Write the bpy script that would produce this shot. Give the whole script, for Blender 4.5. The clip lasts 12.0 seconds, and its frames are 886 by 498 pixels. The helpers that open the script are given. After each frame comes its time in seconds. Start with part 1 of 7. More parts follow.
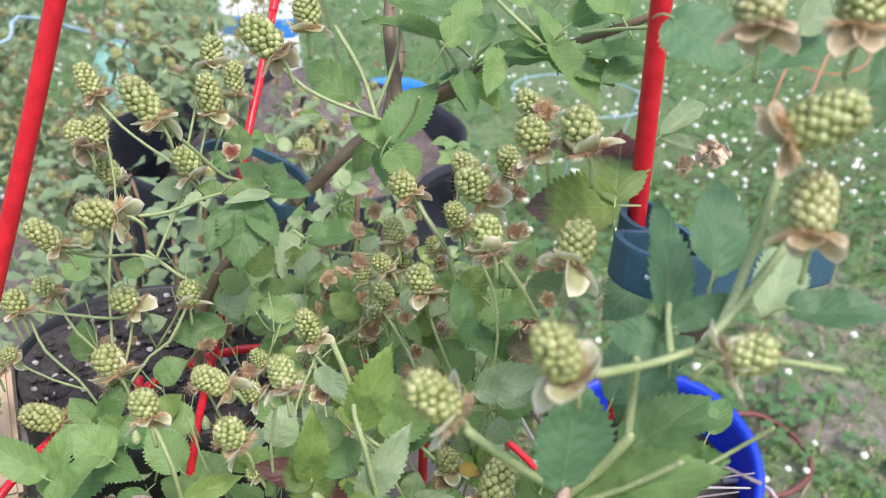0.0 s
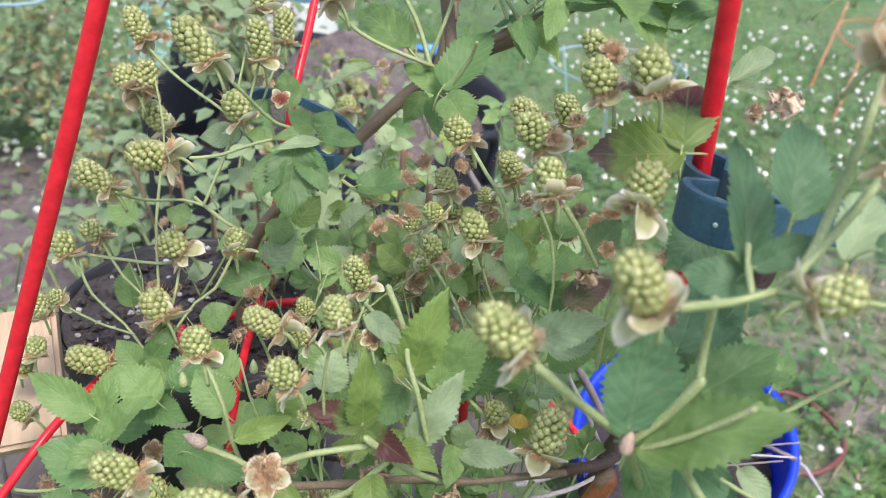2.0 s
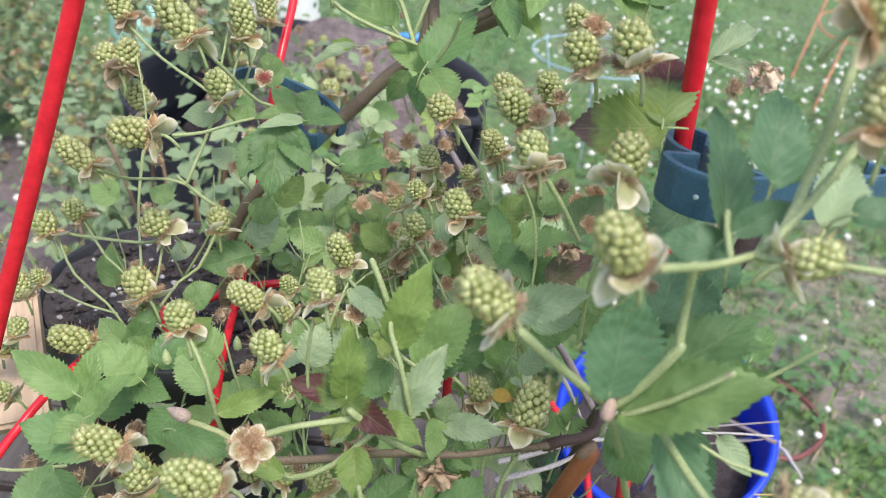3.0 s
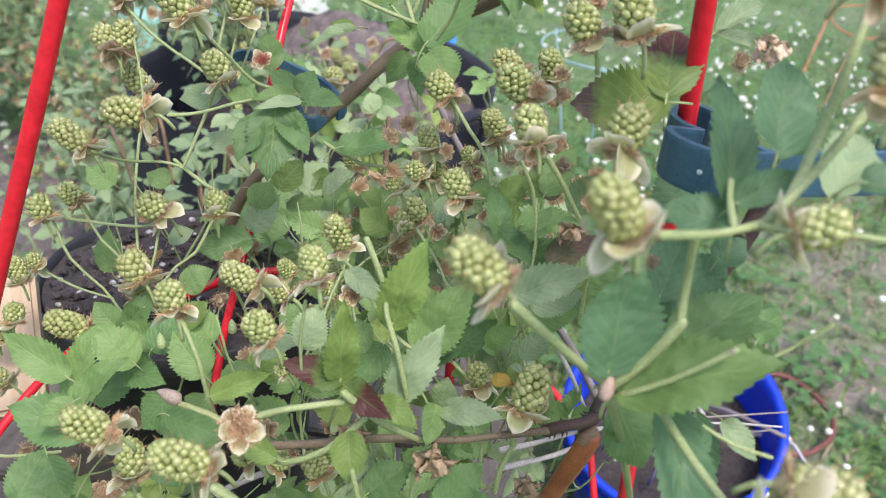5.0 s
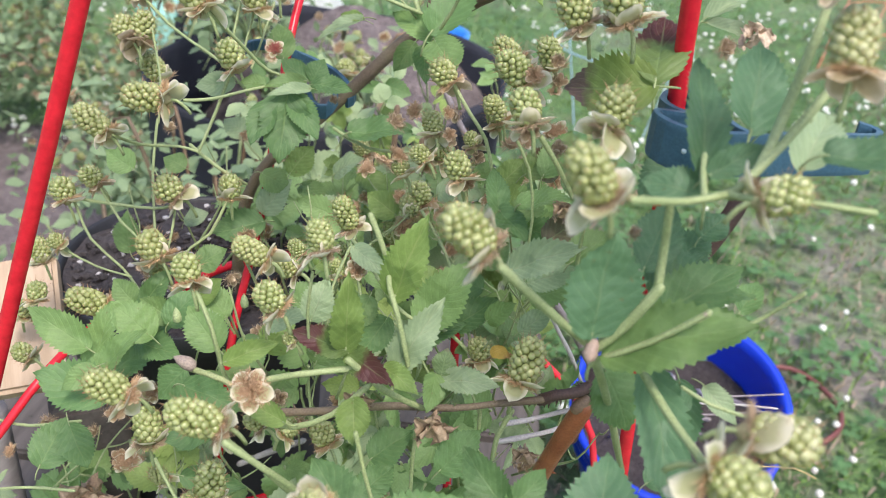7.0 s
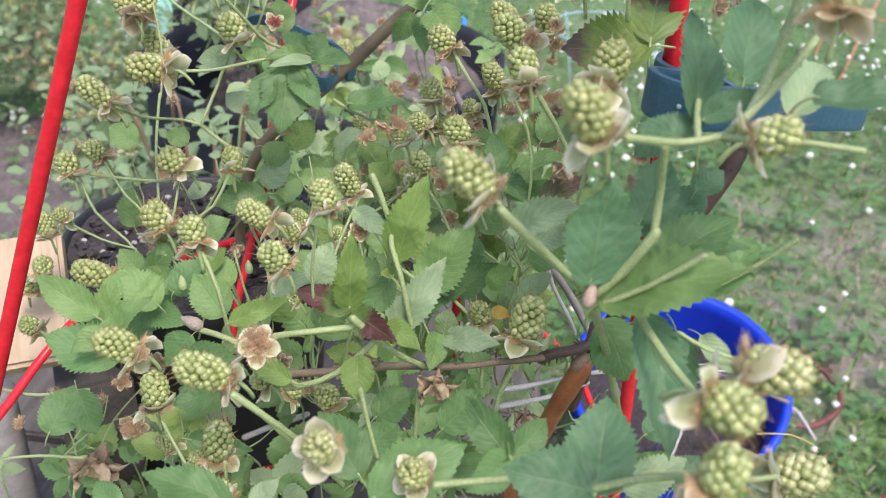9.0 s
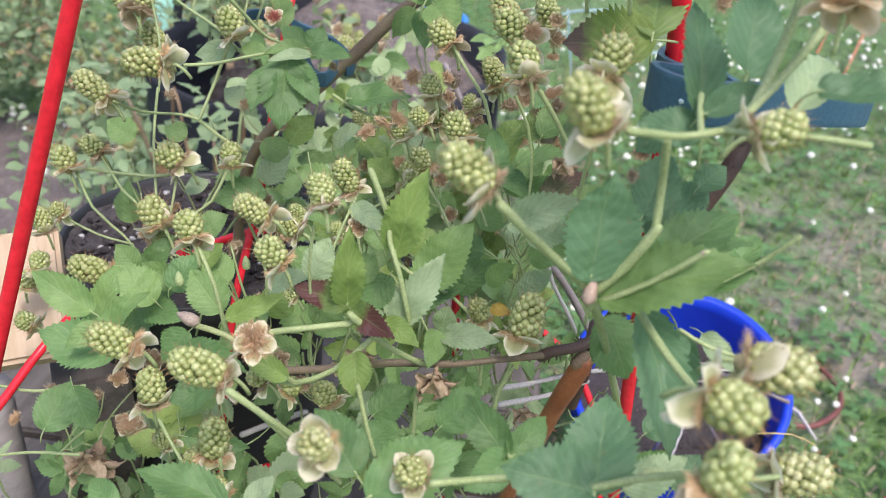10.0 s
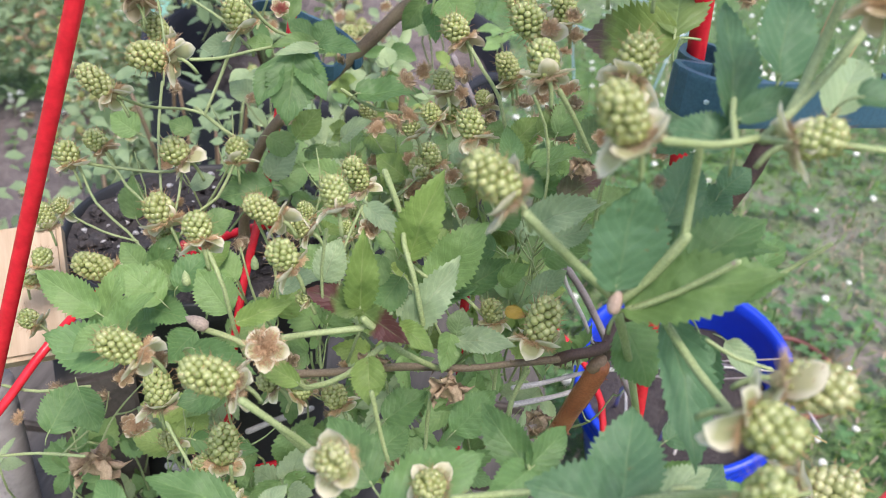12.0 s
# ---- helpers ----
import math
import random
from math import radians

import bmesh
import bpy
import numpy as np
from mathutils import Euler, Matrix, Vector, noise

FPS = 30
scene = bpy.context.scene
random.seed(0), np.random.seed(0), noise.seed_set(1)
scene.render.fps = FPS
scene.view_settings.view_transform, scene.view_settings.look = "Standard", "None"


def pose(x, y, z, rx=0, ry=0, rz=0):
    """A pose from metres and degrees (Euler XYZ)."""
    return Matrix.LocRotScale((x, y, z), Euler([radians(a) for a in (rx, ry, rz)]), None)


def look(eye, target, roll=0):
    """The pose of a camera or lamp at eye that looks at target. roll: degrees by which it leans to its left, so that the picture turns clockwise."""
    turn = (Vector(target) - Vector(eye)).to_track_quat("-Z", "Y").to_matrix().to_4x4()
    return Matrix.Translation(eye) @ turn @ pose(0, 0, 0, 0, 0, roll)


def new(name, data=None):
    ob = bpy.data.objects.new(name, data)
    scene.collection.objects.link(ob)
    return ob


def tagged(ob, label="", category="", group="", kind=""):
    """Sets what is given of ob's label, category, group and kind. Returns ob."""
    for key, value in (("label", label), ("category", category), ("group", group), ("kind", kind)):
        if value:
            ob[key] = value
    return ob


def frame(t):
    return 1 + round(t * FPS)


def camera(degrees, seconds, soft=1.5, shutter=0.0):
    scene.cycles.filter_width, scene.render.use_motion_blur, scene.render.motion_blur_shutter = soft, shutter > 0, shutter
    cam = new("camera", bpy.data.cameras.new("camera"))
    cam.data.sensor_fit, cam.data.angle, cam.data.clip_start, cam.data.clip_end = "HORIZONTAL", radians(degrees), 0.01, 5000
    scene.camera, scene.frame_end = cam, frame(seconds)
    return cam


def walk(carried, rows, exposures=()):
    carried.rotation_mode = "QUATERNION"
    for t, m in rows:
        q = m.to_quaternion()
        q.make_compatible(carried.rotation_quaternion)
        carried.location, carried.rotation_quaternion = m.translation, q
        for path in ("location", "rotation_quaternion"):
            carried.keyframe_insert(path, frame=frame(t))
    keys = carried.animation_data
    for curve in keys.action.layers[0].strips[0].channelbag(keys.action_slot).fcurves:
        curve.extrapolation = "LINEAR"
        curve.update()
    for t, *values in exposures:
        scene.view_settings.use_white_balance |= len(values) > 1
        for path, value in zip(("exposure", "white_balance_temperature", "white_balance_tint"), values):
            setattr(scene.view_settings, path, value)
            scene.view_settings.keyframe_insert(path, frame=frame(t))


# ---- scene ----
cam = camera(53.0, 12.0, 0.8)
cam.data.dof.use_dof = True
cam.data.dof.focus_distance, cam.data.dof.aperture_fstop = 0.42, 16.0
PATH = [
    (0, (0.0021, 0.0044, 1.0467), (-0.0277, 1.7769, 0.1208), 4.50),
    (0.5, (-0.0094, 0.002, 1.0445), (-0.048, 1.761, 0.0934), 5.07),
    (1, (-0.0119, 0.0029, 1.0373), (-0.1037, 1.7541, 0.0757), 4.95),
    (1.5, (-0.0085, 0.0022, 1.0353), (-0.1066, 1.7479, 0.0642), 4.92),
    (2, (-0.0084, 0.0045, 1.0327), (-0.0939, 1.7448, 0.0507), 5.17),
    (2.5, (-0.0044, 0.0046, 1.0281), (-0.0824, 1.741, 0.0388), 5.29),
    (3, (-0.0075, -0.0002, 1.0278), (-0.054, 1.7336, 0.0321), 5.77),
    (3.5, (-0.0066, 0.0005, 1.0259), (-0.0493, 1.7343, 0.0298), 5.85),
    (4, (-0.0061, 0.0011, 1.0243), (-0.0461, 1.7348, 0.0278), 5.91),
    (4.5, (-0.0016, 0.0062, 1.0199), (-0.0629, 1.739, 0.0231), 5.58),
    (5, (-0.0021, 0.0043, 1.0179), (-0.0701, 1.7336, 0.0155), 5.49),
    (5.5, (-0.0004, -0.0035, 1.0189), (-0.1001, 1.7258, 0.0193), 5.14),
    (6, (0.0001, -0.0098, 1.0177), (-0.1057, 1.719, 0.0177), 5.22),
    (6.5, (0.0035, -0.0056, 1.0196), (-0.0953, 1.7131, 0.0017), 5.07),
    (7, (0.005, -0.0154, 1.0208), (-0.0937, 1.7073, 0.0097), 5.28),
    (7.5, (0.0007, -0.0288, 1.0218), (-0.0727, 1.6938, 0.0083), 5.62),
    (8, (0.0009, -0.0329, 1.0194), (-0.0703, 1.688, 0.0029), 5.47),
    (8.5, (0.0011, -0.0344, 1.0165), (-0.0686, 1.6848, -0.0031), 5.29),
    (9, (0.0062, -0.0279, 1.0128), (-0.0893, 1.6868, -0.0121), 4.71),
    (9.5, (0.0073, -0.0257, 1.0113), (-0.0896, 1.6895, -0.0128), 4.76),
    (10, (0.0068, -0.0251, 1.01), (-0.0897, 1.6881, -0.0175), 4.94),
    (10.5, (0.007, -0.0211, 1.0104), (-0.0868, 1.6917, -0.0181), 4.87),
    (11, (0.0076, -0.0178, 1.0069), (-0.0869, 1.6949, -0.0216), 4.72),
    (11.5, (0.004, -0.0176, 1.007), (-0.0872, 1.6818, -0.0437), 5.05),
    (12, (-0.0008, -0.0149, 1.0109), (-0.0904, 1.6814, -0.0449), 5.10),
]
walk(cam, [(t, look(eye, target, roll)) for t, eye, target, roll in PATH], [(0.0, 1.06), (12.0, 1.06)])

# ---- light: bright overcast sky ----
world = bpy.data.worlds.new("sky")
scene.world = world
world.use_nodes = True
wn = world.node_tree.nodes
sky = wn.new("ShaderNodeTexSky")
sky.sky_type, sky.sun_disc = "NISHITA", False
sky.sun_elevation, sky.sun_rotation = radians(61), radians(152)
sky.air_density, sky.dust_density, sky.ozone_density = 1.0, 3.0, 1.0
world.node_tree.links.new(sky.outputs[0], wn["Background"].inputs[0])
wn["Background"].inputs[1].default_value = 0.15
sun_data = bpy.data.lights.new("sun", "SUN")
sun_data.energy, sun_data.angle, sun_data.color = 1.5, radians(14), (1.0, 0.925, 0.885)
sun = new("sun", sun_data)
sun.matrix_world = look((0.8, -1.7, 3.4), (0, 0, 0))


# ---- materials ----
def material(name, rough=0.6, metal=0.0, spec=0.4):
    m = bpy.data.materials.new(name)
    m.use_nodes = True
    b = m.node_tree.nodes["Principled BSDF"]
    b.inputs["Roughness"].default_value = rough
    b.inputs["Metallic"].default_value = metal
    b.inputs["Specular IOR Level"].default_value = spec
    return m, m.node_tree.nodes, m.node_tree.links, b


def ramp(nodes, links, fac, stops):
    r = nodes.new("ShaderNodeValToRGB")
    while len(r.color_ramp.elements) < len(stops):
        r.color_ramp.elements.new(0.5)
    for e, (p, c) in zip(r.color_ramp.elements, stops):
        e.position, e.color = p, (*c, 1)
    links.new(fac, r.inputs[0])
    return r.outputs[0]


def noise_tex(nodes, links, scale, detail=4.0, rough=0.6, vec=None):
    n = nodes.new("ShaderNodeTexNoise")
    n.inputs["Scale"].default_value, n.inputs["Detail"].default_value, n.inputs["Roughness"].default_value = scale, detail, rough
    if vec is None:
        g = nodes.new("ShaderNodeNewGeometry")
        vec = g.outputs["Position"]
    links.new(vec, n.inputs["Vector"])
    return n.outputs["Fac"]


def blend(nodes, links, fac, a, b, mode="MIX"):
    x = nodes.new("ShaderNodeMix")
    x.data_type, x.blend_type = "RGBA", mode
    for sock, val in ((x.inputs[0], fac), (x.inputs[6], a), (x.inputs[7], b)):
        if isinstance(val, (int, float)):
            sock.default_value = val
        elif isinstance(val, tuple):
            sock.default_value = (*val, 1)
        else:
            links.new(val, sock)
    return x.outputs[2]


def math_node(nodes, links, op, a, b=0.0, c=0.0):
    n = nodes.new("ShaderNodeMath")
    n.operation = op
    for sock, val in zip(n.inputs, (a, b, c)):
        if isinstance(val, (int, float)):
            sock.default_value = val
        else:
            links.new(val, sock)
    return n.outputs[0]


def bump(nodes, links, bsdf, height, strength=0.3, dist=0.001):
    b = nodes.new("ShaderNodeBump")
    b.inputs["Strength"].default_value, b.inputs["Distance"].default_value = strength, dist
    links.new(height, b.inputs["Height"])
    links.new(b.outputs[0], bsdf.inputs["Normal"])


def plain(name, c1, c2, scale=60.0, rough=0.6, metal=0.0, bumps=0.2, dist=0.0006, spec=0.4, fine=900.0):
    """Two-tone surface with broad stains and fine grain."""
    m, n, l, b = material(name, rough, metal, spec)
    broad = noise_tex(n, l, scale, 5)
    grain = noise_tex(n, l, fine, 3)
    col = ramp(n, l, broad, [(0.3, c1), (0.7, c2)])
    col = blend(n, l, 0.35, col, ramp(n, l, grain, [(0.3, tuple(v * 0.55 for v in c1)), (0.7, tuple(min(1, v * 1.35) for v in c2))]))
    l.new(col, b.inputs["Base Color"])
    bump(n, l, b, grain, bumps, dist)
    return m


def leaf_material(name, dark, light, vein, tint=None, edge=0.5, dusty=0.0, by_island=False):
    """Leaf blade: pale midrib and side veins from the blade's own coordinates, blotches, slight light through it."""
    m, n, l, b = material(name, 0.46, 0.0, 0.36)
    uv = n.new("ShaderNodeUVMap")
    sep = n.new("ShaderNodeSeparateXYZ")
    l.new(uv.outputs[0], sep.inputs[0])
    across = math_node(n, l, "ABSOLUTE", math_node(n, l, "SUBTRACT", sep.outputs[0], 0.5))
    mid = ramp(n, l, across, [(0.010, (1, 1, 1)), (0.030, (0, 0, 0))])
    lat = math_node(n, l, "FRACT", math_node(n, l, "MULTIPLY", math_node(n, l, "SUBTRACT", sep.outputs[1], math_node(n, l, "MULTIPLY", across, 0.75)), 7.5))
    side = ramp(n, l, math_node(n, l, "ABSOLUTE", math_node(n, l, "SUBTRACT", lat, 0.5)), [(0.0, (1, 1, 1)), (0.12, (0, 0, 0))])
    veins = math_node(n, l, "MAXIMUM", mid, math_node(n, l, "MULTIPLY", side, 0.5))
    if by_island:
        g = n.new("ShaderNodeNewGeometry")
        rnd = g.outputs["Random Per Island"]
    else:
        o = n.new("ShaderNodeObjectInfo")
        rnd = o.outputs["Random"]
    blot = noise_tex(n, l, 120, 6, 0.7)
    fine = noise_tex(n, l, 1100, 3)
    base = blend(n, l, ramp(n, l, blot, [(0.34, (0, 0, 0)), (0.66, (1, 1, 1))]), tuple(v * 0.9 for v in dark), tuple(v * 1.08 for v in light))
    base = blend(n, l, math_node(n, l, "MULTIPLY", rnd, 0.6), base, tuple(v * 1.6 for v in light))
    base = blend(n, l, math_node(n, l, "MULTIPLY", fine, 0.46), base, tuple(v * 0.45 for v in dark))
    if tint:
        t2 = noise_tex(n, l, 70, 4)
        zone = math_node(n, l, "ADD", math_node(n, l, "MULTIPLY", sep.outputs[1], 1.1), math_node(n, l, "SUBTRACT", t2, edge + 0.5))
        base = blend(n, l, ramp(n, l, zone, [(0.42, (0, 0, 0)), (0.62, (1, 1, 1))]), base, tint)
    if dusty:
        base = blend(n, l, dusty, base, (0.42, 0.48, 0.40))
    # darker puckered skin between the side veins
    pucker = math_node(n, l, "POWER", math_node(n, l, "MULTIPLY", math_node(n, l, "ABSOLUTE", math_node(n, l, "SUBTRACT", lat, 0.5)), 2.0), 1.5)
    pucker = math_node(n, l, "MULTIPLY", pucker, math_node(n, l, "ADD", 0.04, math_node(n, l, "MULTIPLY", blot, 0.22)))
    base = blend(n, l, pucker, base, tuple(v * 0.55 for v in dark))
    # small brown flecks
    fleck = ramp(n, l, noise_tex(n, l, 260, 2), [(0.70, (0, 0, 0)), (0.76, (1, 1, 1))])
    base = blend(n, l, math_node(n, l, "MULTIPLY", fleck, 0.5), base, (0.16, 0.12, 0.05))
    base = blend(n, l, math_node(n, l, "MULTIPLY", veins, 0.32), base, vein)
    l.new(base, b.inputs["Base Color"])
    hgt = math_node(n, l, "SUBTRACT", math_node(n, l, "MULTIPLY", fine, 0.25), math_node(n, l, "ADD", math_node(n, l, "MULTIPLY", veins, 0.5), math_node(n, l, "MULTIPLY", pucker, -1.2)))
    bump(n, l, b, math_node(n, l, "ADD", hgt, noise_tex(n, l, 330, 5)), 0.45, 0.0009)
    tr = n.new("ShaderNodeBsdfTranslucent")
    l.new(blend(n, l, 0.32, base, (0.30, 0.42, 0.06)), tr.inputs[0])
    mix = n.new("ShaderNodeMixShader")
    mix.inputs[0].default_value = 0.32
    l.new(b.outputs[0], mix.inputs[1])
    l.new(tr.outputs[0], mix.inputs[2])
    l.new(mix.outputs[0], n["Material Output"].inputs[0])
    return m


VEIN = (0.24, 0.34, 0.14)
LEAF = {
    "g": leaf_material("leaf green", (0.132, 0.228, 0.079), (0.199, 0.313, 0.110), VEIN),
    "d": leaf_material("leaf deep green", (0.086, 0.169, 0.064), (0.134, 0.242, 0.089), VEIN),
    "y": leaf_material("leaf young green", (0.158, 0.247, 0.060), (0.225, 0.327, 0.094), (0.380, 0.412, 0.185)),
    "w": leaf_material("leaf pale underside", (0.214, 0.311, 0.155), (0.291, 0.390, 0.194), (0.380, 0.412, 0.268), dusty=0.18),
    "p": leaf_material("leaf turning purple", (0.109, 0.167, 0.057), (0.161, 0.235, 0.072), VEIN, tint=(0.085, 0.014, 0.028), edge=-0.02),
    "gy": leaf_material("leaf mid green", (0.140, 0.231, 0.072), (0.197, 0.304, 0.099), (0.345, 0.392, 0.175)),
}
LEAF["ye"] = leaf_material("dying yellow leaf", (0.34, 0.22, 0.04), (0.44, 0.30, 0.06), (0.4, 0.3, 0.1), tint=(0.16, 0.07, 0.03), edge=0.4)
LEAF["py"] = leaf_material("leaf yellowing with purple tip", (0.135, 0.195, 0.050), (0.190, 0.258, 0.068), VEIN, tint=(0.115, 0.055, 0.070), edge=0.30)
LEAF["pb"] = leaf_material("leaf dull purple", (0.138, 0.118, 0.077), (0.184, 0.147, 0.098), VEIN, tint=(0.172, 0.088, 0.093), edge=0.0)
LEAF["p2"] = leaf_material("leaf with purple blotches", (0.127, 0.196, 0.088), (0.172, 0.255, 0.113), VEIN, tint=(0.172, 0.088, 0.103), edge=0.5)
LEAF["wp"] = leaf_material("leaf pale with purple tip", (0.172, 0.235, 0.144), (0.218, 0.284, 0.175), VEIN, tint=(0.184, 0.098, 0.144), edge=0.45)
LEAF["n"] = leaf_material("large leaf blue green", (0.075, 0.155, 0.080), (0.107, 0.207, 0.108), (0.22, 0.31, 0.15))
FOLIAGE = leaf_material("background foliage", (0.135, 0.220, 0.103), (0.235, 0.325, 0.168), VEIN, by_island=True, dusty=0.12)


def drupe_material(name, c1, c2, c3):
    m, n, l, b = material(name, 0.24, 0.0, 0.6)
    g = n.new("ShaderNodeNewGeometry")
    o = n.new("ShaderNodeObjectInfo")
    col = ramp(n, l, g.outputs["Random Per Island"], [(0.0, c1), (0.55, c2), (1.0, c3)])
    col = blend(n, l, math_node(n, l, "MULTIPLY", o.outputs["Random"], 0.40), col, (0.31, 0.305, 0.125))
    fine = noise_tex(n, l, 700, 3)
    col = blend(n, l, math_node(n, l, "MULTIPLY", fine, 0.14), col, (0.40, 0.37, 0.17))
    l.new(col, b.inputs["Base Color"])
    b.inputs["Subsurface Weight"].default_value = 0.15
    b.inputs["Subsurface Radius"].default_value = (0.002, 0.003, 0.001)
    bump(n, l, b, fine, 0.15, 0.0003)
    return m


DRUPE = drupe_material("green drupelets", (0.150, 0.192, 0.056), (0.240, 0.288, 0.100), (0.365, 0.400, 0.182))
DRUPE_PALE = drupe_material("pale drupelets", (0.200, 0.225, 0.085), (0.31, 0.330, 0.150), (0.45, 0.45, 0.26))
STYLE = plain("dried styles", (0.24, 0.13, 0.06), (0.38, 0.23, 0.11), 300)
STAMEN = plain("dried stamens", (0.44, 0.28, 0.15), (0.60, 0.42, 0.25), 250)
FUZZ = plain("orange brown stamen wool", (0.40, 0.24, 0.13), (0.58, 0.41, 0.26), 250)
STAMEN_DARK = plain("brown dried bracts", (0.27, 0.19, 0.12), (0.47, 0.35, 0.235), 250)
PINK = plain("withered pink petals", (0.42, 0.10, 0.09), (0.58, 0.25, 0.20), 200)
WITHER = plain("withered leaf", (0.20, 0.12, 0.08), (0.40, 0.29, 0.20), 140)
ROSE = plain("faded pinkish sepals", (0.46, 0.33, 0.24), (0.62, 0.50, 0.38), 160)


def sepal_material(name, inner, rim):
    m, n, l, b = material(name, 0.6)
    uv = n.new("ShaderNodeUVMap")
    sep = n.new("ShaderNodeSeparateXYZ")
    l.new(uv.outputs[0], sep.inputs[0])
    across = math_node(n, l, "ABSOLUTE", math_node(n, l, "SUBTRACT", sep.outputs[0], 0.5))
    far = math_node(n, l, "MAXIMUM", math_node(n, l, "MULTIPLY", across, 2.0), sep.outputs[1])
    o = n.new("ShaderNodeObjectInfo")
    col = blend(n, l, ramp(n, l, far, [(0.62, (0, 0, 0)), (0.86, (1, 1, 1))]), inner, rim)
    root = math_node(n, l, "ADD", sep.outputs[1], math_node(n, l, "MULTIPLY", noise_tex(n, l, 500, 3), 0.3))
    col = blend(n, l, ramp(n, l, root, [(0.15, (0.6, 0.6, 0.6)), (0.36, (0, 0, 0))]), col, (0.42, 0.28, 0.15))
    blot = noise_tex(n, l, 220, 4)
    col = blend(n, l, math_node(n, l, "MULTIPLY", ramp(n, l, blot, [(0.58, (0, 0, 0)), (0.80, (1, 1, 1))]), 0.40), col, (0.38, 0.25, 0.15))
    col = blend(n, l, math_node(n, l, "MULTIPLY", o.outputs["Random"], 0.20), col, (0.62, 0.50, 0.36))
    l.new(col, b.inputs["Base Color"])
    bump(n, l, b, noise_tex(n, l, 900, 3), 0.3, 0.0004)
    tr = n.new("ShaderNodeBsdfTranslucent")
    l.new(col, tr.inputs[0])
    mix = n.new("ShaderNodeMixShader")
    mix.inputs[0].default_value = 0.42
    l.new(b.outputs[0], mix.inputs[1])
    l.new(tr.outputs[0], mix.inputs[2])
    l.new(mix.outputs[0], n["Material Output"].inputs[0])
    return m


SEPAL = sepal_material("cream-edged sepals", (0.50, 0.50, 0.27), (0.80, 0.75, 0.60))
SEPAL_TAN = sepal_material("tan sepals", (0.46, 0.36, 0.22), (0.68, 0.56, 0.42))


def stem_material(name, c1, c2, c3=None, rough=0.6, scale=70):
    m, n, l, b = material(name, rough)
    a = noise_tex(n, l, scale, 4)
    f = noise_tex(n, l, 1200, 2)
    stops = [(0.3, c1), (0.65, c2)] + ([(0.85, c3)] if c3 else [])
    col = blend(n, l, 0.3, ramp(n, l, a, stops), ramp(n, l, f, [(0.35, tuple(v * 0.5 for v in c1)), (0.7, tuple(min(1, v * 1.4) for v in c2))]))
    l.new(col, b.inputs["Base Color"])
    bump(n, l, b, f, 0.4, 0.0006)
    return m


STEM = {
    "s": stem_material("green hairy stalk", (0.235, 0.295, 0.125), (0.315, 0.370, 0.185)),
    "sp": stem_material("green and purple stalk", (0.20, 0.25, 0.10), (0.28, 0.31, 0.15), (0.24, 0.15, 0.17)),
    "cane": stem_material("brown woody cane", (0.110, 0.075, 0.055), (0.205, 0.160, 0.105), (0.27, 0.27, 0.13), scale=45),
    "dcane": stem_material("dark brown cane", (0.050, 0.030, 0.028), (0.105, 0.062, 0.052), scale=45),
    "red": stem_material("reddish brown pruned cane", (0.190, 0.050, 0.022), (0.360, 0.125, 0.052), rough=0.32, scale=70),
    "grey": stem_material("grey purple dead cane", (0.16, 0.13, 0.14), (0.29, 0.25, 0.26)),
    "bud": stem_material("purplish bud skin", (0.22, 0.16, 0.15), (0.34, 0.28, 0.22), scale=200),
    "node": stem_material("pinkish stalk joint", (0.30, 0.22, 0.17), (0.40, 0.29, 0.24)),
    "pale": stem_material("bleached dead cane", (0.30, 0.27, 0.27), (0.52, 0.49, 0.48), scale=30),
    "brown": stem_material("thin brown cane", (0.15, 0.09, 0.055), (0.24, 0.16, 0.10)),
    "bark": stem_material("old dark bark", (0.045, 0.032, 0.026), (0.10, 0.07, 0.055), scale=30),
    "y": stem_material("dry straw stem", (0.36, 0.27, 0.11), (0.46, 0.36, 0.17)),
}
RED = plain("red plastic coating", (0.53, 0.010, 0.024), (0.60, 0.018, 0.034), 20, 0.27, bumps=0.02, fine=150)
CLIP = plain("dark teal plastic", (0.024, 0.068, 0.112), (0.042, 0.104, 0.160), 30, 0.45, bumps=0.08)
CLIP_DOT = plain("pale moulding mark", (0.35, 0.45, 0.5), (0.45, 0.55, 0.6), 80)
BLACK = plain("black plastic", (0.012, 0.012, 0.014), (0.030, 0.030, 0.034), 25, 0.5, bumps=0.15)
FABRIC = plain("black felt", (0.012, 0.014, 0.022), (0.030, 0.032, 0.044), 14, 0.92, bumps=0.6, dist=0.002, fine=500)
BLUE = plain("blue plastic", (0.006, 0.030, 0.46), (0.012, 0.055, 0.60), 12, 0.33, bumps=0.05)
REDTUB = plain("bright red plastic", (0.50, 0.016, 0.020), (0.60, 0.030, 0.032), 12, 0.38, bumps=0.05)
SKYBLUE = plain("sky blue plastic", (0.03, 0.20, 0.62), (0.05, 0.27, 0.74), 12, 0.35, bumps=0.05)
WHITE = plain("white plastic", (0.70, 0.71, 0.72), (0.80, 0.81, 0.82), 20, 0.4, bumps=0.05)
SOIL = plain("dark potting soil", (0.022, 0.018, 0.019), (0.070, 0.060, 0.060), 60, 0.95, bumps=1.0, dist=0.004, fine=220)
MULCH = plain("grey brown dry soil", (0.062, 0.050, 0.052), (0.200, 0.165, 0.162), 26, 0.95, bumps=1.0, dist=0.010, fine=90)
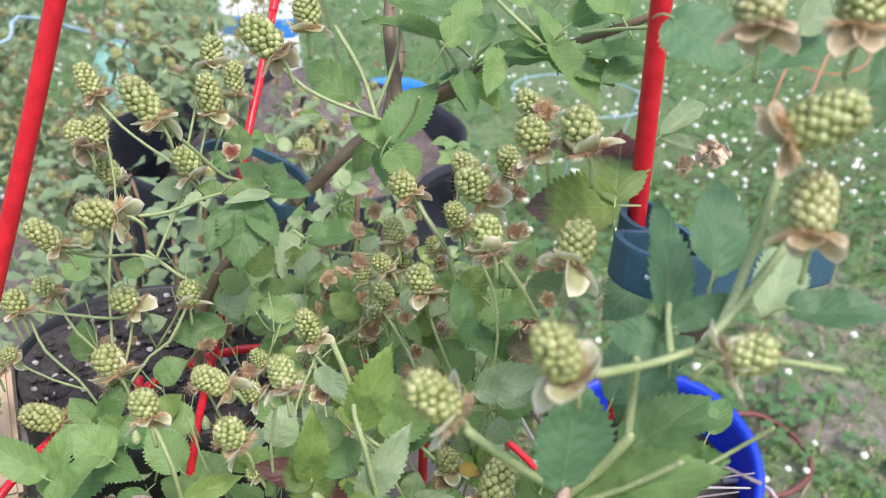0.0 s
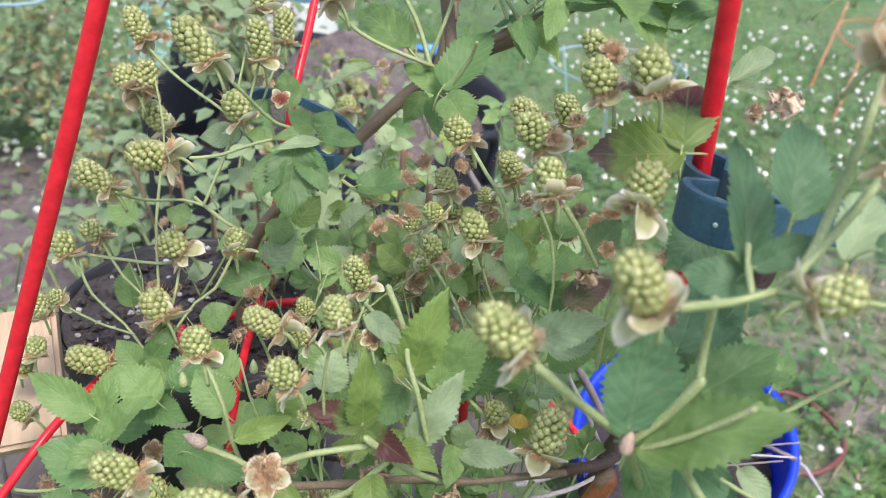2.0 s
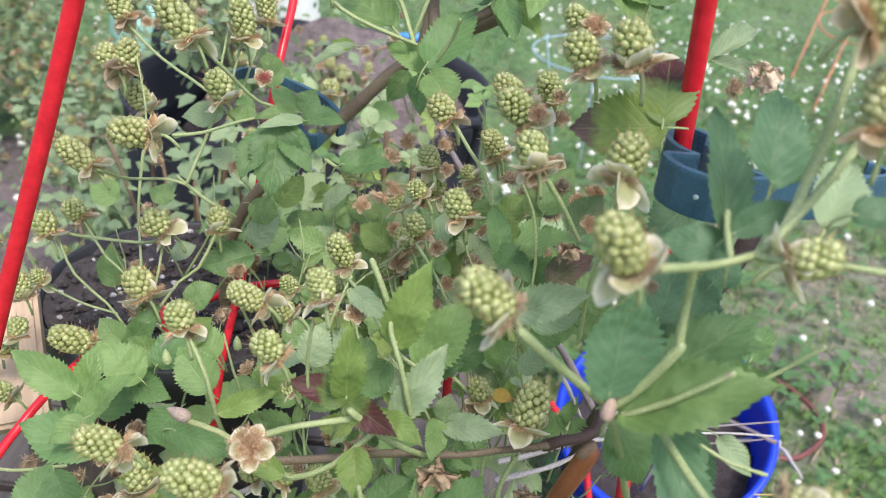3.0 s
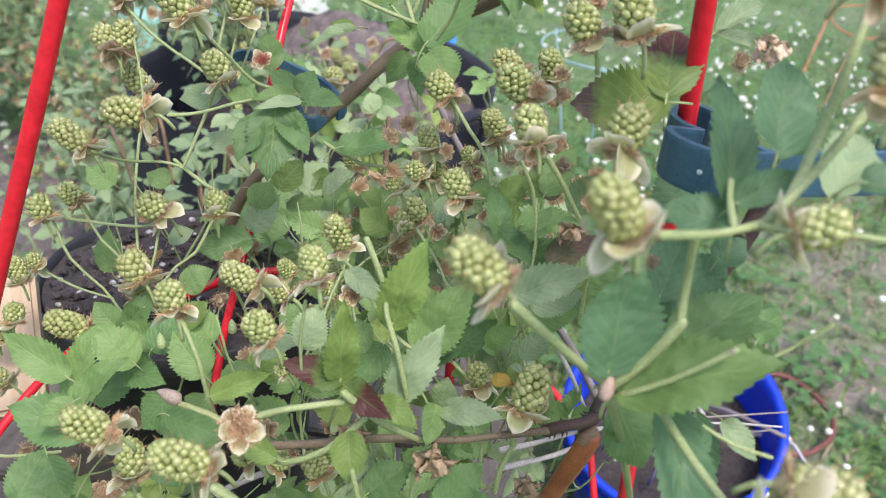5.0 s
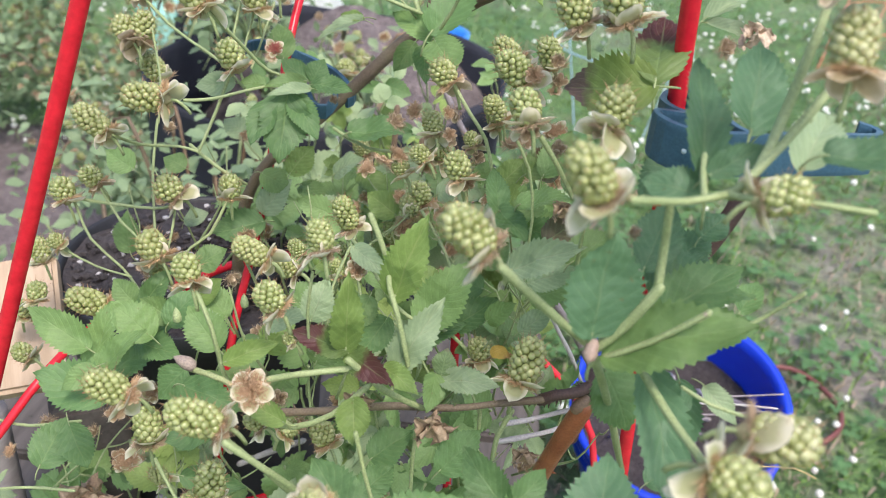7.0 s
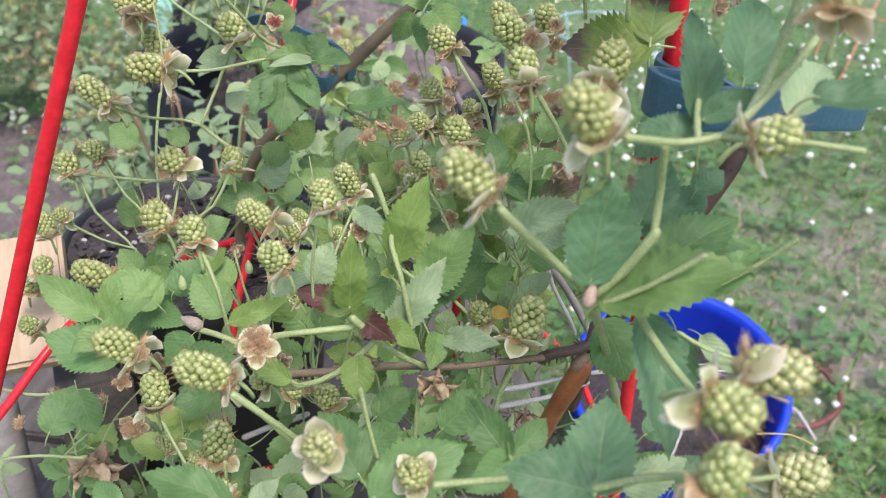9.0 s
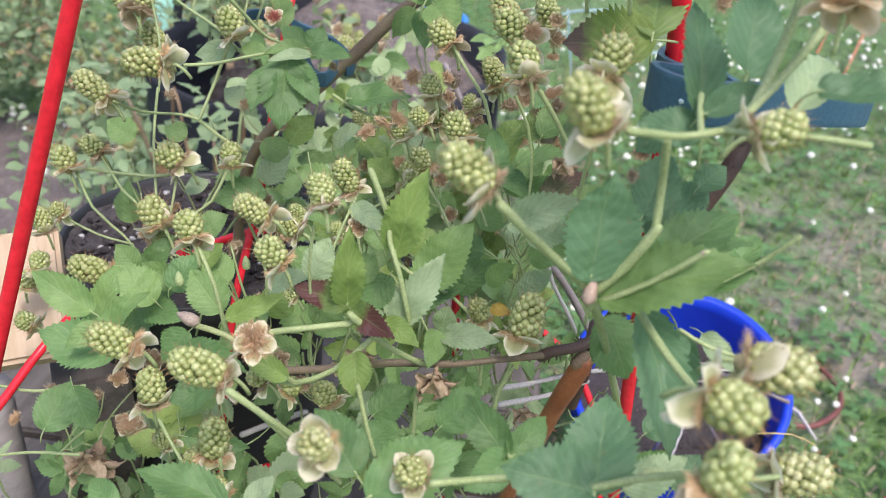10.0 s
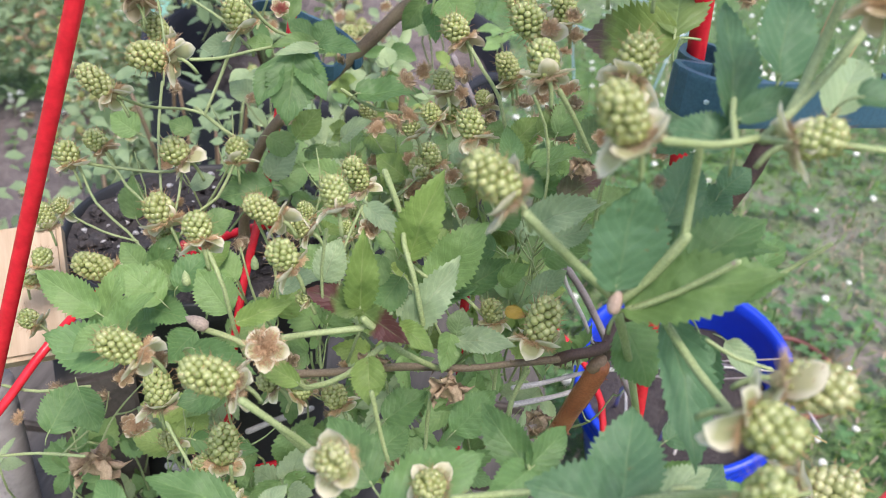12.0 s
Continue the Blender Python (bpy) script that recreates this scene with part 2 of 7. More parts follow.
PALEWIRE = plain("pale blue coated wire", (0.28, 0.42, 0.52), (0.36, 0.50, 0.60), 40, 0.45)
ORANGE = plain("orange coated wire", (0.46, 0.16, 0.09), (0.55, 0.22, 0.13), 40, 0.5)
HOSE = plain("maroon rubber", (0.120, 0.038, 0.036), (0.180, 0.065, 0.058), 30, 0.55)
CLOVER_WHITE = plain("white clover florets", (0.66, 0.67, 0.58), (0.80, 0.80, 0.74), 120, 0.8)


def wood_material(name, c1, c2, c3, rough=0.7):
    m, n, l, b = material(name, rough)
    tc = n.new("ShaderNodeTexCoord")
    mp = n.new("ShaderNodeMapping")
    mp.inputs["Scale"].default_value = (30, 3, 30)
    l.new(tc.outputs["Object"], mp.inputs[0])
    grain = noise_tex(n, l, 3, 6, 0.65, mp.outputs[0])
    spots = noise_tex(n, l, 90, 3)
    col = ramp(n, l, grain, [(0.3, c1), (0.6, c2)])
    col = blend(n, l, math_node(n, l, "MULTIPLY", ramp(n, l, spots, [(0.62, (0, 0, 0)), (0.72, (1, 1, 1))]), 0.5), col, c3)
    l.new(col, b.inputs["Base Color"])
    bump(n, l, b, grain, 0.4, 0.0015)
    return m


PINE = wood_material("new pine board", (0.34, 0.240, 0.158), (0.46, 0.350, 0.250), (0.36, 0.23, 0.13))
DARKWOOD = wood_material("dark weathered wood", (0.050, 0.042, 0.038), (0.105, 0.090, 0.082), (0.02, 0.018, 0.016), 0.85)
GREYWOOD = wood_material("weathered grey wood", (0.20, 0.18, 0.18), (0.33, 0.30, 0.30), (0.06, 0.05, 0.05), 0.85)


# ---- building blocks ----
def mesh_of(name, verts, faces, mats, index=None, smooth=True, uvs=None):
    me = bpy.data.meshes.new(name)
    me.from_pydata([tuple(v) for v in verts], [], faces)
    for m in mats if isinstance(mats, (list, tuple)) else [mats]:
        me.materials.append(m)
    me.polygons.foreach_set("use_smooth", [smooth] * len(me.polygons))
    if index is not None:
        me.polygons.foreach_set("material_index", index)
    if uvs is not None:
        layer = me.uv_layers.new(name="UVMap")
        loops = np.zeros(len(me.loops), dtype=np.int32)
        me.loops.foreach_get("vertex_index", loops)
        layer.data.foreach_set("uv", np.asarray(uvs, dtype=np.float32)[loops].ravel())
    me.update()
    return me


def thing(name, base, label, category, group="", kind=""):
    ob = new(name)
    ob.empty_display_size = 0.02
    ob.matrix_basis = Matrix.Translation(base)
    return tagged(ob, label, category, group, kind)


def attach(name, me, parent, m=None, label=""):
    """A part under a thing, placed by its world pose."""
    ob = new(name, me)
    ob.parent = parent
    ob.matrix_parent_inverse = parent.matrix_basis.inverted()
    ob.matrix_basis = m if m is not None else Matrix.Identity(4)
    return tagged(ob, label)


def under(name, me, parent, m=None, label=""):
    """A sub-part under a part, placed in the part's own axes."""
    ob = new(name, me)
    ob.parent = parent
    ob.matrix_basis = m if m is not None else Matrix.Identity(4)
    return tagged(ob, label)


def smooth_path(pts, step):
    """Catmull-Rom points along a path, about one every step metres."""
    p = [Vector(q) for q in pts]
    if len(p) == 2:
        n = max(1, int((p[1] - p[0]).length / step))
        return [p[0].lerp(p[1], i / n) for i in range(n + 1)]
    p = [p[0] * 2 - p[1]] + p + [p[-1] * 2 - p[-2]]
    out = []
    for i in range(1, len(p) - 2):
        a, b, c, d = p[i - 1:i + 3]
        n = max(2, int((c - b).length / step))
        for k in range(n):
            t = k / n
            out.append(0.5 * ((2 * b) + (c - a) * t + (2 * a - 5 * b + 4 * c - d) * t * t + (3 * b - a - 3 * c + d) * t ** 3))
    out.append(p[-2])
    return out


def tube(pts, radius, sides=8, taper=1.0, knots=0.0, rounded=False, cap=True):
    """Vertices and faces of a round rod along points; knots: uneven thickness; rounded: domed ends."""
    verts, faces = [], []
    shrink = {}
    if rounded:
        a, b = (pts[0] - pts[1]).normalized() * radius, (pts[-1] - pts[-2]).normalized() * radius
        pts = [pts[0] + a, pts[0] + a * 0.7] + list(pts) + [pts[-1] + b * 0.7, pts[-1] + b]
        shrink = {0: 0.25, 1: 0.75, len(pts) - 2: 0.75, len(pts) - 1: 0.25}
    up = Vector((0.31, 0.17, 0.93)).normalized()
    n = len(pts)
    for i, p in enumerate(pts):
        d = (pts[min(i + 1, n - 1)] - pts[max(i - 1, 0)]).normalized()
        side = d.cross(up)
        if side.length < 1e-3:
            side = d.cross(Vector((1, 0, 0)))
        side.normalize()
        up = side.cross(d).normalized()
        r = radius * (1 + (taper - 1) * i / max(1, n - 1)) * shrink.get(i, 1.0)
        if knots:
            r *= 1 + knots * noise.noise(Vector((i * 0.37, radius * 900, p.x * 30)))
        for k in range(sides):
            a = 2 * math.pi * k / sides
            verts.append(p + (side * math.cos(a) + up * math.sin(a)) * r)
    for i in range(n - 1):
        for k in range(sides):
            faces.append((i * sides + k, i * sides + (k + 1) % sides, (i + 1) * sides + (k + 1) % sides, (i + 1) * sides + k))
    if cap:
        faces.append(tuple(range(sides - 1, -1, -1)))
        faces.append(tuple(range((n - 1) * sides, n * sides)))
    return verts, faces


def rod(name, pts, radius, mat, step=0.02, sides=8, taper=1.0, knots=0.0):
    return mesh_of(name, *tube(smooth_path(pts, step), radius, sides, taper, knots), mat)


def lathe(profile, seg=40):
    """Verts and faces of a turned shape from (radius, height) pairs."""
    verts, faces = [], []
    for r, z in profile:
        for k in range(seg):
            a = 2 * math.pi * k / seg
            verts.append((r * math.cos(a), r * math.sin(a), z))
    for i in range(len(profile) - 1):
        for k in range(seg):
            faces.append((i * seg + k, i * seg + (k + 1) % seg, (i + 1) * seg + (k + 1) % seg, (i + 1) * seg + k))
    return verts, faces


def board(name, size, mat, bevel=0.003):
    bm = bmesh.new()
    bmesh.ops.create_cube(bm, size=1.0, matrix=Matrix.Diagonal((*size, 1)))
    bmesh.ops.subdivide_edges(bm, edges=[e for e in bm.edges if e.calc_length() > 0.9 * max(size)], cuts=6)
    bmesh.ops.bevel(bm, geom=[e for e in bm.edges if e.is_manifold and e.calc_face_angle(0) > 0.5], offset=bevel, segments=2, affect="EDGES")
    for v in bm.verts:
        v.co += Vector((noise.noise(v.co * 7), noise.noise(v.co * 9 + Vector((3, 1, 0))), noise.noise(v.co * 8))) * 0.002
    me = bpy.data.meshes.new(name)
    bm.to_mesh(me)
    bm.free()
    me.materials.append(mat)
    return me


# ---- plant pieces, each built once in a few forms and shared ----
rng = random.Random(11)


def leaf_mesh(name, aspect, teeth, fold, curl, seed, n=48, m=4, twist=0.0):
    """A saw-toothed bramble leaflet, egg-shaped with a drawn-out tip: stalk end at the origin, tip at y = 1, upper face along z."""
    r = random.Random(seed)
    verts, faces, uvs = [], [], []
    saw = n // 3
    depth = [[r.uniform(0.06, 0.15) for _ in range(saw + 1)] for _ in range(2)]
    wave = [r.uniform(0, 6.28) for _ in range(3)]
    for i in range(n + 1):
        s = i / n
        prof = math.sin(math.pi * min(1, s ** 0.76)) ** (0.60 + 0.36 * s)
        half = 0.5 * aspect * max(prof, 0.012)
        step = (i % 3) / 3
        for j in range(-m, m + 1):
            q = j / m
            h = half
            lead = 0.0
            if abs(j) == m and teeth and 0 < i < n:
                h *= 1 + depth[j > 0][i // 3] * (step * 2.4 - 0.6) + 0.05 * math.sin(7 * s + wave[j > 0])
                lead = 0.022 * step
            x = q * h
            y = s + lead - 0.05 * abs(q) * (1 - s)
            vein = math.cos((s - abs(q) * 0.30) * 7.5 * 2 * math.pi) * 0.005 * (1 - abs(q) * 0.5) * min(1, 4 * s)
            z = fold * abs(x) + curl * (s - 0.25) ** 2 * -0.5 + vein + 0.045 * math.sin(4.3 * s + wave[2]) * q + twist * q * s * 0.25
            z += 0.080 * noise.noise(Vector((x * 2.6, y * 2.6, seed * 1.7))) + 0.022 * noise.noise(Vector((x * 9, y * 9, seed * 2.3))) + (0.012 * math.sin(11 * s + wave[j > 0]) if abs(j) == m else 0)
            verts.append((x, y, z))
            uvs.append((0.5 + 0.5 * q, s))
    w = 2 * m + 1
    for i in range(n):
        for j in range(w - 1):
            faces.append((i * w + j, i * w + j + 1, (i + 1) * w + j + 1, (i + 1) * w + j))
    return verts, faces, uvs


LEAF_FORMS = [(0.52, 0.30, 0.22, 1), (0.62, 0.22, 0.40, 2), (0.78, 0.18, 0.30, 3), (0.70, 0.34, -0.15, 4), (0.90, 0.15, 0.35, 5), (0.42, 0.40, 0.30, 6)]
leaf_cache = {}


def leaf_data(form, mat):
    key = (form, mat)
    if key not in leaf_cache:
        aspect, fold, curl, seed = LEAF_FORMS[form]
        v, f, u = leaf_mesh("leaf", aspect, True, fold, curl, seed)
        pv, pf = tube(smooth_path([(0, 0.02, 0), (0, -0.08, -0.03), (0.01, -0.18, -0.10), (0.03, -0.26, -0.22)], 0.06), 0.014, 5)
        o, count = len(v), len(f)
        v, u = v + pv, u + [(0.5, 0.0)] * len(pv)
        f = f + [tuple(q + o for q in g) for g in pf]
        leaf_cache[key] = mesh_of("leaf", v, f, [LEAF[mat], STEM["s"]], [0] * count + [1] * len(pf), uvs=u)
    return leaf_cache[key]


def leaf(plant, base, tip, normal, width, mat="g"):
    b, t, nrm = Vector(base), Vector(tip), Vector(normal)
    y = t - b
    length = y.length
    y.normalize()
    x = y.cross(nrm).normalized()
    z = x.cross(y)
    ratio = width / length
    form = min(range(len(LEAF_FORMS)), key=lambda k: abs(LEAF_FORMS[k][0] - ratio) + 0.12 * rng.random())
    sx = max(0.55, min(1.8, ratio / LEAF_FORMS[form][0]))
    rot = Matrix((x, y, z)).transposed().to_4x4()
    return attach("leaf", leaf_data(form, mat), plant, Matrix.Translation(b) @ rot @ Matrix.Diagonal((length * sx, length, length, 1)))


def dome(centre, axis, r, seg, rings):
    """A rounded bead facing along axis."""
    axis = axis.normalized()
    s = axis.orthogonal().normalized()
    u = axis.cross(s)
    v = [centre + axis * r]
    for i in range(1, rings + 1):
        a = radians(118) * i / rings
        for k in range(seg):
            p = 2 * math.pi * (k + 0.5 * (i % 2)) / seg
            v.append(centre + axis * (r * math.cos(a)) + (s * math.cos(p) + u * math.sin(p)) * (r * math.sin(a)))
    f = [(0, 1 + k, 1 + (k + 1) % seg) for k in range(seg)]
    for i in range(rings - 1):
        o, q = 1 + i * seg, 1 + (i + 1) * seg
        f += [(o + k, q + k, q + (k + 1) % seg, o + (k + 1) % seg) for k in range(seg)]
    return v, f


def berry_mesh(aspect, seed, seg=8, rings=3, pale=False, bead=0.148):
    """An unripe blackberry of height 1: drupelets packed round a core, most with a dried style."""
    r = random.Random(seed)
    w = 0.5 / aspect
    verts, faces, index = [], [], []
    size = bead / aspect
    count = round(3.25 * (aspect * 0.9 + 0.1) / (1.78 * bead) ** 2 / 0.866)
    for i in range(count):
        s = (i + 0.5) / count
        ang = (s - 0.5) * math.pi * 0.98
        ang = math.asin(max(-1, min(1, (2 * s - 1)))) * 0.85 + ang * 0.15
        a = i * 2.39996 + r.uniform(-0.12, 0.12)
        rad = max(0.0, (w - size * 0.55) * math.cos(ang) ** 0.72) * r.uniform(0.98, 1.02)
        h = 0.5 + (0.5 - size * 0.55) * math.sin(ang) + r.uniform(-0.10, 0.10) * size
        c = Vector((rad * math.cos(a), rad * math.sin(a), h))
        out = Vector((math.cos(a) * math.cos(ang), math.sin(a) * math.cos(ang), math.sin(ang) * 0.9 + 0.10))
        v, f = dome(c, out, size * r.uniform(0.80, 1.05), seg, rings)
        o = len(verts)
        verts += v
        faces += [tuple(q + o for q in g) for g in f]
        index += [0] * len(f)
        if r.random() < 0.9:  # the dried style on the drupelet
            tip = c + out.normalized() * size * r.uniform(1.7, 3.0) + Vector((r.uniform(-1, 1), r.uniform(-1, 1), r.uniform(-0.4, 1))) * size * 0.8
            root = c + out.normalized() * size * 0.8
            side = out.orthogonal().normalized() * size * 0.095
            up = out.cross(side).normalized() * size * 0.095
            o = len(verts)
            verts += [root + side, root - side * 0.5 + up, root - side * 0.5 - up, tip]
            faces += [(o, o + 1, o + 3), (o + 1, o + 2, o + 3), (o + 2, o, o + 3)]
            index += [1] * 3
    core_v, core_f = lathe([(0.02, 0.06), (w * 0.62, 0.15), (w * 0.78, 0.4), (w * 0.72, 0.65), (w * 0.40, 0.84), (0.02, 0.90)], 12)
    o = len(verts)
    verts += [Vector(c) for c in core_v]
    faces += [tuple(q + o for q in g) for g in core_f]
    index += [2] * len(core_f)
    return mesh_of("berry", verts, faces, [DRUPE_PALE if pale else DRUPE, STYLE, CORE], index)


def sepal(a, length, width, lift, seed, cup=0.35):
    """One pointed sepal leaving the stalk at angle a; lift: degrees above the flat."""
    r = random.Random(seed)
    v, f, u = [], [], []
    n, m = 7, 3
    curl = r.uniform(-0.3, 0.7)
    for i in range(n + 1):
        s = i / n
        half = width * 0.5 * (math.sin(math.pi * (0.22 + 0.78 * s)) ** 0.55 if s < 0.999 else 0.0) + 0.004
        e = radians(lift) + curl * s
        cx, cz = s * length * math.cos(e), s * length * math.sin(e)
        for j in range(-m, m + 1):
            q = j / m
            p = Vector((0.13 + cx - math.sin(e) * cup * half * q * q, half * q, cz + math.cos(e) * cup * half * q * q + 0.012 * r.uniform(-1, 1)))
            v.append(Matrix.Rotation(a, 3, "Z") @ p)
            u.append((0.5 + q / 2, s))
    w = 2 * m + 1
    for i in range(n):
        for j in range(w - 1):
            f.append((i * w + j, i * w + j + 1, (i + 1) * w + j + 1, (i + 1) * w + j))
    return v, f, u


def calyx_mesh(seed, mat, lift=(-45, 10), size=0.74):
    r = random.Random(seed)
    verts, faces, uvs = [], [], []
    for k in range(5):
        v, f, u = sepal(2 * math.pi * (k + r.uniform(-0.15, 0.15)) / 5, size * r.uniform(0.72, 0.98), size * r.uniform(0.70, 0.92), r.uniform(*lift), seed * 10 + k)
        o = len(verts)
        verts += v
        uvs += u
        faces += [tuple(q + o for q in g) for g in f]
    v, f = lathe([(0.03, -0.16), (0.09, -0.12), (0.16, -0.03), (0.17, 0.05)], 10)
    o = len(verts)
    verts += v
    uvs += [(0.5, 0.1)] * len(v)
    faces += [tuple(q + o for q in g) for g in f]
    return mesh_of("calyx", verts, faces, mat, uvs=uvs)


def tuft_mesh(seed, mat, count=380, reach=0.34, lift=(-25, 22), ring=(0.20, 0.48), thick=(0.006, 0.012)):
    """A ring of dried stamens."""
    r = random.Random(seed)
    verts, faces = [], []
    for _ in range(count):
        a, e = r.uniform(0, 2 * math.pi), radians(r.uniform(*lift))
        d = Vector((math.cos(a) * math.cos(e), math.sin(a) * math.cos(e), math.sin(e)))
        p0 = Vector((math.cos(a), math.sin(a), 0)) * r.uniform(*ring)
        p1 = p0 + d * reach * r.uniform(0.35, 0.6) + Vector((r.uniform(-1, 1), r.uniform(-1, 1), r.uniform(-1, 1))) * 0.05
        p2 = p1 + d * reach * r.uniform(0.15, 0.4) + Vector((r.uniform(-1, 1), r.uniform(-1, 1), r.uniform(-1, 1))) * 0.10
        s = d.orthogonal().normalized() * r.uniform(*thick)
        o = len(verts)
        verts += [p0 - s, p0 + s, p1 - s, p1 + s, p2]
        faces += [(o, o + 1, o + 3, o + 2), (o + 2, o + 3, o + 4)]
    return mesh_of("stamen_tuft", verts, faces, mat, smooth=False)


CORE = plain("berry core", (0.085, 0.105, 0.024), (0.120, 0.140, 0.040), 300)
ASPECTS = (1.0, 1.2, 1.4, 1.65)
BERRIES = {(a, k): berry_mesh(a, 40 + 7 * k + int(a * 100)) for a in ASPECTS for k in range(3)}
NEAR_BERRIES = {(a, k): berry_mesh(a, 90 + 7 * k + int(a * 100), 12, 5, k == 1, 0.158) for a in ASPECTS for k in range(2)}
CALYXES = [calyx_mesh(s, SEPAL, lift) for s, lift in ((1, (-65, 25)), (2, (-45, 45)), (3, (-75, 10)), (5, (-55, 40)), (6, (-60, 30)))] + [calyx_mesh(4, SEPAL_TAN, (-60, -5), 0.68)]
TUFTS = [tuft_mesh(s, STAMEN) for s in (1, 2)] + [tuft_mesh(3, STAMEN_DARK)]


def upright(axis, spin=0.0):
    q = Vector(axis).to_track_quat("Z", "Y").to_matrix().to_4x4()
    return q @ Matrix.Rotation(spin, 4, "Z")


def berry(plant, base, axis, length, width, tan=False):
    near = width > 0.0105 and (Vector(base) - Vector((0.06, 0.14, 0.9))).length < 0.14
    ratio = length / width
    a = min(ASPECTS, key=lambda q: abs(q - ratio))
    data = NEAR_BERRIES[(a, rng.randrange(2))] if near else BERRIES[(a, rng.randrange(3))]
    sw = width * a / length
    fat = 0.88 if near else 0.94
    m = Matrix.Translation(base) @ upright(axis) @ Matrix.Diagonal((length * sw * fat, length * sw * fat, length * fat, 1))
    ob = attach("berry", data, plant, m)
    k = width / length
    local = Matrix.Diagonal((k / sw, k / sw, k, 1))
    under("calyx", CALYXES[-1] if tan else rng.choice(CALYXES), ob, local @ Matrix.Scale(1.44 if near else 1.26, 4) @ pose(0, 0, 0, rng.uniform(-14, 14), rng.uniform(-14, 14), rng.uniform(0, 360)))
    under("stamen_tuft", rng.choice(TUFTS), ob, local @ pose(0, 0, 0.02, 0, 0, rng.uniform(0, 360)))
    sag = upright(axis).to_3x3().inverted() @ Vector((0, 0.25, -1))
    pts = [Vector((0, 0, -0.05)), Vector((0, 0, -0.35)), Vector((sag.x * 0.22, sag.y * 0.22, -0.62 + sag.z * 0.12)), Vector((sag.x * 0.5, sag.y * 0.5, -0.8 + sag.z * 0.3))]
    under("pedicel", mesh_of("pedicel", *tube(smooth_path(pts, 0.2), 0.00095 / width, 6, 0.9), STEM["s"]), ob, local)
    return ob


def stem(plant, pts, radius, mat):
    woody = mat not in ("s", "sp", "y", "node")
    path = smooth_path(pts, 0.006 if woody else 0.008)
    knots = (0.10 if mat == "red" else 0.25) if woody else 0.12
    verts, faces = tube(path, radius, 12 if woody else 8, 0.85, knots, True)
    if mat in ("s", "sp"):  # fine hairs all along the stalk
        for i in range(len(path) - 1):
            d = path[i + 1] - path[i]
            for _ in range(max(1, int(d.length / 0.0008))):
                out = d.orthogonal().normalized()
                out.rotate(Matrix.Rotation(rng.uniform(0, 6.28), 3, d))
                c = path[i] + d * rng.random() + out * radius * 0.8
                side = d.normalized() * 0.00009
                o = len(verts)
                verts += [c + side, c - side + out.cross(d).normalized() * 0.00008, c - side, c + out * rng.uniform(0.0004, 0.0011)]
                faces += [(o, o + 1, o + 3), (o + 1, o + 2, o + 3), (o + 2, o, o + 3)]
    if woody and mat in ("cane", "dcane", "red"):  # prickles
        for _ in range(int(12 + 6 * len(path) / 20)):
            i = rng.randrange(len(path) - 1)
            d = path[i + 1] - path[i]
            out = d.orthogonal().normalized()
            out.rotate(Matrix.Rotation(rng.uniform(0, 6.28), 3, d))
            c = path[i] + out * radius * 0.8
            side, up = d.normalized() * 0.0007, out.cross(d).normalized() * 0.0005
            o = len(verts)
            verts += [c + side, c + up, c - side, c - up, c + out * rng.uniform(0.002, 0.0035) - d.normalized() * 0.001]
            faces += [(o, o + 1, o + 4), (o + 1, o + 2, o + 4), (o + 2, o + 3, o + 4), (o + 3, o, o + 4)]
    name = "cane" if woody else "stalk"
    return attach(name, mesh_of(name, verts, faces, STEM[mat]), plant)


FLOWERS = {
    "tan": (calyx_mesh(21, SEPAL, (-25, 30), 0.52), tuft_mesh(21, FUZZ, 900, 0.24, (0, 85), (0.0, 0.36), (0.008, 0.014))),
    "white": (calyx_mesh(22, SEPAL, (-5, 30), 0.46), tuft_mesh(22, STAMEN, 70, 0.2, (30, 85), (0.0, 0.12))),
    "pink": (calyx_mesh(23, SEPAL, (0, 40), 0.40), tuft_mesh(23, PINK, 220, 0.34, (20, 85), (0.0, 0.20))),
    "fuzz": (calyx_mesh(25, SEPAL_TAN, (-30, 20), 0.34), tuft_mesh(25, FUZZ, 340, 0.30, (-30, 85), (0.0, 0.26))),
    "dry": (calyx_mesh(24, SEPAL_TAN, (-20, 60), 0.32), tuft_mesh(24, STAMEN_DARK, 300, 0.28, (-20, 85), (0.0, 0.30))),
}


def old_flower(plant, place, normal, width, kind):
    c, t = FLOWERS[kind]
    m = Matrix.Translation(place) @ upright(normal, rng.uniform(0, 6.28)) @ Matrix.Diagonal((width, width, width, 1))
    ob = attach("spent_flower", c, plant, m)
    under("stamen_tuft", t, ob)
    return ob


def withered_mesh(seed, mat=None):
    """A shrivelled brown leaf, crumpled and hanging."""
    verts, faces, uvs = leaf_mesh("withered", 0.8, True, 0.9, 0.9, seed, 21, 4)
    verts = [Vector(v) + Vector((noise.noise(Vector(v) * 4), noise.noise(Vector(v) * 4.4 + Vector((5, 0, 0))), noise.noise(Vector(v) * 5))) * 0.22 for v in verts]
    return mesh_of("withered_leaf", verts, faces, mat or (STAMEN_DARK if seed % 2 else WITHER), uvs=uvs)


WITHERED = [withered_mesh(k) for k in (31, 32, 33)]
PALE_WITHERED = [withered_mesh(k, ROSE) for k in (34, 35, 36)]


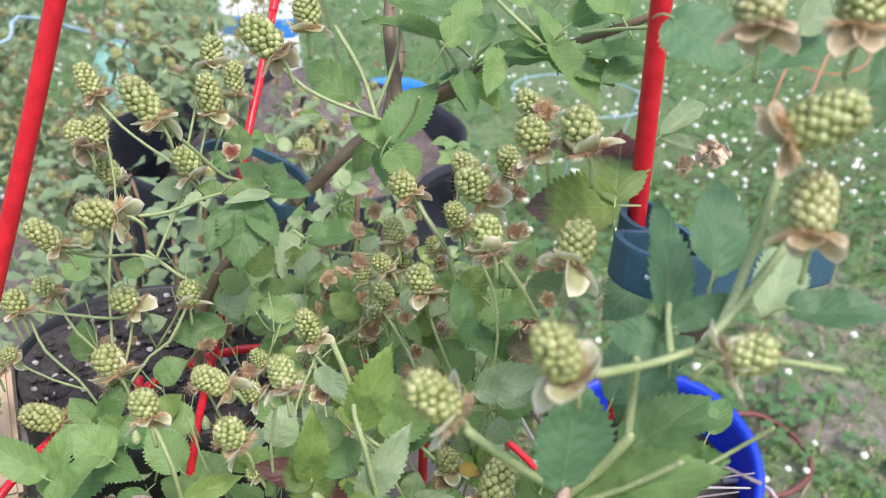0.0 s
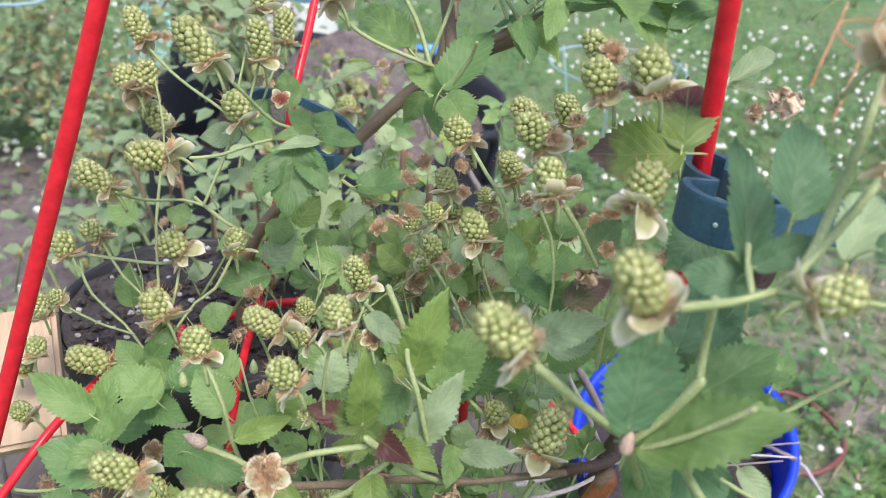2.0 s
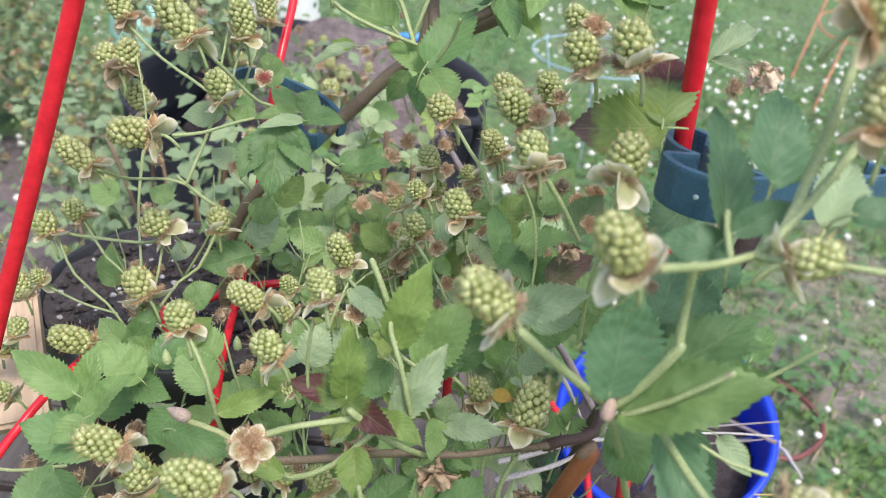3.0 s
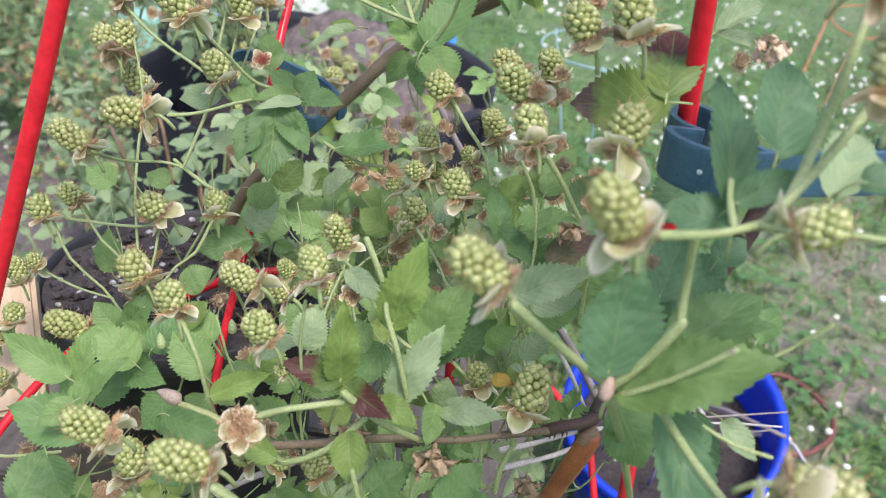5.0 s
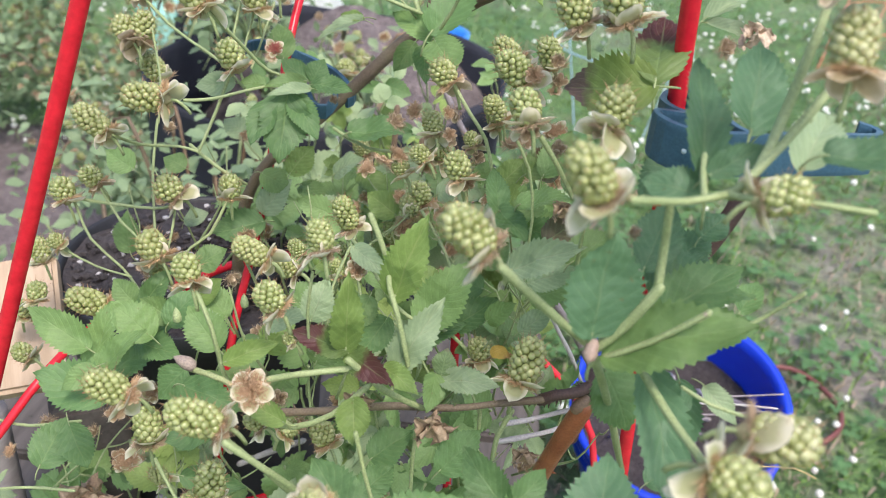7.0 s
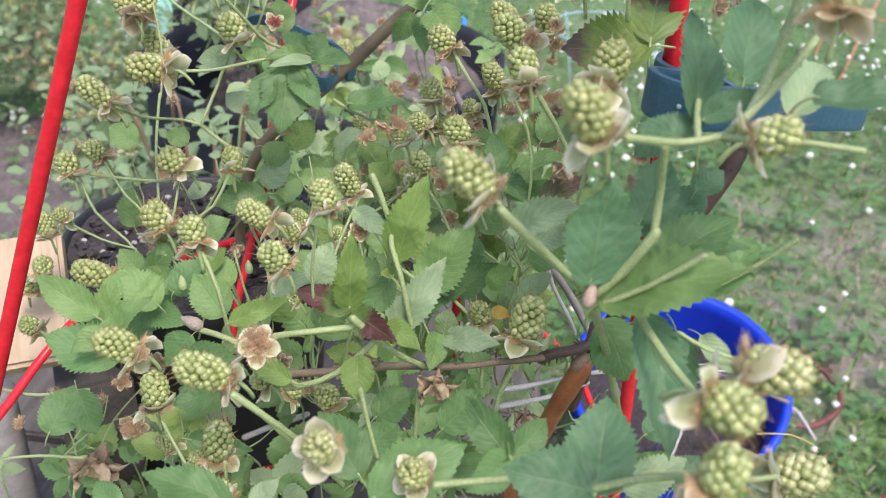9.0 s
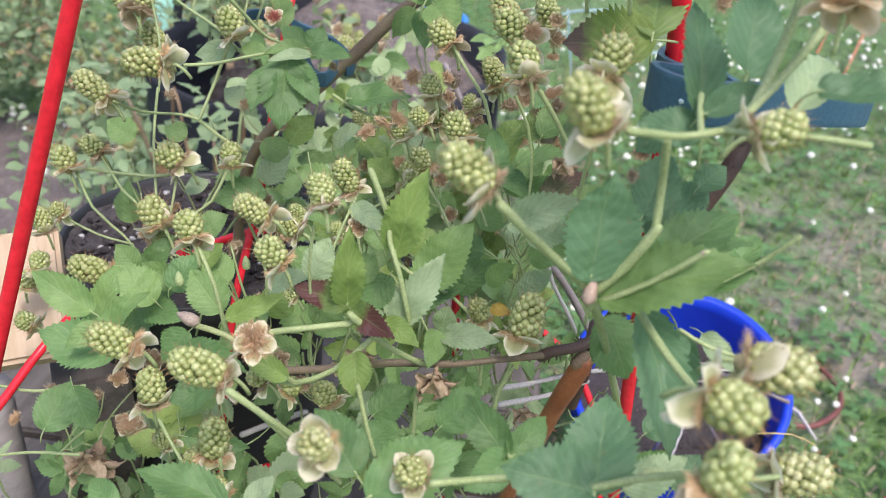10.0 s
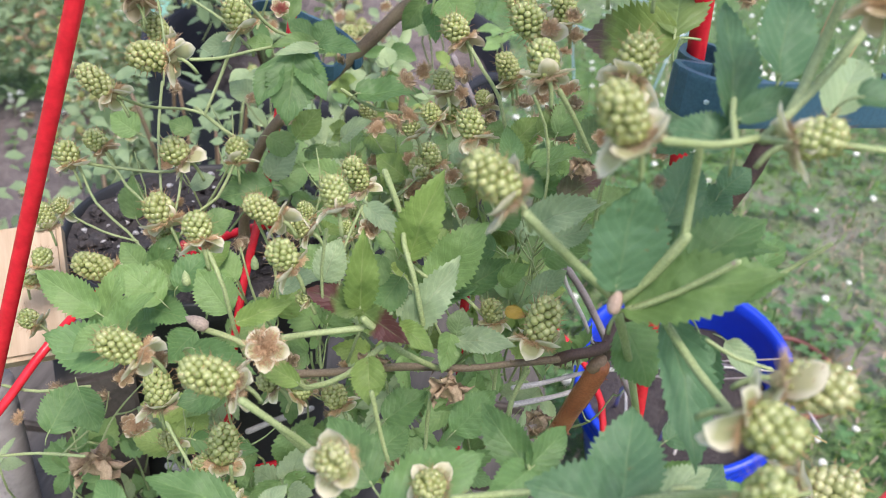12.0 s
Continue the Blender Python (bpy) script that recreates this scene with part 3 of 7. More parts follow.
def withered(plant, place, size, pale=False):
    for k in range(3):
        m = Matrix.Translation(Vector(place) + Vector((0, 0, size * 0.4))) @ pose(0, 0, 0, -100 + 25 * k, -20 + 25 * k, 120 * k + 200) @ Matrix.Diagonal((size, size * 0.9, size, 1))
        attach("withered_leaf", PALE_WITHERED[k] if pale else WITHERED[k], plant, m, "shrivelled pinkish leaf" if pale else "shrivelled brown leaf")


def bud(plant, base, tip, width, mat="bud", label="closed purplish flower bud"):
    v, f = lathe([(0.02, 0.0), (0.42, 0.12), (0.5, 0.4), (0.36, 0.75), (0.12, 0.98), (0.02, 1.05)], 12)
    b, t = Vector(base), Vector(tip)
    m = Matrix.Translation(b) @ upright(t - b) @ Matrix.Diagonal((width * 0.6, width * 0.6, width, 1))
    attach("bud", mesh_of("bud", v, f, STEM[mat]), plant, m, label)


# ---- ground ----
def ground_material():
    m, n, l, b = material("lawn", 0.9)
    big = noise_tex(n, l, 1.6, 4)
    mid = noise_tex(n, l, 9, 5)
    fine = noise_tex(n, l, 55, 5, 0.75)
    turf = ramp(n, l, fine, [(0.35, (0.040, 0.085, 0.030)), (0.62, (0.165, 0.270, 0.095))])
    bare = ramp(n, l, fine, [(0.3, (0.160, 0.135, 0.122)), (0.7, (0.310, 0.272, 0.250))])
    mask = ramp(n, l, math_node(n, l, "ADD", math_node(n, l, "MULTIPLY", big, 0.6), math_node(n, l, "MULTIPLY", mid, 0.4)), [(0.46, (0, 0, 0)), (0.60, (1, 1, 1))])
    pos = n.new("ShaderNodeNewGeometry")
    sep = n.new("ShaderNodeSeparateXYZ")
    l.new(pos.outputs["Position"], sep.inputs[0])
    mask = math_node(n, l, "MULTIPLY", mask, ramp(n, l, math_node(n, l, "DIVIDE", sep.outputs[1], 4.0), [(0.40, (1, 1, 1)), (0.66, (0.30, 0.30, 0.30))]))
    l.new(blend(n, l, mask, turf, bare), b.inputs["Base Color"])
    bump(n, l, b, fine, 1.0, 0.01)
    return m


def lump(x, y):
    return 0.03 * noise.noise(Vector((x * 0.9, y * 0.9, 0))) - 0.005


def ground():
    xs = sorted(set([-400, -60, -15] + [round(-5 + 0.2 * i, 2) for i in range(51)] + [15, 60, 400]))
    ys = sorted(set([-400, -60, -8] + [round(-2 + 0.2 * i, 2) for i in range(61)] + [20, 60, 400]))
    verts = [(x, y, lump(x, y) if abs(x) < 6 and -2 < y < 10 else 0) for y in ys for x in xs]
    w = len(xs)
    faces = [(j * w + i, j * w + i + 1, (j + 1) * w + i + 1, (j + 1) * w + i) for j in range(len(ys) - 1) for i in range(w - 1)]
    tagged(new("ground", mesh_of("ground", verts, faces, ground_material())), "clover lawn with bare soil patches", "ground", kind="structure")


ground()


def bare_soil():
    """A trodden patch of pinkish dry soil with crumbs, blending into the lawn at its ragged edge."""
    verts, faces = [(-1.15, 1.72, lump(-1.15, 1.72) + 0.012)], []
    for i in range(1, 13):
        for k in range(64):
            a = 2 * math.pi * k / 64
            edge = 1 + 0.20 * noise.noise(Vector((math.cos(a) * 1.7, math.sin(a) * 1.7, 8))) + 0.06 * noise.noise(Vector((math.cos(a) * 8, math.sin(a) * 8, 2)))
            x, y = -1.15 + 0.60 * edge * i / 12 * math.cos(a), 1.72 + 0.46 * edge * i / 12 * math.sin(a)
            verts.append((x, y, lump(x, y) + 0.012 * (1 - (i / 12) ** 4) - 0.004 + 0.006 * noise.noise(Vector((x * 16, y * 16, 2)))))
    faces += [(0, 1 + k, 1 + (k + 1) % 64) for k in range(64)]
    for i in range(11):
        o, p = 1 + i * 64, 65 + i * 64
        faces += [(o + k, p + k, p + (k + 1) % 64, o + (k + 1) % 64) for k in range(64)]
    tagged(new("bare_ground", mesh_of("bare_ground", verts, faces, MULCH)), "trodden pinkish dry soil among the bushes", "soil", kind="structure")


bare_soil()


def foliage_mesh(name, cards, mats, index=None, pointed=0.55):
    """Many small folded blades: (base, along, across, lift) each, two quads with a raised midrib."""
    verts, faces, uvs, idx = [], [], [], []
    for i, (b, y, x, z) in enumerate(cards):
        o = len(verts)
        verts += [b, b + y * 0.45 + x * 0.5 + z, b + y * 0.5, b + y * 0.45 - x * 0.5 + z, b + y * 0.8 + x * 0.36 + z * 0.6, b + y * 0.85 - z * 0.2, b + y * 0.8 - x * 0.36 + z * 0.6, b + y - z]
        uvs += [(0.5, 0), (1, 0.4), (0.5, 0.45), (0, 0.4), (0.9, 0.75), (0.5, 0.8), (0.1, 0.75), (0.5, 1)]
        faces += [(o, o + 1, o + 2), (o, o + 2, o + 3), (o + 1, o + 4, o + 5, o + 2), (o + 2, o + 5, o + 6, o + 3), (o + 4, o + 7, o + 5), (o + 5, o + 7, o + 6)]
        idx += [index[i] if index else 0] * 6
    return mesh_of(name, verts, faces, mats, idx, True, uvs)


GRASS = leaf_material("grass blade", (0.108, 0.212, 0.046), (0.180, 0.312, 0.078), (0.220, 0.314, 0.103), by_island=True)
CLOVER = leaf_material("clover leaf", (0.078, 0.184, 0.066), (0.132, 0.260, 0.102), (0.220, 0.330, 0.165), by_island=True)
STRAW = leaf_material("dry grass", (0.285, 0.216, 0.166), (0.402, 0.314, 0.261), (0.345, 0.245, 0.154), by_island=True)


def lawn():
    r = random.Random(5)
    cards, index = [], []

    def spot():
        y = -0.6 + 7.5 * r.random() ** 1.1 if r.random() < 0.25 else 0.75 + 5.4 * r.random() ** 1.6
        return r.gauss(0.15 - y * 0.05, 0.55 + 0.55 * max(y, 0.3)), y
    for _ in range(40000):
        x, y = spot()
        bare = noise.noise(Vector((x * 1.3, y * 1.3, 4)))
        if bare > (0.04 if y < 1.9 else 0.20) and r.random() < 0.75:
            continue
        if ((x + 1.15) / 0.55) ** 2 + ((y - 1.72) / 0.42) ** 2 < r.uniform(0.7, 1.3) and r.random() < 0.93:
            continue
        if x > 0.3 and y < 2.2 and noise.noise(Vector((x * 3, y * 3, 12))) > -0.05 and r.random() < 0.7:
            continue
        z = lump(x, y)
        if r.random() < 0.55:
            h, a = r.uniform(0.015, 0.055), r.uniform(0, 6.28)
            for k in range(3):
                d = Vector((math.cos(a + 2.1 * k), math.sin(a + 2.1 * k), r.uniform(-0.1, 0.35)))
                s = r.uniform(0.010, 0.019)
                cards.append((Vector((x, y, z + h)), d * s, d.cross(Vector((0, 0, 1))).normalized() * s * 1.0, Vector((0, 0, s * 0.12))))
                index.append(1)
        else:
            d = Vector((r.uniform(-1, 1), r.uniform(-1, 1), r.uniform(0.5, 1.6))).normalized()
            s = r.uniform(0.03, 0.075)
            cards.append((Vector((x, y, z)), d * s, d.cross(Vector((0.3, 0.2, 1))).normalized() * 0.0045, Vector((0, 0, 0.001))))
            index.append(2 if r.random() < (0.40 if y < 2.0 else 0.18) else 0)
    for _ in range(16000):
        x, y = r.uniform(0.15, 2.0), 0.85 + 2.2 * r.random() ** 1.3
        d = Vector((r.uniform(-1, 1), r.uniform(-1, 1), r.uniform(0.1, 1.0))).normalized()
        s = r.uniform(0.010, 0.030)
        cards.append((Vector((x, y, lump(x, y) + 0.002)), d * s, d.cross(Vector((0.3, 0.2, 1))).normalized() * r.uniform(0.003, 0.007), Vector((0, 0, 0.001))))
        index.append(2 if noise.noise(Vector((x * 2.5, y * 2.5, 6))) + r.uniform(-0.5, 0.5) > 0.0 else 0)
    tagged(new("lawn_grass", foliage_mesh("lawn_grass", cards, [GRASS, CLOVER, STRAW], index)), "short grass and clover leaves with dry straw", "grass", kind="stuff")


lawn()


def clover_head_mesh(seed):
    """A globe of small upright florets."""
    r = random.Random(seed)
    verts, faces = [], []
    for k in range(46):
        h = 1 - 1.6 * (k + 0.5) / 46
        a = k * 2.399
        q = math.sqrt(max(0, 1 - h * h))
        d = Vector((q * math.cos(a), q * math.sin(a), h))
        v, f = dome(d * 0.62, d, 0.30 * r.uniform(0.8, 1.2), 5, 2)
        v[0] = v[0] + d * 0.25
        o = len(verts)
        verts += v
        faces += [tuple(p + o for p in g) for g in f]
    me = mesh_of("clover_head", verts, faces, CLOVER_WHITE)
    return me


CLOVER_HEADS = [clover_head_mesh(k) for k in range(3)]
clover_stalk = rod("stalk", [(0, 0, -0.06), (0.004, 0.002, -0.03), (0, 0, 0)], 0.0011, STEM["s"], 0.03, 5)


def clover_flower(x, y, size, height):
    t = thing("clover_flower", (x, y, lump(x, y)), "white clover flower head standing in the lawn", "flower", "clover flowers in the lawn")
    m = Matrix.Translation((x, y, lump(x, y) + height))
    attach("flower_head", CLOVER_HEADS[rng.randrange(3)], t, m @ pose(0, 0, 0, rng.uniform(-30, 30), rng.uniform(-30, 30), rng.uniform(0, 360)) @ Matrix.Diagonal((size, size, size * 0.9, 1)))
    attach("stalk", clover_stalk, t, m)


# ---- wooden bench with the pot, the cage and the board ----
def bench():
    t = thing("bench", (-0.22, 0.62, 0), "dark weathered wooden slat bench under the black pot", "bench")
    for k in range(5):
        attach("slat", board("slat", (0.60, 0.098, 0.024), DARKWOOD), t, pose(-0.22, 0.40 + 0.106 * k, 0.398, 0, 0, 0))
    for x in (-0.47, 0.02):
        for y in (0.40, 0.80):
            attach("leg", board("leg", (0.045, 0.045, 0.384), DARKWOOD), t, pose(x, y, 0.192))
    for y in (0.44, 0.78):
        attach("rail", board("rail", (0.52, 0.022, 0.07), DARKWOOD), t, pose(-0.22, y, 0.348))


bench()
post_data = mesh_of("grey_post", *tube(smooth_path([(-0.3429, 0.4392, 0.5731), (-0.3358, 0.4283, 0.4761), (-0.3202, 0.4043, 0.0)], 0.05), 0.021, 12, 1.05, 0.08), GREYWOOD)
tagged(new("grey_post", post_data), "weathered grey wooden post with dark specks", "post")

POT = Vector((-0.203, 0.522, 0.412))


GRIT = plain("pale grit", (0.30, 0.28, 0.28), (0.48, 0.46, 0.45), 400)


def black_pot():
    t = thing("plant_pot", POT, "black plastic nursery pot full of dark soil", "plant pot")
    prof = [(0.0, 0.0), (0.068, 0.0), (0.071, 0.01), (0.080, 0.285), (0.083, 0.288), (0.084, 0.309), (0.083, 0.311), (0.081, 0.309), (0.079, 0.28), (0.074, 0.20)]
    place = Matrix.Translation(POT) @ Matrix.Diagonal((1.17, 1.17, 0.84, 1))
    attach("pot_wall", mesh_of("pot_wall", *lathe(prof, 64), BLACK), t, place)
    verts, faces = [(0, 0, 0.308)], []
    for i in range(1, 12):
        for k in range(40):
            a = 2 * math.pi * k / 40
            q = 0.0795 * i / 11
            verts.append((q * math.cos(a), q * math.sin(a), 0.305 + 0.010 * noise.noise(Vector((q * math.cos(a) * 45, q * math.sin(a) * 45, 1)))))
    faces += [(0, 1 + k, 1 + (k + 1) % 40) for k in range(40)]
    for i in range(10):
        o, p = 1 + i * 40, 41 + i * 40
        faces += [(o + k, p + k, p + (k + 1) % 40, o + (k + 1) % 40) for k in range(40)]
    attach("soil", mesh_of("soil", verts, faces, SOIL), t, place, "dark crumbly potting soil")
    r = random.Random(6)
    for name, mat, count, big in (("soil_crumb_mass", SOIL, 420, 0.0035), ("grit_mass", GRIT, 130, 0.0018)):
        verts, faces = [], []
        for _ in range(count):
            a, q = r.uniform(0, 6.28), 0.074 * math.sqrt(r.random())
            n = Vector((r.uniform(-0.6, 0.6), r.uniform(-0.6, 0.6), 1))
            v, f = dome(Vector((q * math.cos(a), q * math.sin(a), 0.306 + r.uniform(-0.002, 0.004))), n, big * r.uniform(0.4, 1.2), 6, 3)
            v = [p + Vector((r.uniform(-1, 1), r.uniform(-1, 1), r.uniform(-1, 1))) * big * 0.25 for p in v]
            o = len(verts)
            verts += v
            faces += [tuple(p + o for p in g) for g in f]
        tagged(attach(name, mesh_of(name, verts, faces, mat, smooth=False), t, place), kind="stuff")


black_pot()


def pine_board():
    back, front = Vector((-0.2766, 0.4602, 0.7028)), Vector((-0.2470, 0.399, 0.6470))
    along = (front - back).normalized()
    ob = tagged(new("pine_board", board("pine_board", (0.050, (front - back).length, 0.018), PINE)), "pale new pine board propped against the black pot", "board")
    face = Vector((0.15, -0.50, 0.80))
    face = (face - along * face.dot(along)).normalized()
    side = along.cross(face)
    ob.matrix_basis = Matrix.Translation((back + front) / 2 + side * 0.025 - face * 0.009) @ Matrix((-side, along, face)).transposed().to_4x4()
    ob = tagged(new("wood_block", board("wood_block", (0.05, 0.04, 0.20), DARKWOOD)), "dark weathered wood block under the pine board", "block")
    ob.matrix_basis = pose(-0.256, 0.436, 0.510, 0, 0, 30)


pine_board()


def red_cage():
    t = thing("plant_cage", (-0.10, 0.43, 0.66), "red coated wire plant cage standing in the pot", "plant cage")
    ring = [Vector((-0.10 + 0.094 * math.cos(radians(a)), 0.430 + 0.090 * math.sin(radians(a)), 0.690)) for a in range(165, 14, -10)]
    attach("hoop", rod("hoop", ring, 0.0030, RED, 0.006, 12), t)
    for p in (ring[0], ring[-1]):
        attach("leg", rod("leg", [p + Vector((0, 0, 0.012)), p + Vector((0.004, 0, -0.10)), p + Vector((0.012, 0, -0.27))], 0.0030, RED, 0.02, 12), t)


red_cage()


def stake(pts, radius, label):
    """A ribbed coated garden stake."""
    p = smooth_path(pts, 0.03)
    verts, faces = tube(p, radius, 18)
    t = thing("garden_stake", pts[-1], label, "garden stake", "red garden stakes")
    attach("shaft", mesh_of("shaft", verts, faces, RED), t)
    d = (p[0] - p[1]).normalized()
    v, f = lathe([(radius * 1.12, 0.0), (radius * 1.15, 0.012), (radius * 0.7, 0.019), (0.0, 0.021)], 12)
    attach("end_cap", mesh_of("end_cap", v, f, RED), t, Matrix.Translation(p[0] - d * 0.01) @ upright(d))
    return t


stake([(-0.130, 0.349, 1.06), (-0.1754, 0.3425, 0.9147), (-0.2322, 0.3343, 0.7462), (-0.3416, 0.3183, 0.42), (-0.484, 0.298, -0.02)], 0.0040, "bright red coated stake leaning beside the pot")
stake([(0.043, 0.274, 1.205), (0.055, 0.297, 1.08), (0.0684, 0.3221, 0.9451), (0.0975, 0.3759, 0.6653), (0.168, 0.508, -0.02)], 0.0038, "bright red coated stake held by a teal plant clip")
stake([(-0.1274, 0.5784, 0.9179), (-0.1292, 0.5343, 0.8718), (-0.1312, 0.5051, 0.8416), (-0.1390, 0.4700, 0.7500), (-0.1450, 0.4420, 0.7050), (-0.1500, 0.4210, 0.6600), (-0.1560, 0.4040, 0.5600), (-0.1580, 0.4000, 0.4120)], 0.0026, "slim bright red coated stake behind the brown cane")


def clip(label, band, height, thick, dots=()):
    """A curved strap of plastic standing on edge, with a rounded rim."""
    t = thing("plant_clip", band[0], label, "plant clip", "teal plant clips")
    p = smooth_path(band, 0.004)
    verts, faces = [], []
    prof = [(-0.5, -0.42), (-0.42, -0.5), (0.42, -0.5), (0.5, -0.42), (0.5, 0.42), (0.42, 0.5), (-0.42, 0.5), (-0.5, 0.42)]
    for i, q in enumerate(p):
        d = (p[min(i + 1, len(p) - 1)] - p[max(i - 1, 0)])
        s = Vector((d.y, -d.x, 0)).normalized()
        for a, b in prof:
            verts.append(q + s * a * thick + Vector((0, 0, b * height)))
    n = len(prof)
    for i in range(len(p) - 1):
        faces += [(i * n + k, i * n + (k + 1) % n, (i + 1) * n + (k + 1) % n, (i + 1) * n + k) for k in range(n)]
    faces += [tuple(range(n - 1, -1, -1)), tuple(range((len(p) - 1) * n, len(p) * n))]
    attach("strap", mesh_of("strap", verts, faces, CLIP, smooth=False), t)
    for q in dots:
        v, f = dome(Vector((0, 0, 0)), Vector((0, -1, 0.2)), 0.0011, 8, 3)
        attach("moulding_mark", mesh_of("moulding_mark", v, f, CLIP_DOT), t, Matrix.Translation(q))


clip("dark teal plastic plant clip round the red stake", [(0.0845, 0.3371, 0.892), (0.0790, 0.3425, 0.892), (0.0709, 0.3390, 0.892), (0.0669, 0.3252, 0.893), (0.0704, 0.3142, 0.894), (0.0740, 0.3085, 0.895), (0.0700, 0.3050, 0.896), (0.0619, 0.2999, 0.898), (0.0601, 0.2938, 0.899), (0.0632, 0.2838, 0.900), (0.0734, 0.2770, 0.900), (0.0860, 0.2795, 0.900), (0.1032, 0.2890, 0.898), (0.1300, 0.3010, 0.896), (0.1480, 0.3160, 0.892), (0.1500, 0.3250, 0.891), (0.1440, 0.3270, 0.892)], 0.0165, 0.0030, [(0.0604, 0.2905, 0.901), (0.0690, 0.2775, 0.900)])
clip("inner arm of the dark teal plant clip", [(0.0845, 0.3371, 0.890), (0.0920, 0.3290, 0.890), (0.0960, 0.3150, 0.891), (0.1040, 0.3060, 0.892), (0.1180, 0.3060, 0.892)], 0.0120, 0.0028)
clip("dark teal plastic plant clip on the brown cane", [(-0.1494, 0.4691, 0.851), (-0.1470, 0.4850, 0.850), (-0.1370, 0.4930, 0.848), (-0.1248, 0.5146, 0.8356), (-0.1010, 0.5017, 0.8318), (-0.0859, 0.4864, 0.8249), (-0.0890, 0.4800, 0.8226)], 0.0060, 0.003)
clip("dark teal plastic clip end hanging below the cane", [(-0.1090, 0.4630, 0.834), (-0.1040, 0.4560, 0.827), (-0.0960, 0.4550, 0.826), (-0.0910, 0.4600, 0.833)], 0.0085, 0.003)


# ---- fruiting brambles ----
bramble = thing("blackberry_plant", (-0.12, 0.475, 0.70), "blackberry canes with many unripe green berries in the black pot", "blackberry plant")
tall_bramble = thing("blackberry_plant", (0.16, 0.60, 0.30), "tall blackberry cane with large pale green berries beside the bucket", "blackberry plant")
stem(bramble, [(-0.2155, 0.4975, 0.8668), (-0.1961, 0.4822, 0.8584), (-0.1768, 0.4687, 0.8531), (-0.1575, 0.4557, 0.8487), (-0.1408, 0.4492, 0.8359)], 0.0010, 's')
stem(bramble, [(-0.146, 0.4108, 0.8899), (-0.135, 0.4238, 0.8713), (-0.1238, 0.437, 0.8531), (-0.1057, 0.4454, 0.8458)], 0.0010, 's')
stem(bramble, [(-0.1496, 0.4728, 0.8776), (-0.1513, 0.4638, 0.8622), (-0.1527, 0.4566, 0.8499)], 0.0008, 's')
stem(bramble, [(-0.1412, 0.4721, 0.8755), (-0.1439, 0.4622, 0.8587), (-0.1447, 0.4551, 0.8464)], 0.0008, 's')
stem(bramble, [(-0.1388, 0.5044, 0.871), (-0.1415, 0.4813, 0.8514), (-0.142, 0.465, 0.8433)], 0.0008, 's')
stem(bramble, [(-0.1492, 0.3788, 0.8549), (-0.1393, 0.3897, 0.8528), (-0.1304, 0.4215, 0.847), (-0.1176, 0.434, 0.8473)], 0.0009, 's')
stem(bramble, [(-0.1446, 0.4337, 0.8494), (-0.1528, 0.4323, 0.8278), (-0.1594, 0.4208, 0.8086)], 0.0010, 's')
stem(bramble, [(-0.1903, 0.3846, 0.8291), (-0.1838, 0.4014, 0.8175), (-0.1705, 0.4208, 0.8096), (-0.1605, 0.4204, 0.808)], 0.0009, 's')
stem(bramble, [(-0.168, 0.4307, 0.8066), (-0.1504, 0.4259, 0.7965), (-0.1372, 0.4319, 0.7855)], 0.0011, 's')
stem(bramble, [(-0.1882, 0.4357, 0.8172), (-0.1872, 0.4209, 0.7915), (-0.1782, 0.3958, 0.7672)], 0.0009, 's')
stem(bramble, [(-0.2041, 0.4747, 0.8662), (-0.1894, 0.4474, 0.8375), (-0.1874, 0.435, 0.8159)], 0.0007, 's')
stem(bramble, [(-0.2331, 0.4092, 0.7759), (-0.2073, 0.4099, 0.7744), (-0.175, 0.4032, 0.7797), (-0.1583, 0.4086, 0.7874)], 0.0010, 's')
stem(bramble, [(-0.2299, 0.4089, 0.7751), (-0.2174, 0.3989, 0.7565), (-0.1981, 0.3927, 0.7439), (-0.1787, 0.3773, 0.7353)], 0.0008, 's')
stem(bramble, [(-0.2151, 0.4133, 0.7811), (-0.2015, 0.4053, 0.7659), (-0.1915, 0.4019, 0.7591), (-0.1777, 0.392, 0.7406)], 0.0008, 's')
stem(bramble, [(-0.2315, 0.3943, 0.75), (-0.2124, 0.3916, 0.7433), (-0.1886, 0.3826, 0.7454)], 0.0007, 's')
stem(bramble, [(-0.1441, 0.4168, 0.7802), (-0.151, 0.4073, 0.7644), (-0.1611, 0.4022, 0.7566), (-0.168, 0.3846, 0.7468)], 0.0009, 's')
stem(bramble, [(-0.1652, 0.3945, 0.7836), (-0.1656, 0.3884, 0.7732), (-0.1679, 0.3776, 0.7548)], 0.0008, 's')
stem(bramble, [(-0.1992, 0.3717, 0.7316), (-0.1809, 0.3688, 0.7407), (-0.164, 0.366, 0.7543)], 0.0009, 's')
stem(bramble, [(-0.1065, 0.2675, 0.8222), (-0.0994, 0.2625, 0.8088), (-0.0965, 0.2631, 0.7895), (-0.0929, 0.2656, 0.7735)], 0.0010, 's')
stem(bramble, [(-0.0412, 0.2565, 0.8026), (-0.0611, 0.2493, 0.8022), (-0.0688, 0.2356, 0.8093)], 0.0014, 's')
stem(bramble, [(-0.0426, 0.2539, 0.8083), (-0.0283, 0.2612, 0.7894), (-0.0139, 0.2709, 0.7749)], 0.0015, 's')
stem(bramble, [(-0.1061, 0.2537, 0.7944), (-0.0914, 0.2491, 0.7948), (-0.0807, 0.2505, 0.7862), (-0.0657, 0.2541, 0.771)], 0.0013, 'sp')
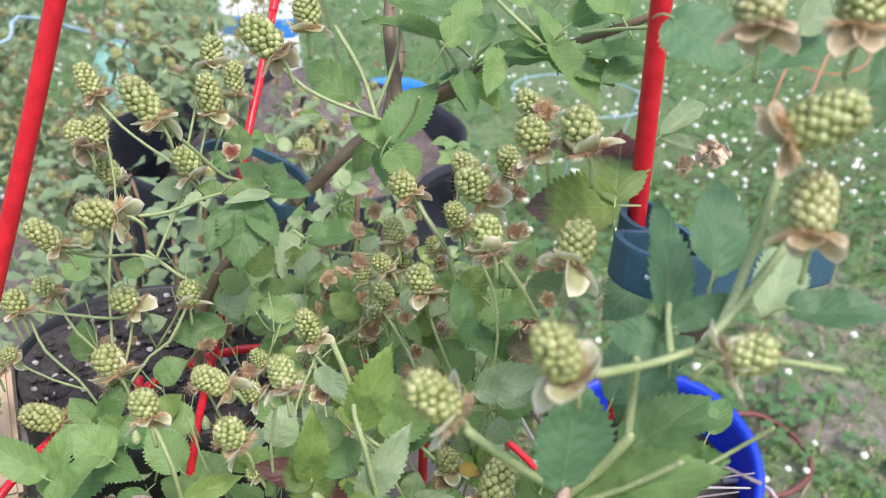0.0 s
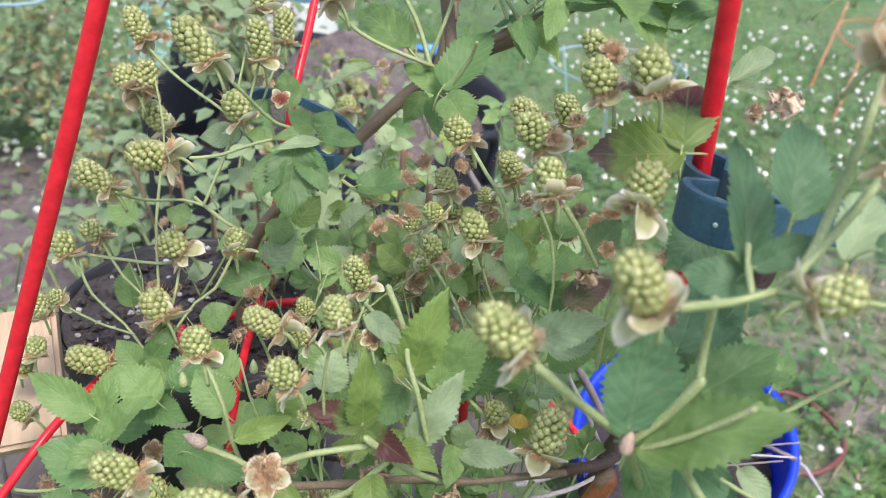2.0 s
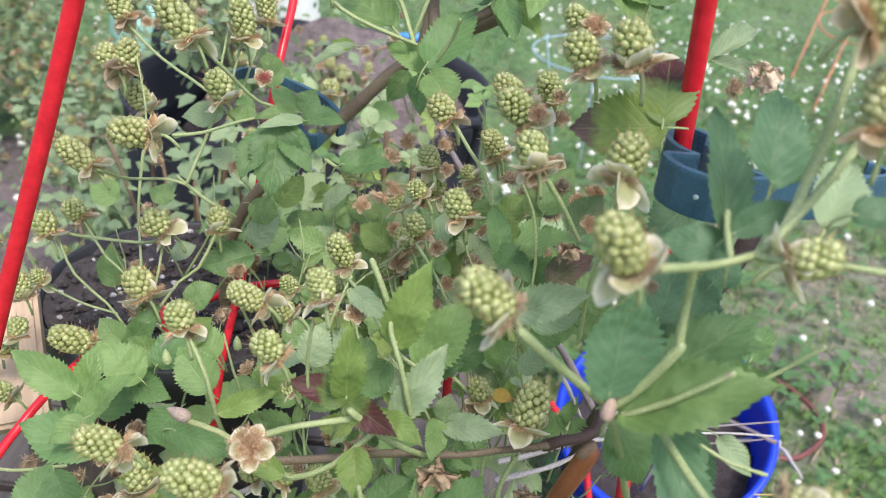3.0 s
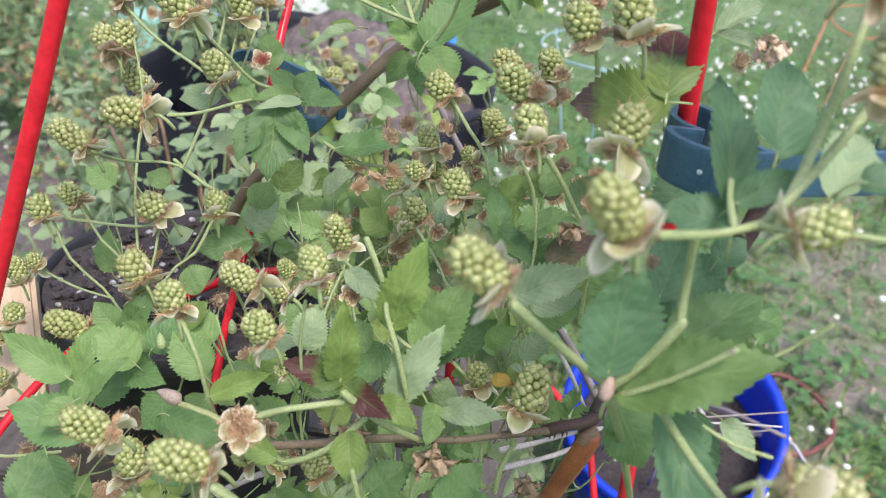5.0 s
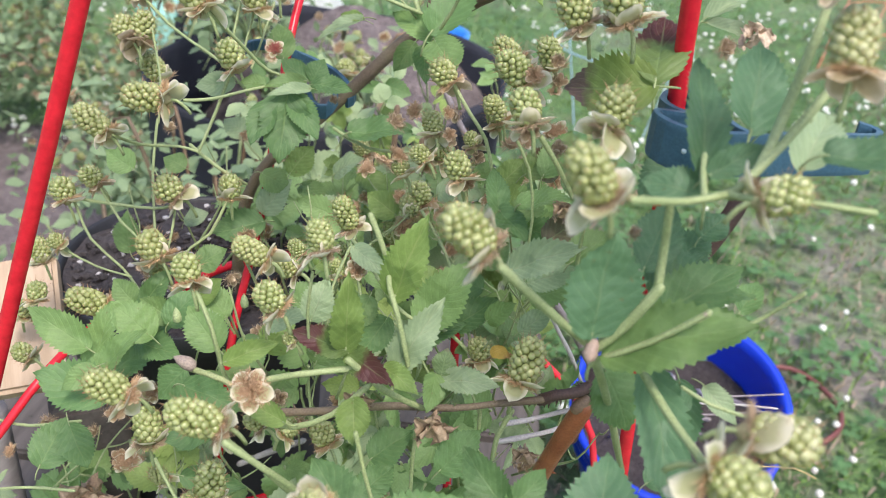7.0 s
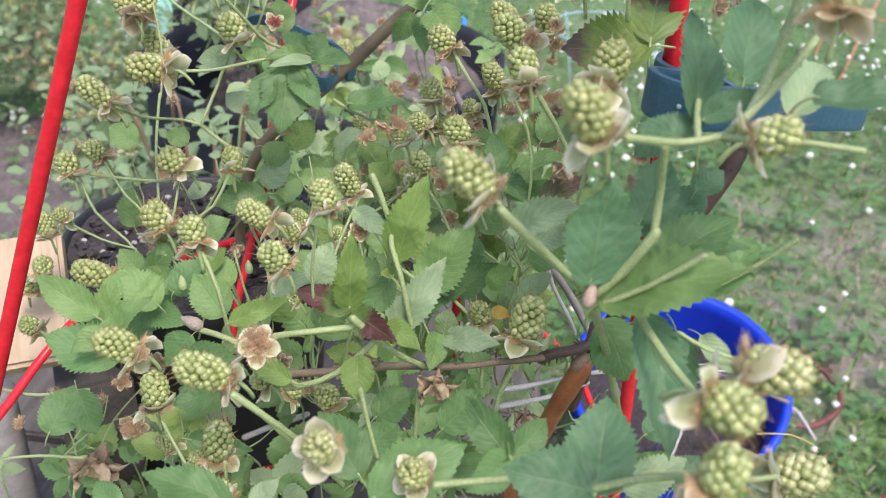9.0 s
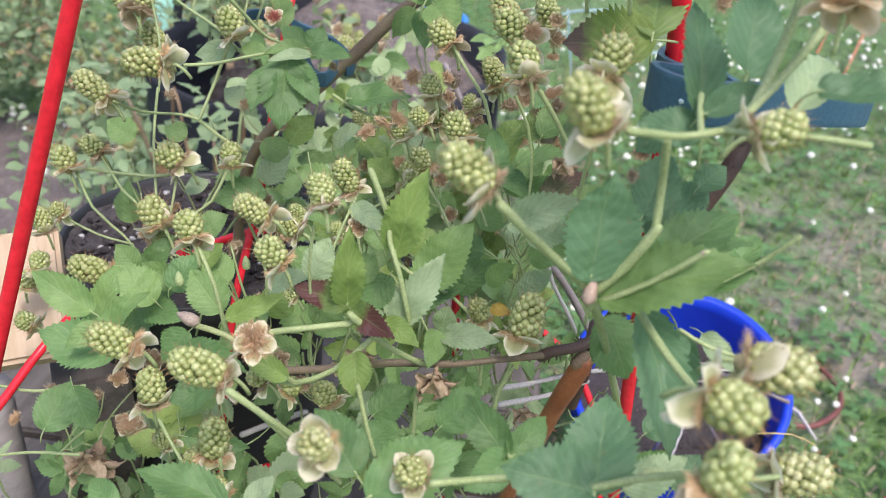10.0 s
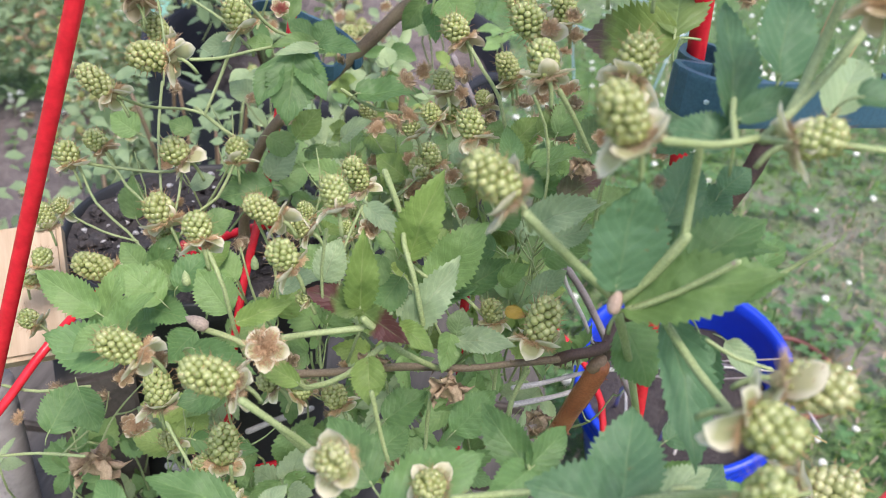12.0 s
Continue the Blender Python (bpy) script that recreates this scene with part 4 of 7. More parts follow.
stem(bramble, [(-0.035, 0.2578, 0.7943), (-0.0489, 0.2543, 0.7796), (-0.0645, 0.254, 0.7707), (-0.0803, 0.2613, 0.7649)], 0.0013, 's')
stem(bramble, [(-0.0767, 0.2051, 0.8072), (-0.067, 0.2093, 0.7936), (-0.0581, 0.2197, 0.7707)], 0.0011, 's')
stem(bramble, [(-0.0759, 0.2713, 0.7616), (-0.0527, 0.2741, 0.7643), (-0.0292, 0.2737, 0.7711), (-0.0015, 0.2722, 0.7759), (0.0165, 0.275, 0.7789), (0.0367, 0.2781, 0.7822), (0.0469, 0.282, 0.7839)], 0.0018, 'cane')
stem(bramble, [(0.0529, 0.2793, 0.7788), (0.0494, 0.2808, 0.7657), (0.0446, 0.2857, 0.7447), (0.039, 0.3014, 0.7022), (0.0306, 0.3227, 0.64)], 0.0045, 'red')
stem(bramble, [(-0.0189, 0.3674, 0.8823), (-0.01, 0.3617, 0.8715), (-0.0017, 0.3613, 0.86), (0.0038, 0.3578, 0.8433)], 0.0010, 's')
stem(bramble, [(0.0201, 0.2942, 0.8918), (0.0276, 0.2992, 0.8796), (0.036, 0.3026, 0.8647)], 0.0011, 's')
stem(bramble, [(-0.0409, 0.2822, 0.8571), (-0.0336, 0.2792, 0.8411), (-0.031, 0.2735, 0.8311), (-0.0262, 0.2681, 0.8213), (-0.02, 0.2659, 0.7968)], 0.0012, 's')
stem(bramble, [(-0.0573, 0.3366, 0.8128), (-0.0389, 0.3061, 0.8183), (-0.0314, 0.2777, 0.8283)], 0.0009, 's')
stem(bramble, [(-0.0585, 0.2607, 0.8417), (-0.0606, 0.2615, 0.8233), (-0.0598, 0.2622, 0.8044)], 0.0007, 's')
stem(bramble, [(-0.0869, 0.4344, 0.825), (-0.0668, 0.4265, 0.8193), (-0.0415, 0.4232, 0.8209)], 0.0010, 's')
stem(bramble, [(-0.0172, 0.338, 0.7711), (-0.0059, 0.3358, 0.7662), (0.006, 0.3274, 0.7605)], 0.0011, 's')
stem(bramble, [(-0.0927, 0.4263, 0.9206), (-0.0786, 0.4217, 0.9108), (-0.0634, 0.4241, 0.9033), (-0.0422, 0.427, 0.896)], 0.0011, 's')
stem(bramble, [(-0.0438, 0.4275, 0.8971), (-0.0543, 0.4474, 0.9134), (-0.071, 0.4672, 0.9301)], 0.0013, 's')
stem(bramble, [(-0.03, 0.4048, 0.8961), (-0.0234, 0.4009, 0.909), (-0.0209, 0.3951, 0.919)], 0.0010, 's')
stem(bramble, [(-0.0445, 0.4337, 0.898), (-0.039, 0.4376, 0.9147), (-0.0354, 0.4461, 0.9298), (-0.0359, 0.4543, 0.9445)], 0.0011, 's')
stem(bramble, [(-0.0017, 0.4313, 0.9202), (-0.0115, 0.4471, 0.9291), (-0.0238, 0.4514, 0.938)], 0.0012, 's')
stem(bramble, [(-0.0088, 0.4319, 0.9221), (-0.0177, 0.4404, 0.9382)], 0.0011, 's')
stem(bramble, [(-0.0033, 0.4218, 0.924), (0.0096, 0.4303, 0.9379)], 0.0010, 's')
stem(bramble, [(0.0235, 0.4537, 0.9273), (-0.0037, 0.4721, 0.9018), (-0.0247, 0.4947, 0.883), (-0.0567, 0.4917, 0.8609), (-0.0847, 0.4849, 0.832), (-0.1087, 0.4758, 0.8086), (-0.1331, 0.4664, 0.7848), (-0.1497, 0.4702, 0.7531), (-0.1594, 0.4792, 0.7095), (-0.1642, 0.4952, 0.6577)], 0.0042, 'cane')
stem(bramble, [(-0.0348, 0.4458, 0.8778), (-0.0339, 0.4433, 0.8944), (-0.0366, 0.4499, 0.9072), (-0.0418, 0.4619, 0.9303), (-0.044, 0.474, 0.9536)], 0.0037, 'cane')
stem(bramble, [(-0.0444, 0.4813, 0.8702), (-0.0403, 0.4842, 0.8957), (-0.0393, 0.4934, 0.9122), (-0.0448, 0.5036, 0.931)], 0.0038, 'cane')
stem(bramble, [(-0.0181, 0.4385, 0.9064), (0.014, 0.4285, 0.9294), (0.044, 0.414, 0.944), (0.0684, 0.3995, 0.9585), (0.0806, 0.3929, 0.9671)], 0.0024, 'cane')
stem(bramble, [(0.0489, 0.3967, 0.9539), (0.0604, 0.3782, 0.9613), (0.0749, 0.3594, 0.9679), (0.0915, 0.341, 0.9754)], 0.0009, 's')
stem(bramble, [(0.0382, 0.402, 0.9427), (0.0163, 0.4097, 0.9582), (0.0025, 0.4251, 0.9666)], 0.0010, 's')
stem(bramble, [(-0.037, 0.5829, 0.7966), (-0.0265, 0.5834, 0.7764), (-0.01, 0.5811, 0.7508), (0.0036, 0.5839, 0.7143)], 0.0024, 'grey')
stem(bramble, [(-0.068, 0.5558, 0.7929), (-0.0677, 0.5477, 0.7588), (-0.0671, 0.5459, 0.7156), (-0.0685, 0.5468, 0.6574)], 0.0021, 'brown')
stem(bramble, [(0.0419, 0.4191, 0.7455), (0.0609, 0.4269, 0.7171), (0.0859, 0.4363, 0.6709), (0.113, 0.461, 0.6108)], 0.0024, 'grey')
stem(bramble, [(0.0242, 0.3558, 0.6979), (0.041, 0.3667, 0.695), (0.064, 0.3797, 0.6951), (0.0828, 0.3904, 0.6918)], 0.0015, 'pale')
stem(bramble, [(0.0233, 0.3434, 0.6965), (0.0412, 0.3546, 0.694), (0.0567, 0.3658, 0.692), (0.074, 0.3863, 0.6856)], 0.0015, 'pale')
stem(bramble, [(-0.1466, 0.4258, 0.5712), (-0.1301, 0.4391, 0.5724), (-0.109, 0.453, 0.5741)], 0.0024, 'pale')
stem(bramble, [(-0.1921, 0.3944, 0.562), (-0.1551, 0.4097, 0.545), (-0.1042, 0.4314, 0.5375)], 0.0026, 'pale')
stem(bramble, [(-0.1335, 0.2723, 0.7231), (-0.1217, 0.2641, 0.7082), (-0.1108, 0.2629, 0.6856)], 0.0009, 's')
stem(bramble, [(-0.0735, 0.1995, 0.8102), (-0.0625, 0.2038, 0.7969), (-0.0535, 0.2151, 0.7758), (-0.0413, 0.2305, 0.7419)], 0.0013, 's')
stem(bramble, [(-0.0358, 0.2355, 0.7888), (-0.0313, 0.2319, 0.7726), (-0.0275, 0.2303, 0.7599)], 0.0010, 's')
stem(bramble, [(-0.0149, 0.2634, 0.775), (-0.0156, 0.2625, 0.754), (-0.0155, 0.2673, 0.7229)], 0.0010, 's')
stem(bramble, [(0.0103, 0.2763, 0.7746), (0.0108, 0.2779, 0.7577), (0.0116, 0.2778, 0.7381)], 0.0009, 's')
stem(bramble, [(0.0236, 0.277, 0.7745), (0.019, 0.2748, 0.7616), (0.0183, 0.2735, 0.7497)], 0.0012, 's')
stem(bramble, [(-0.0008, 0.1654, 0.8147), (0.0117, 0.1709, 0.8129), (0.0276, 0.1802, 0.8074)], 0.0012, 's')
stem(bramble, [(0.0216, 0.1981, 0.7989), (0.0288, 0.2022, 0.7855), (0.0337, 0.2047, 0.7698)], 0.0010, 's')
stem(bramble, [(-0.0873, 0.2232, 0.7536), (-0.0876, 0.2247, 0.7366), (-0.0857, 0.2213, 0.7308)], 0.0008, 's')
stem(bramble, [(-0.1899, 0.2954, 0.6694), (-0.2181, 0.3007, 0.6613), (-0.2469, 0.3041, 0.6503)], 0.0009, 's')
stem(bramble, [(-0.191, 0.3137, 0.7002), (-0.2217, 0.317, 0.689), (-0.245, 0.324, 0.6834)], 0.0009, 's')
stem(bramble, [(-0.2309, 0.391, 0.5208), (-0.2535, 0.425, 0.5409), (-0.2642, 0.4604, 0.5622)], 0.0072, 'bark')
stem(bramble, [(-0.0187, 0.2752, 0.8147), (-0.0285, 0.2778, 0.8199), (-0.0404, 0.2924, 0.826)], 0.0009, 's')
stem(bramble, [(-0.0564, 0.3375, 0.8142), (-0.0638, 0.3252, 0.7937), (-0.0642, 0.3162, 0.7781)], 0.0008, 's')
stem(bramble, [(-0.098, 0.2962, 0.827), (-0.0888, 0.2951, 0.8041), (-0.0865, 0.2939, 0.7818)], 0.0007, 's')
stem(bramble, [(-0.0317, 0.3994, 0.7988), (-0.0173, 0.382, 0.7872), (-0.0057, 0.3619, 0.7713), (0.0025, 0.3433, 0.7585)], 0.0009, 's')
stem(bramble, [(-0.0448, 0.4238, 0.7622), (-0.0341, 0.3953, 0.7519), (-0.0154, 0.362, 0.7524)], 0.0008, 's')
stem(bramble, [(0.0093, 0.3129, 0.8852), (0.0181, 0.3152, 0.8684), (0.0222, 0.3143, 0.8464), (0.0215, 0.3135, 0.8251)], 0.0007, 's')
stem(bramble, [(0.0421, 0.2644, 0.908), (0.0407, 0.2694, 0.8869), (0.0395, 0.278, 0.8618), (0.0406, 0.2834, 0.8311)], 0.0009, 's')
stem(bramble, [(-0.0112, 0.3459, 0.8444), (-0.0043, 0.3467, 0.8249), (0.0056, 0.3374, 0.808)], 0.0007, 's')
stem(bramble, [(-0.065, 0.3558, 0.8068), (-0.0563, 0.3396, 0.7978), (-0.0487, 0.3216, 0.786)], 0.0008, 's')
stem(bramble, [(0.0355, 0.2794, 0.7806), (0.0408, 0.2778, 0.7853), (0.0473, 0.2781, 0.7872), (0.0546, 0.2828, 0.7886), (0.0568, 0.2907, 0.792)], 0.0029, 'dcane')
stem(bramble, [(0.0505, 0.2778, 0.7803), (0.0527, 0.2792, 0.7825)], 0.0032, 'brown')
stem(bramble, [(0.0378, 0.3764, 0.7721), (0.0448, 0.3778, 0.7538), (0.0568, 0.3782, 0.7333), (0.0667, 0.3787, 0.7132)], 0.0013, 'pale')
stem(bramble, [(0.0856, 0.392, 0.6943), (0.1154, 0.4099, 0.6822), (0.1637, 0.4383, 0.6666), (0.2095, 0.4647, 0.6477)], 0.0008, 'pale')
stem(bramble, [(0.082, 0.3935, 0.6973), (0.1239, 0.4203, 0.6794), (0.1767, 0.4499, 0.6653), (0.2121, 0.4698, 0.6563)], 0.0007, 'grey')
stem(bramble, [(0.0962, 0.4059, 0.6772), (0.1437, 0.4326, 0.6587), (0.2025, 0.4629, 0.6452)], 0.0007, 'grey')
stem(bramble, [(0.0668, 0.3896, 0.692), (0.0847, 0.4119, 0.6887), (0.1044, 0.4321, 0.6818)], 0.0016, 'pale')
stem(bramble, [(-0.0453, 0.5178, 0.7871), (-0.0459, 0.511, 0.736), (-0.0468, 0.5005, 0.6786)], 0.0024, 'brown')
leaf(bramble, (-0.0345, 0.4219, 0.886), (-0.0588, 0.4361, 0.8934), (-0.23, -0.73, 0.64), 0.0130, 'g')
leaf(bramble, (-0.035, 0.4135, 0.8917), (-0.0141, 0.4392, 0.9151), (-0.01, -0.67, 0.74), 0.0216, 'd')
leaf(bramble, (-0.0321, 0.4055, 0.8894), (-0.0188, 0.384, 0.8809), (-0.28, -0.5, 0.82), 0.0189, 'g')
leaf(bramble, (-0.0476, 0.4525, 0.8723), (-0.0567, 0.4436, 0.8578), (0.08, -0.87, 0.49), 0.0120, 'g')
leaf(bramble, (-0.0415, 0.4426, 0.8746), (-0.0376, 0.4282, 0.8593), (-0.16, -0.74, 0.65), 0.0111, 'd')
leaf(bramble, (-0.076, 0.4254, 0.8281), (-0.0427, 0.4204, 0.8362), (-0.27, -0.44, 0.85), 0.0189, 'd')
leaf(bramble, (-0.1066, 0.4230, 0.8459), (-0.0904, 0.4088, 0.8295), (0.1, -0.75, 0.6), 0.0150, 'd')
leaf(bramble, (-0.1177, 0.4188, 0.8430), (-0.1243, 0.3983, 0.8266), (-0.2, -0.7, 0.65), 0.0150, 'd')
leaf(bramble, (-0.1096, 0.4228, 0.8472), (-0.1092, 0.3993, 0.8174), (0.05, -0.8, 0.55), 0.0260, 'd')
leaf(bramble, (-0.106, 0.4466, 0.8479), (-0.1208, 0.45, 0.8553), (0.22, -0.63, 0.74), 0.0116, 'd')
leaf(bramble, (-0.1036, 0.4364, 0.85), (-0.1221, 0.424, 0.8504), (0.37, -0.52, 0.77), 0.0095, 'g')
leaf(bramble, (-0.1021, 0.446, 0.8464), (-0.0969, 0.4528, 0.8577), (0.05, -0.86, 0.5), 0.0134, 'd')
leaf(bramble, (-0.0998, 0.4359, 0.8487), (-0.0771, 0.4275, 0.8519), (-0.31, -0.53, 0.79), 0.0142, 'd')
leaf(bramble, (-0.0986, 0.4252, 0.8502), (-0.1178, 0.4126, 0.8502), (0.36, -0.55, 0.75), 0.0075, 'w')
leaf(bramble, (-0.125, 0.4333, 0.8467), (-0.1392, 0.4329, 0.8474), (0.06, -0.55, 0.84), 0.0096, 'g')
leaf(bramble, (-0.0823, 0.4856, 0.873), (-0.107, 0.4779, 0.8622), (-0.16, -0.59, 0.79), 0.0095, 'w')
leaf(bramble, (-0.0816, 0.4854, 0.8725), (-0.0978, 0.4956, 0.8718), (-0.4, -0.6, 0.69), 0.0071, 'y')
leaf(bramble, (-0.1244, 0.4697, 0.8497), (-0.1326, 0.4894, 0.8645), (0.04, -0.59, 0.8), 0.0167, 'g')
leaf(bramble, (-0.0552, 0.43, 0.9027), (-0.086, 0.4577, 0.9145), (-0.17, -0.54, 0.82), 0.0212, 'g')
leaf(bramble, (-0.0137, 0.4326, 0.9382), (-0.057, 0.4553, 0.9398), (-0.24, -0.52, 0.82), 0.0129, 'g')
leaf(bramble, (-0.011, 0.4215, 0.9385), (0.0035, 0.4434, 0.9584), (0.2, -0.73, 0.66), 0.0168, 'g')
leaf(bramble, (0.0038, 0.4116, 0.9407), (0.0095, 0.4301, 0.9542), (-0.02, -0.59, 0.81), 0.0116, 'd')
leaf(bramble, (0.0135, 0.4114, 0.94), (0.0104, 0.3919, 0.9243), (0.22, -0.63, 0.74), 0.0124, 'g')
leaf(bramble, (-0.0017, 0.4153, 0.9263), (0.0047, 0.3968, 0.9122), (-0.06, -0.62, 0.78), 0.0116, 'd')
leaf(bramble, (0.0382, 0.4024, 0.9434), (0.0165, 0.4177, 0.9518), (-0.11, -0.59, 0.8), 0.0124, 'g')
leaf(bramble, (0.0337, 0.4017, 0.9422), (0.0126, 0.4109, 0.939), (-0.37, -0.59, 0.72), 0.0088, 'd')
leaf(bramble, (0.0394, 0.4024, 0.9435), (0.0281, 0.4234, 0.9623), (0.31, -0.54, 0.78), 0.0129, 'g')
leaf(bramble, (0.0385, 0.3925, 0.9461), (0.0614, 0.368, 0.9417), (-0.38, -0.49, 0.78), 0.0184, 'g')
leaf(bramble, (0.052, 0.3833, 0.9497), (0.0738, 0.3647, 0.9565), (-0.48, -0.25, 0.84), 0.0155, 'd')
leaf(bramble, (0.0447, 0.4086, 0.9552), (0.067, 0.4257, 0.9655), (0.17, -0.67, 0.73), 0.0134, 'd')
leaf(bramble, (-0.0396, 0.4307, 0.9569), (-0.0096, 0.4286, 0.9519), (0.07, -0.71, 0.7), 0.0160, 'd')
leaf(bramble, (0.0237, 0.4113, 0.961), (0.0151, 0.4282, 0.9721), (-0.14, -0.59, 0.79), 0.0129, 'g')
leaf(bramble, (0.0639, 0.3909, 0.9638), (0.0481, 0.4173, 0.9717), (-0.1, -0.34, 0.94), 0.0174, 'g')
leaf(bramble, (0.0363, 0.3916, 0.948), (0.0582, 0.3611, 0.9323), (0.1, -0.4, 0.91), 0.0146, 'g')
leaf(bramble, (0.0808, 0.3844, 0.9513), (0.0554, 0.3669, 0.9429), (-0.04, -0.38, 0.92), 0.0167, 'd')
leaf(bramble, (0.0078, 0.4264, 0.9311), (0.0406, 0.4105, 0.9404), (-0.39, -0.31, 0.87), 0.0162, 'g')
leaf(bramble, (-0.0045, 0.4313, 0.9205), (0.002, 0.4141, 0.9096), (0.16, -0.49, 0.86), 0.0119, 'g')
leaf(bramble, (0.0001, 0.433, 0.9232), (0.0167, 0.406, 0.9141), (-0.14, -0.39, 0.91), 0.0123, 'y')
leaf(bramble, (-0.0045, 0.4315, 0.921), (-0.0149, 0.4399, 0.9165), (-0.42, -0.04, 0.91), 0.0089, 'd')
leaf(bramble, (0.0606, 0.3156, 0.9119), (0.065, 0.3488, 0.9299), (-0.15, -0.85, 0.45), 0.0225, 'p')
leaf(bramble, (0.0608, 0.3144, 0.9097), (0.0274, 0.3199, 0.9025), (-0.10, -0.80, 0.58), 0.0245, 'py')
leaf(bramble, (0.0791, 0.339, 0.9315), (0.1022, 0.3675, 0.9392), (0.19, -0.4, 0.9), 0.0067, 'w')
leaf(bramble, (0.0794, 0.3379, 0.9296), (0.1029, 0.3369, 0.9253), (0.12, -0.58, 0.8), 0.0052, 'wp')
leaf(bramble, (-0.0291, 0.2761, 0.8253), (-0.0194, 0.2752, 0.8628), (-0.34, -0.94, 0.07), 0.0164, 'y')
leaf(bramble, (-0.0457, 0.2639, 0.8059), (-0.045, 0.2613, 0.8413), (0.1, -0.99, -0.07), 0.0130, 'y')
leaf(bramble, (-0.0662, 0.2924, 0.7973), (-0.0613, 0.3019, 0.8132), (-0.01, -0.86, 0.51), 0.0151, 'w')
leaf(bramble, (-0.0216, 0.3297, 0.7774), (-0.0005, 0.3373, 0.8084), (-0.16, -0.93, 0.33), 0.0232, 'g')
leaf(bramble, (-0.0259, 0.2659, 0.7975), (-0.0095, 0.2776, 0.8261), (-0.07, -0.91, 0.41), 0.0144, 'w')
leaf(bramble, (0.0166, 0.3261, 0.8472), (0.0361, 0.3117, 0.8605), (-0.64, -0.19, 0.74), 0.0133, 'g')
leaf(bramble, (0.0153, 0.2861, 0.8382), (0.04, 0.2762, 0.8586), (-0.65, -0.56, 0.52), 0.0143, 'w')
leaf(bramble, (0.0087, 0.3317, 0.8377), (0.0033, 0.3514, 0.8524), (0, -0.6, 0.8), 0.0108, 'd')
leaf(bramble, (0.0085, 0.3327, 0.8394), (0.0206, 0.3103, 0.8395), (-0.37, -0.2, 0.91), 0.0127, 'd')
leaf(bramble, (0.0222, 0.3299, 0.8333), (0.0471, 0.3207, 0.8349), (-0.3, -0.7, 0.65), 0.0153, 'd')
leaf(bramble, (0.0183, 0.36, 0.8458), (0.0336, 0.3675, 0.8572), (0.01, -0.84, 0.54), 0.0137, 'p')
leaf(bramble, (0.032, 0.369, 0.84), (0.0198, 0.3757, 0.8527), (0.18, -0.79, 0.59), 0.0130, 'pb')
leaf(bramble, (-0.0014, 0.3649, 0.8362), (-0.0001, 0.3703, 0.8454), (0.12, -0.86, 0.49), 0.0104, 'g')
leaf(bramble, (-0.022, 0.3691, 0.8255), (-0.0091, 0.3639, 0.8352), (-0.63, -0.55, 0.54), 0.0132, 'w')
leaf(bramble, (-0.0457, 0.2637, 0.8055), (-0.0667, 0.2616, 0.814), (0.36, -0.52, 0.77), 0.0124, 'p')
leaf(bramble, (-0.0447, 0.2633, 0.8048), (-0.0253, 0.2473, 0.8052), (-0.42, -0.49, 0.77), 0.0114, 'p')
leaf(bramble, (-0.0297, 0.2581, 0.8043), (-0.0147, 0.2467, 0.8031), (-0.17, -0.31, 0.93), 0.0092, 'y')
leaf(bramble, (-0.0404, 0.2544, 0.7889), (-0.0366, 0.2378, 0.7798), (-0.16, -0.5, 0.85), 0.0136, 'y')
leaf(bramble, (-0.0099, 0.2785, 0.7876), (-0.0109, 0.2627, 0.7803), (0.37, -0.41, 0.84), 0.0108, 'g')
leaf(bramble, (-0.0077, 0.2787, 0.7877), (-0.0063, 0.2844, 0.7974), (0.03, -0.86, 0.5), 0.0101, 'p2')
leaf(bramble, (-0.0074, 0.2776, 0.7858), (0.0164, 0.2711, 0.7922), (-0.35, -0.47, 0.81), 0.0113, 'w')
leaf(bramble, (-0.0925, 0.2565, 0.7977), (-0.0723, 0.2628, 0.8066), (-0.11, -0.68, 0.72), 0.0091, 'y')
leaf(bramble, (-0.1778, 0.3071, 0.7538), (-0.2086, 0.3139, 0.7686), (0.16, -0.73, 0.67), 0.0172, 'g')
leaf(bramble, (-0.1775, 0.31, 0.7388), (-0.1742, 0.3271, 0.7679), (-0.13, -0.85, 0.51), 0.0198, 'g')
leaf(bramble, (-0.1719, 0.3025, 0.7451), (-0.1488, 0.3064, 0.7697), (-0.45, -0.71, 0.54), 0.0149, 'g')
leaf(bramble, (-0.1801, 0.3332, 0.7191), (-0.1513, 0.3514, 0.7478), (-0.23, -0.7, 0.68), 0.0246, 'd')
leaf(bramble, (-0.1445, 0.2596, 0.7682), (-0.1766, 0.2613, 0.7745), (0.14, -0.47, 0.87), 0.0215, 'd')
leaf(bramble, (-0.1477, 0.2576, 0.7851), (-0.1584, 0.2479, 0.7794), (0.09, -0.58, 0.81), 0.0097, 'g')
leaf(bramble, (-0.1981, 0.2842, 0.6962), (-0.1922, 0.3046, 0.7108), (0.31, -0.61, 0.73), 0.0200, 'd')
leaf(bramble, (-0.1862, 0.2954, 0.7144), (-0.1752, 0.2858, 0.6966), (0.18, -0.82, 0.55), 0.0171, 'd')
leaf(bramble, (-0.1338, 0.3145, 0.7422), (-0.1458, 0.306, 0.7287), (-0.14, -0.78, 0.61), 0.0171, 'd')
leaf(bramble, (-0.1302, 0.3031, 0.742), (-0.0985, 0.2929, 0.7413), (-0.14, -0.5, 0.86), 0.0149, 'd')
leaf(bramble, (-0.0667, 0.2471, 0.779), (-0.086, 0.2504, 0.7865), (0.11, -0.78, 0.62), 0.0095, 'y')
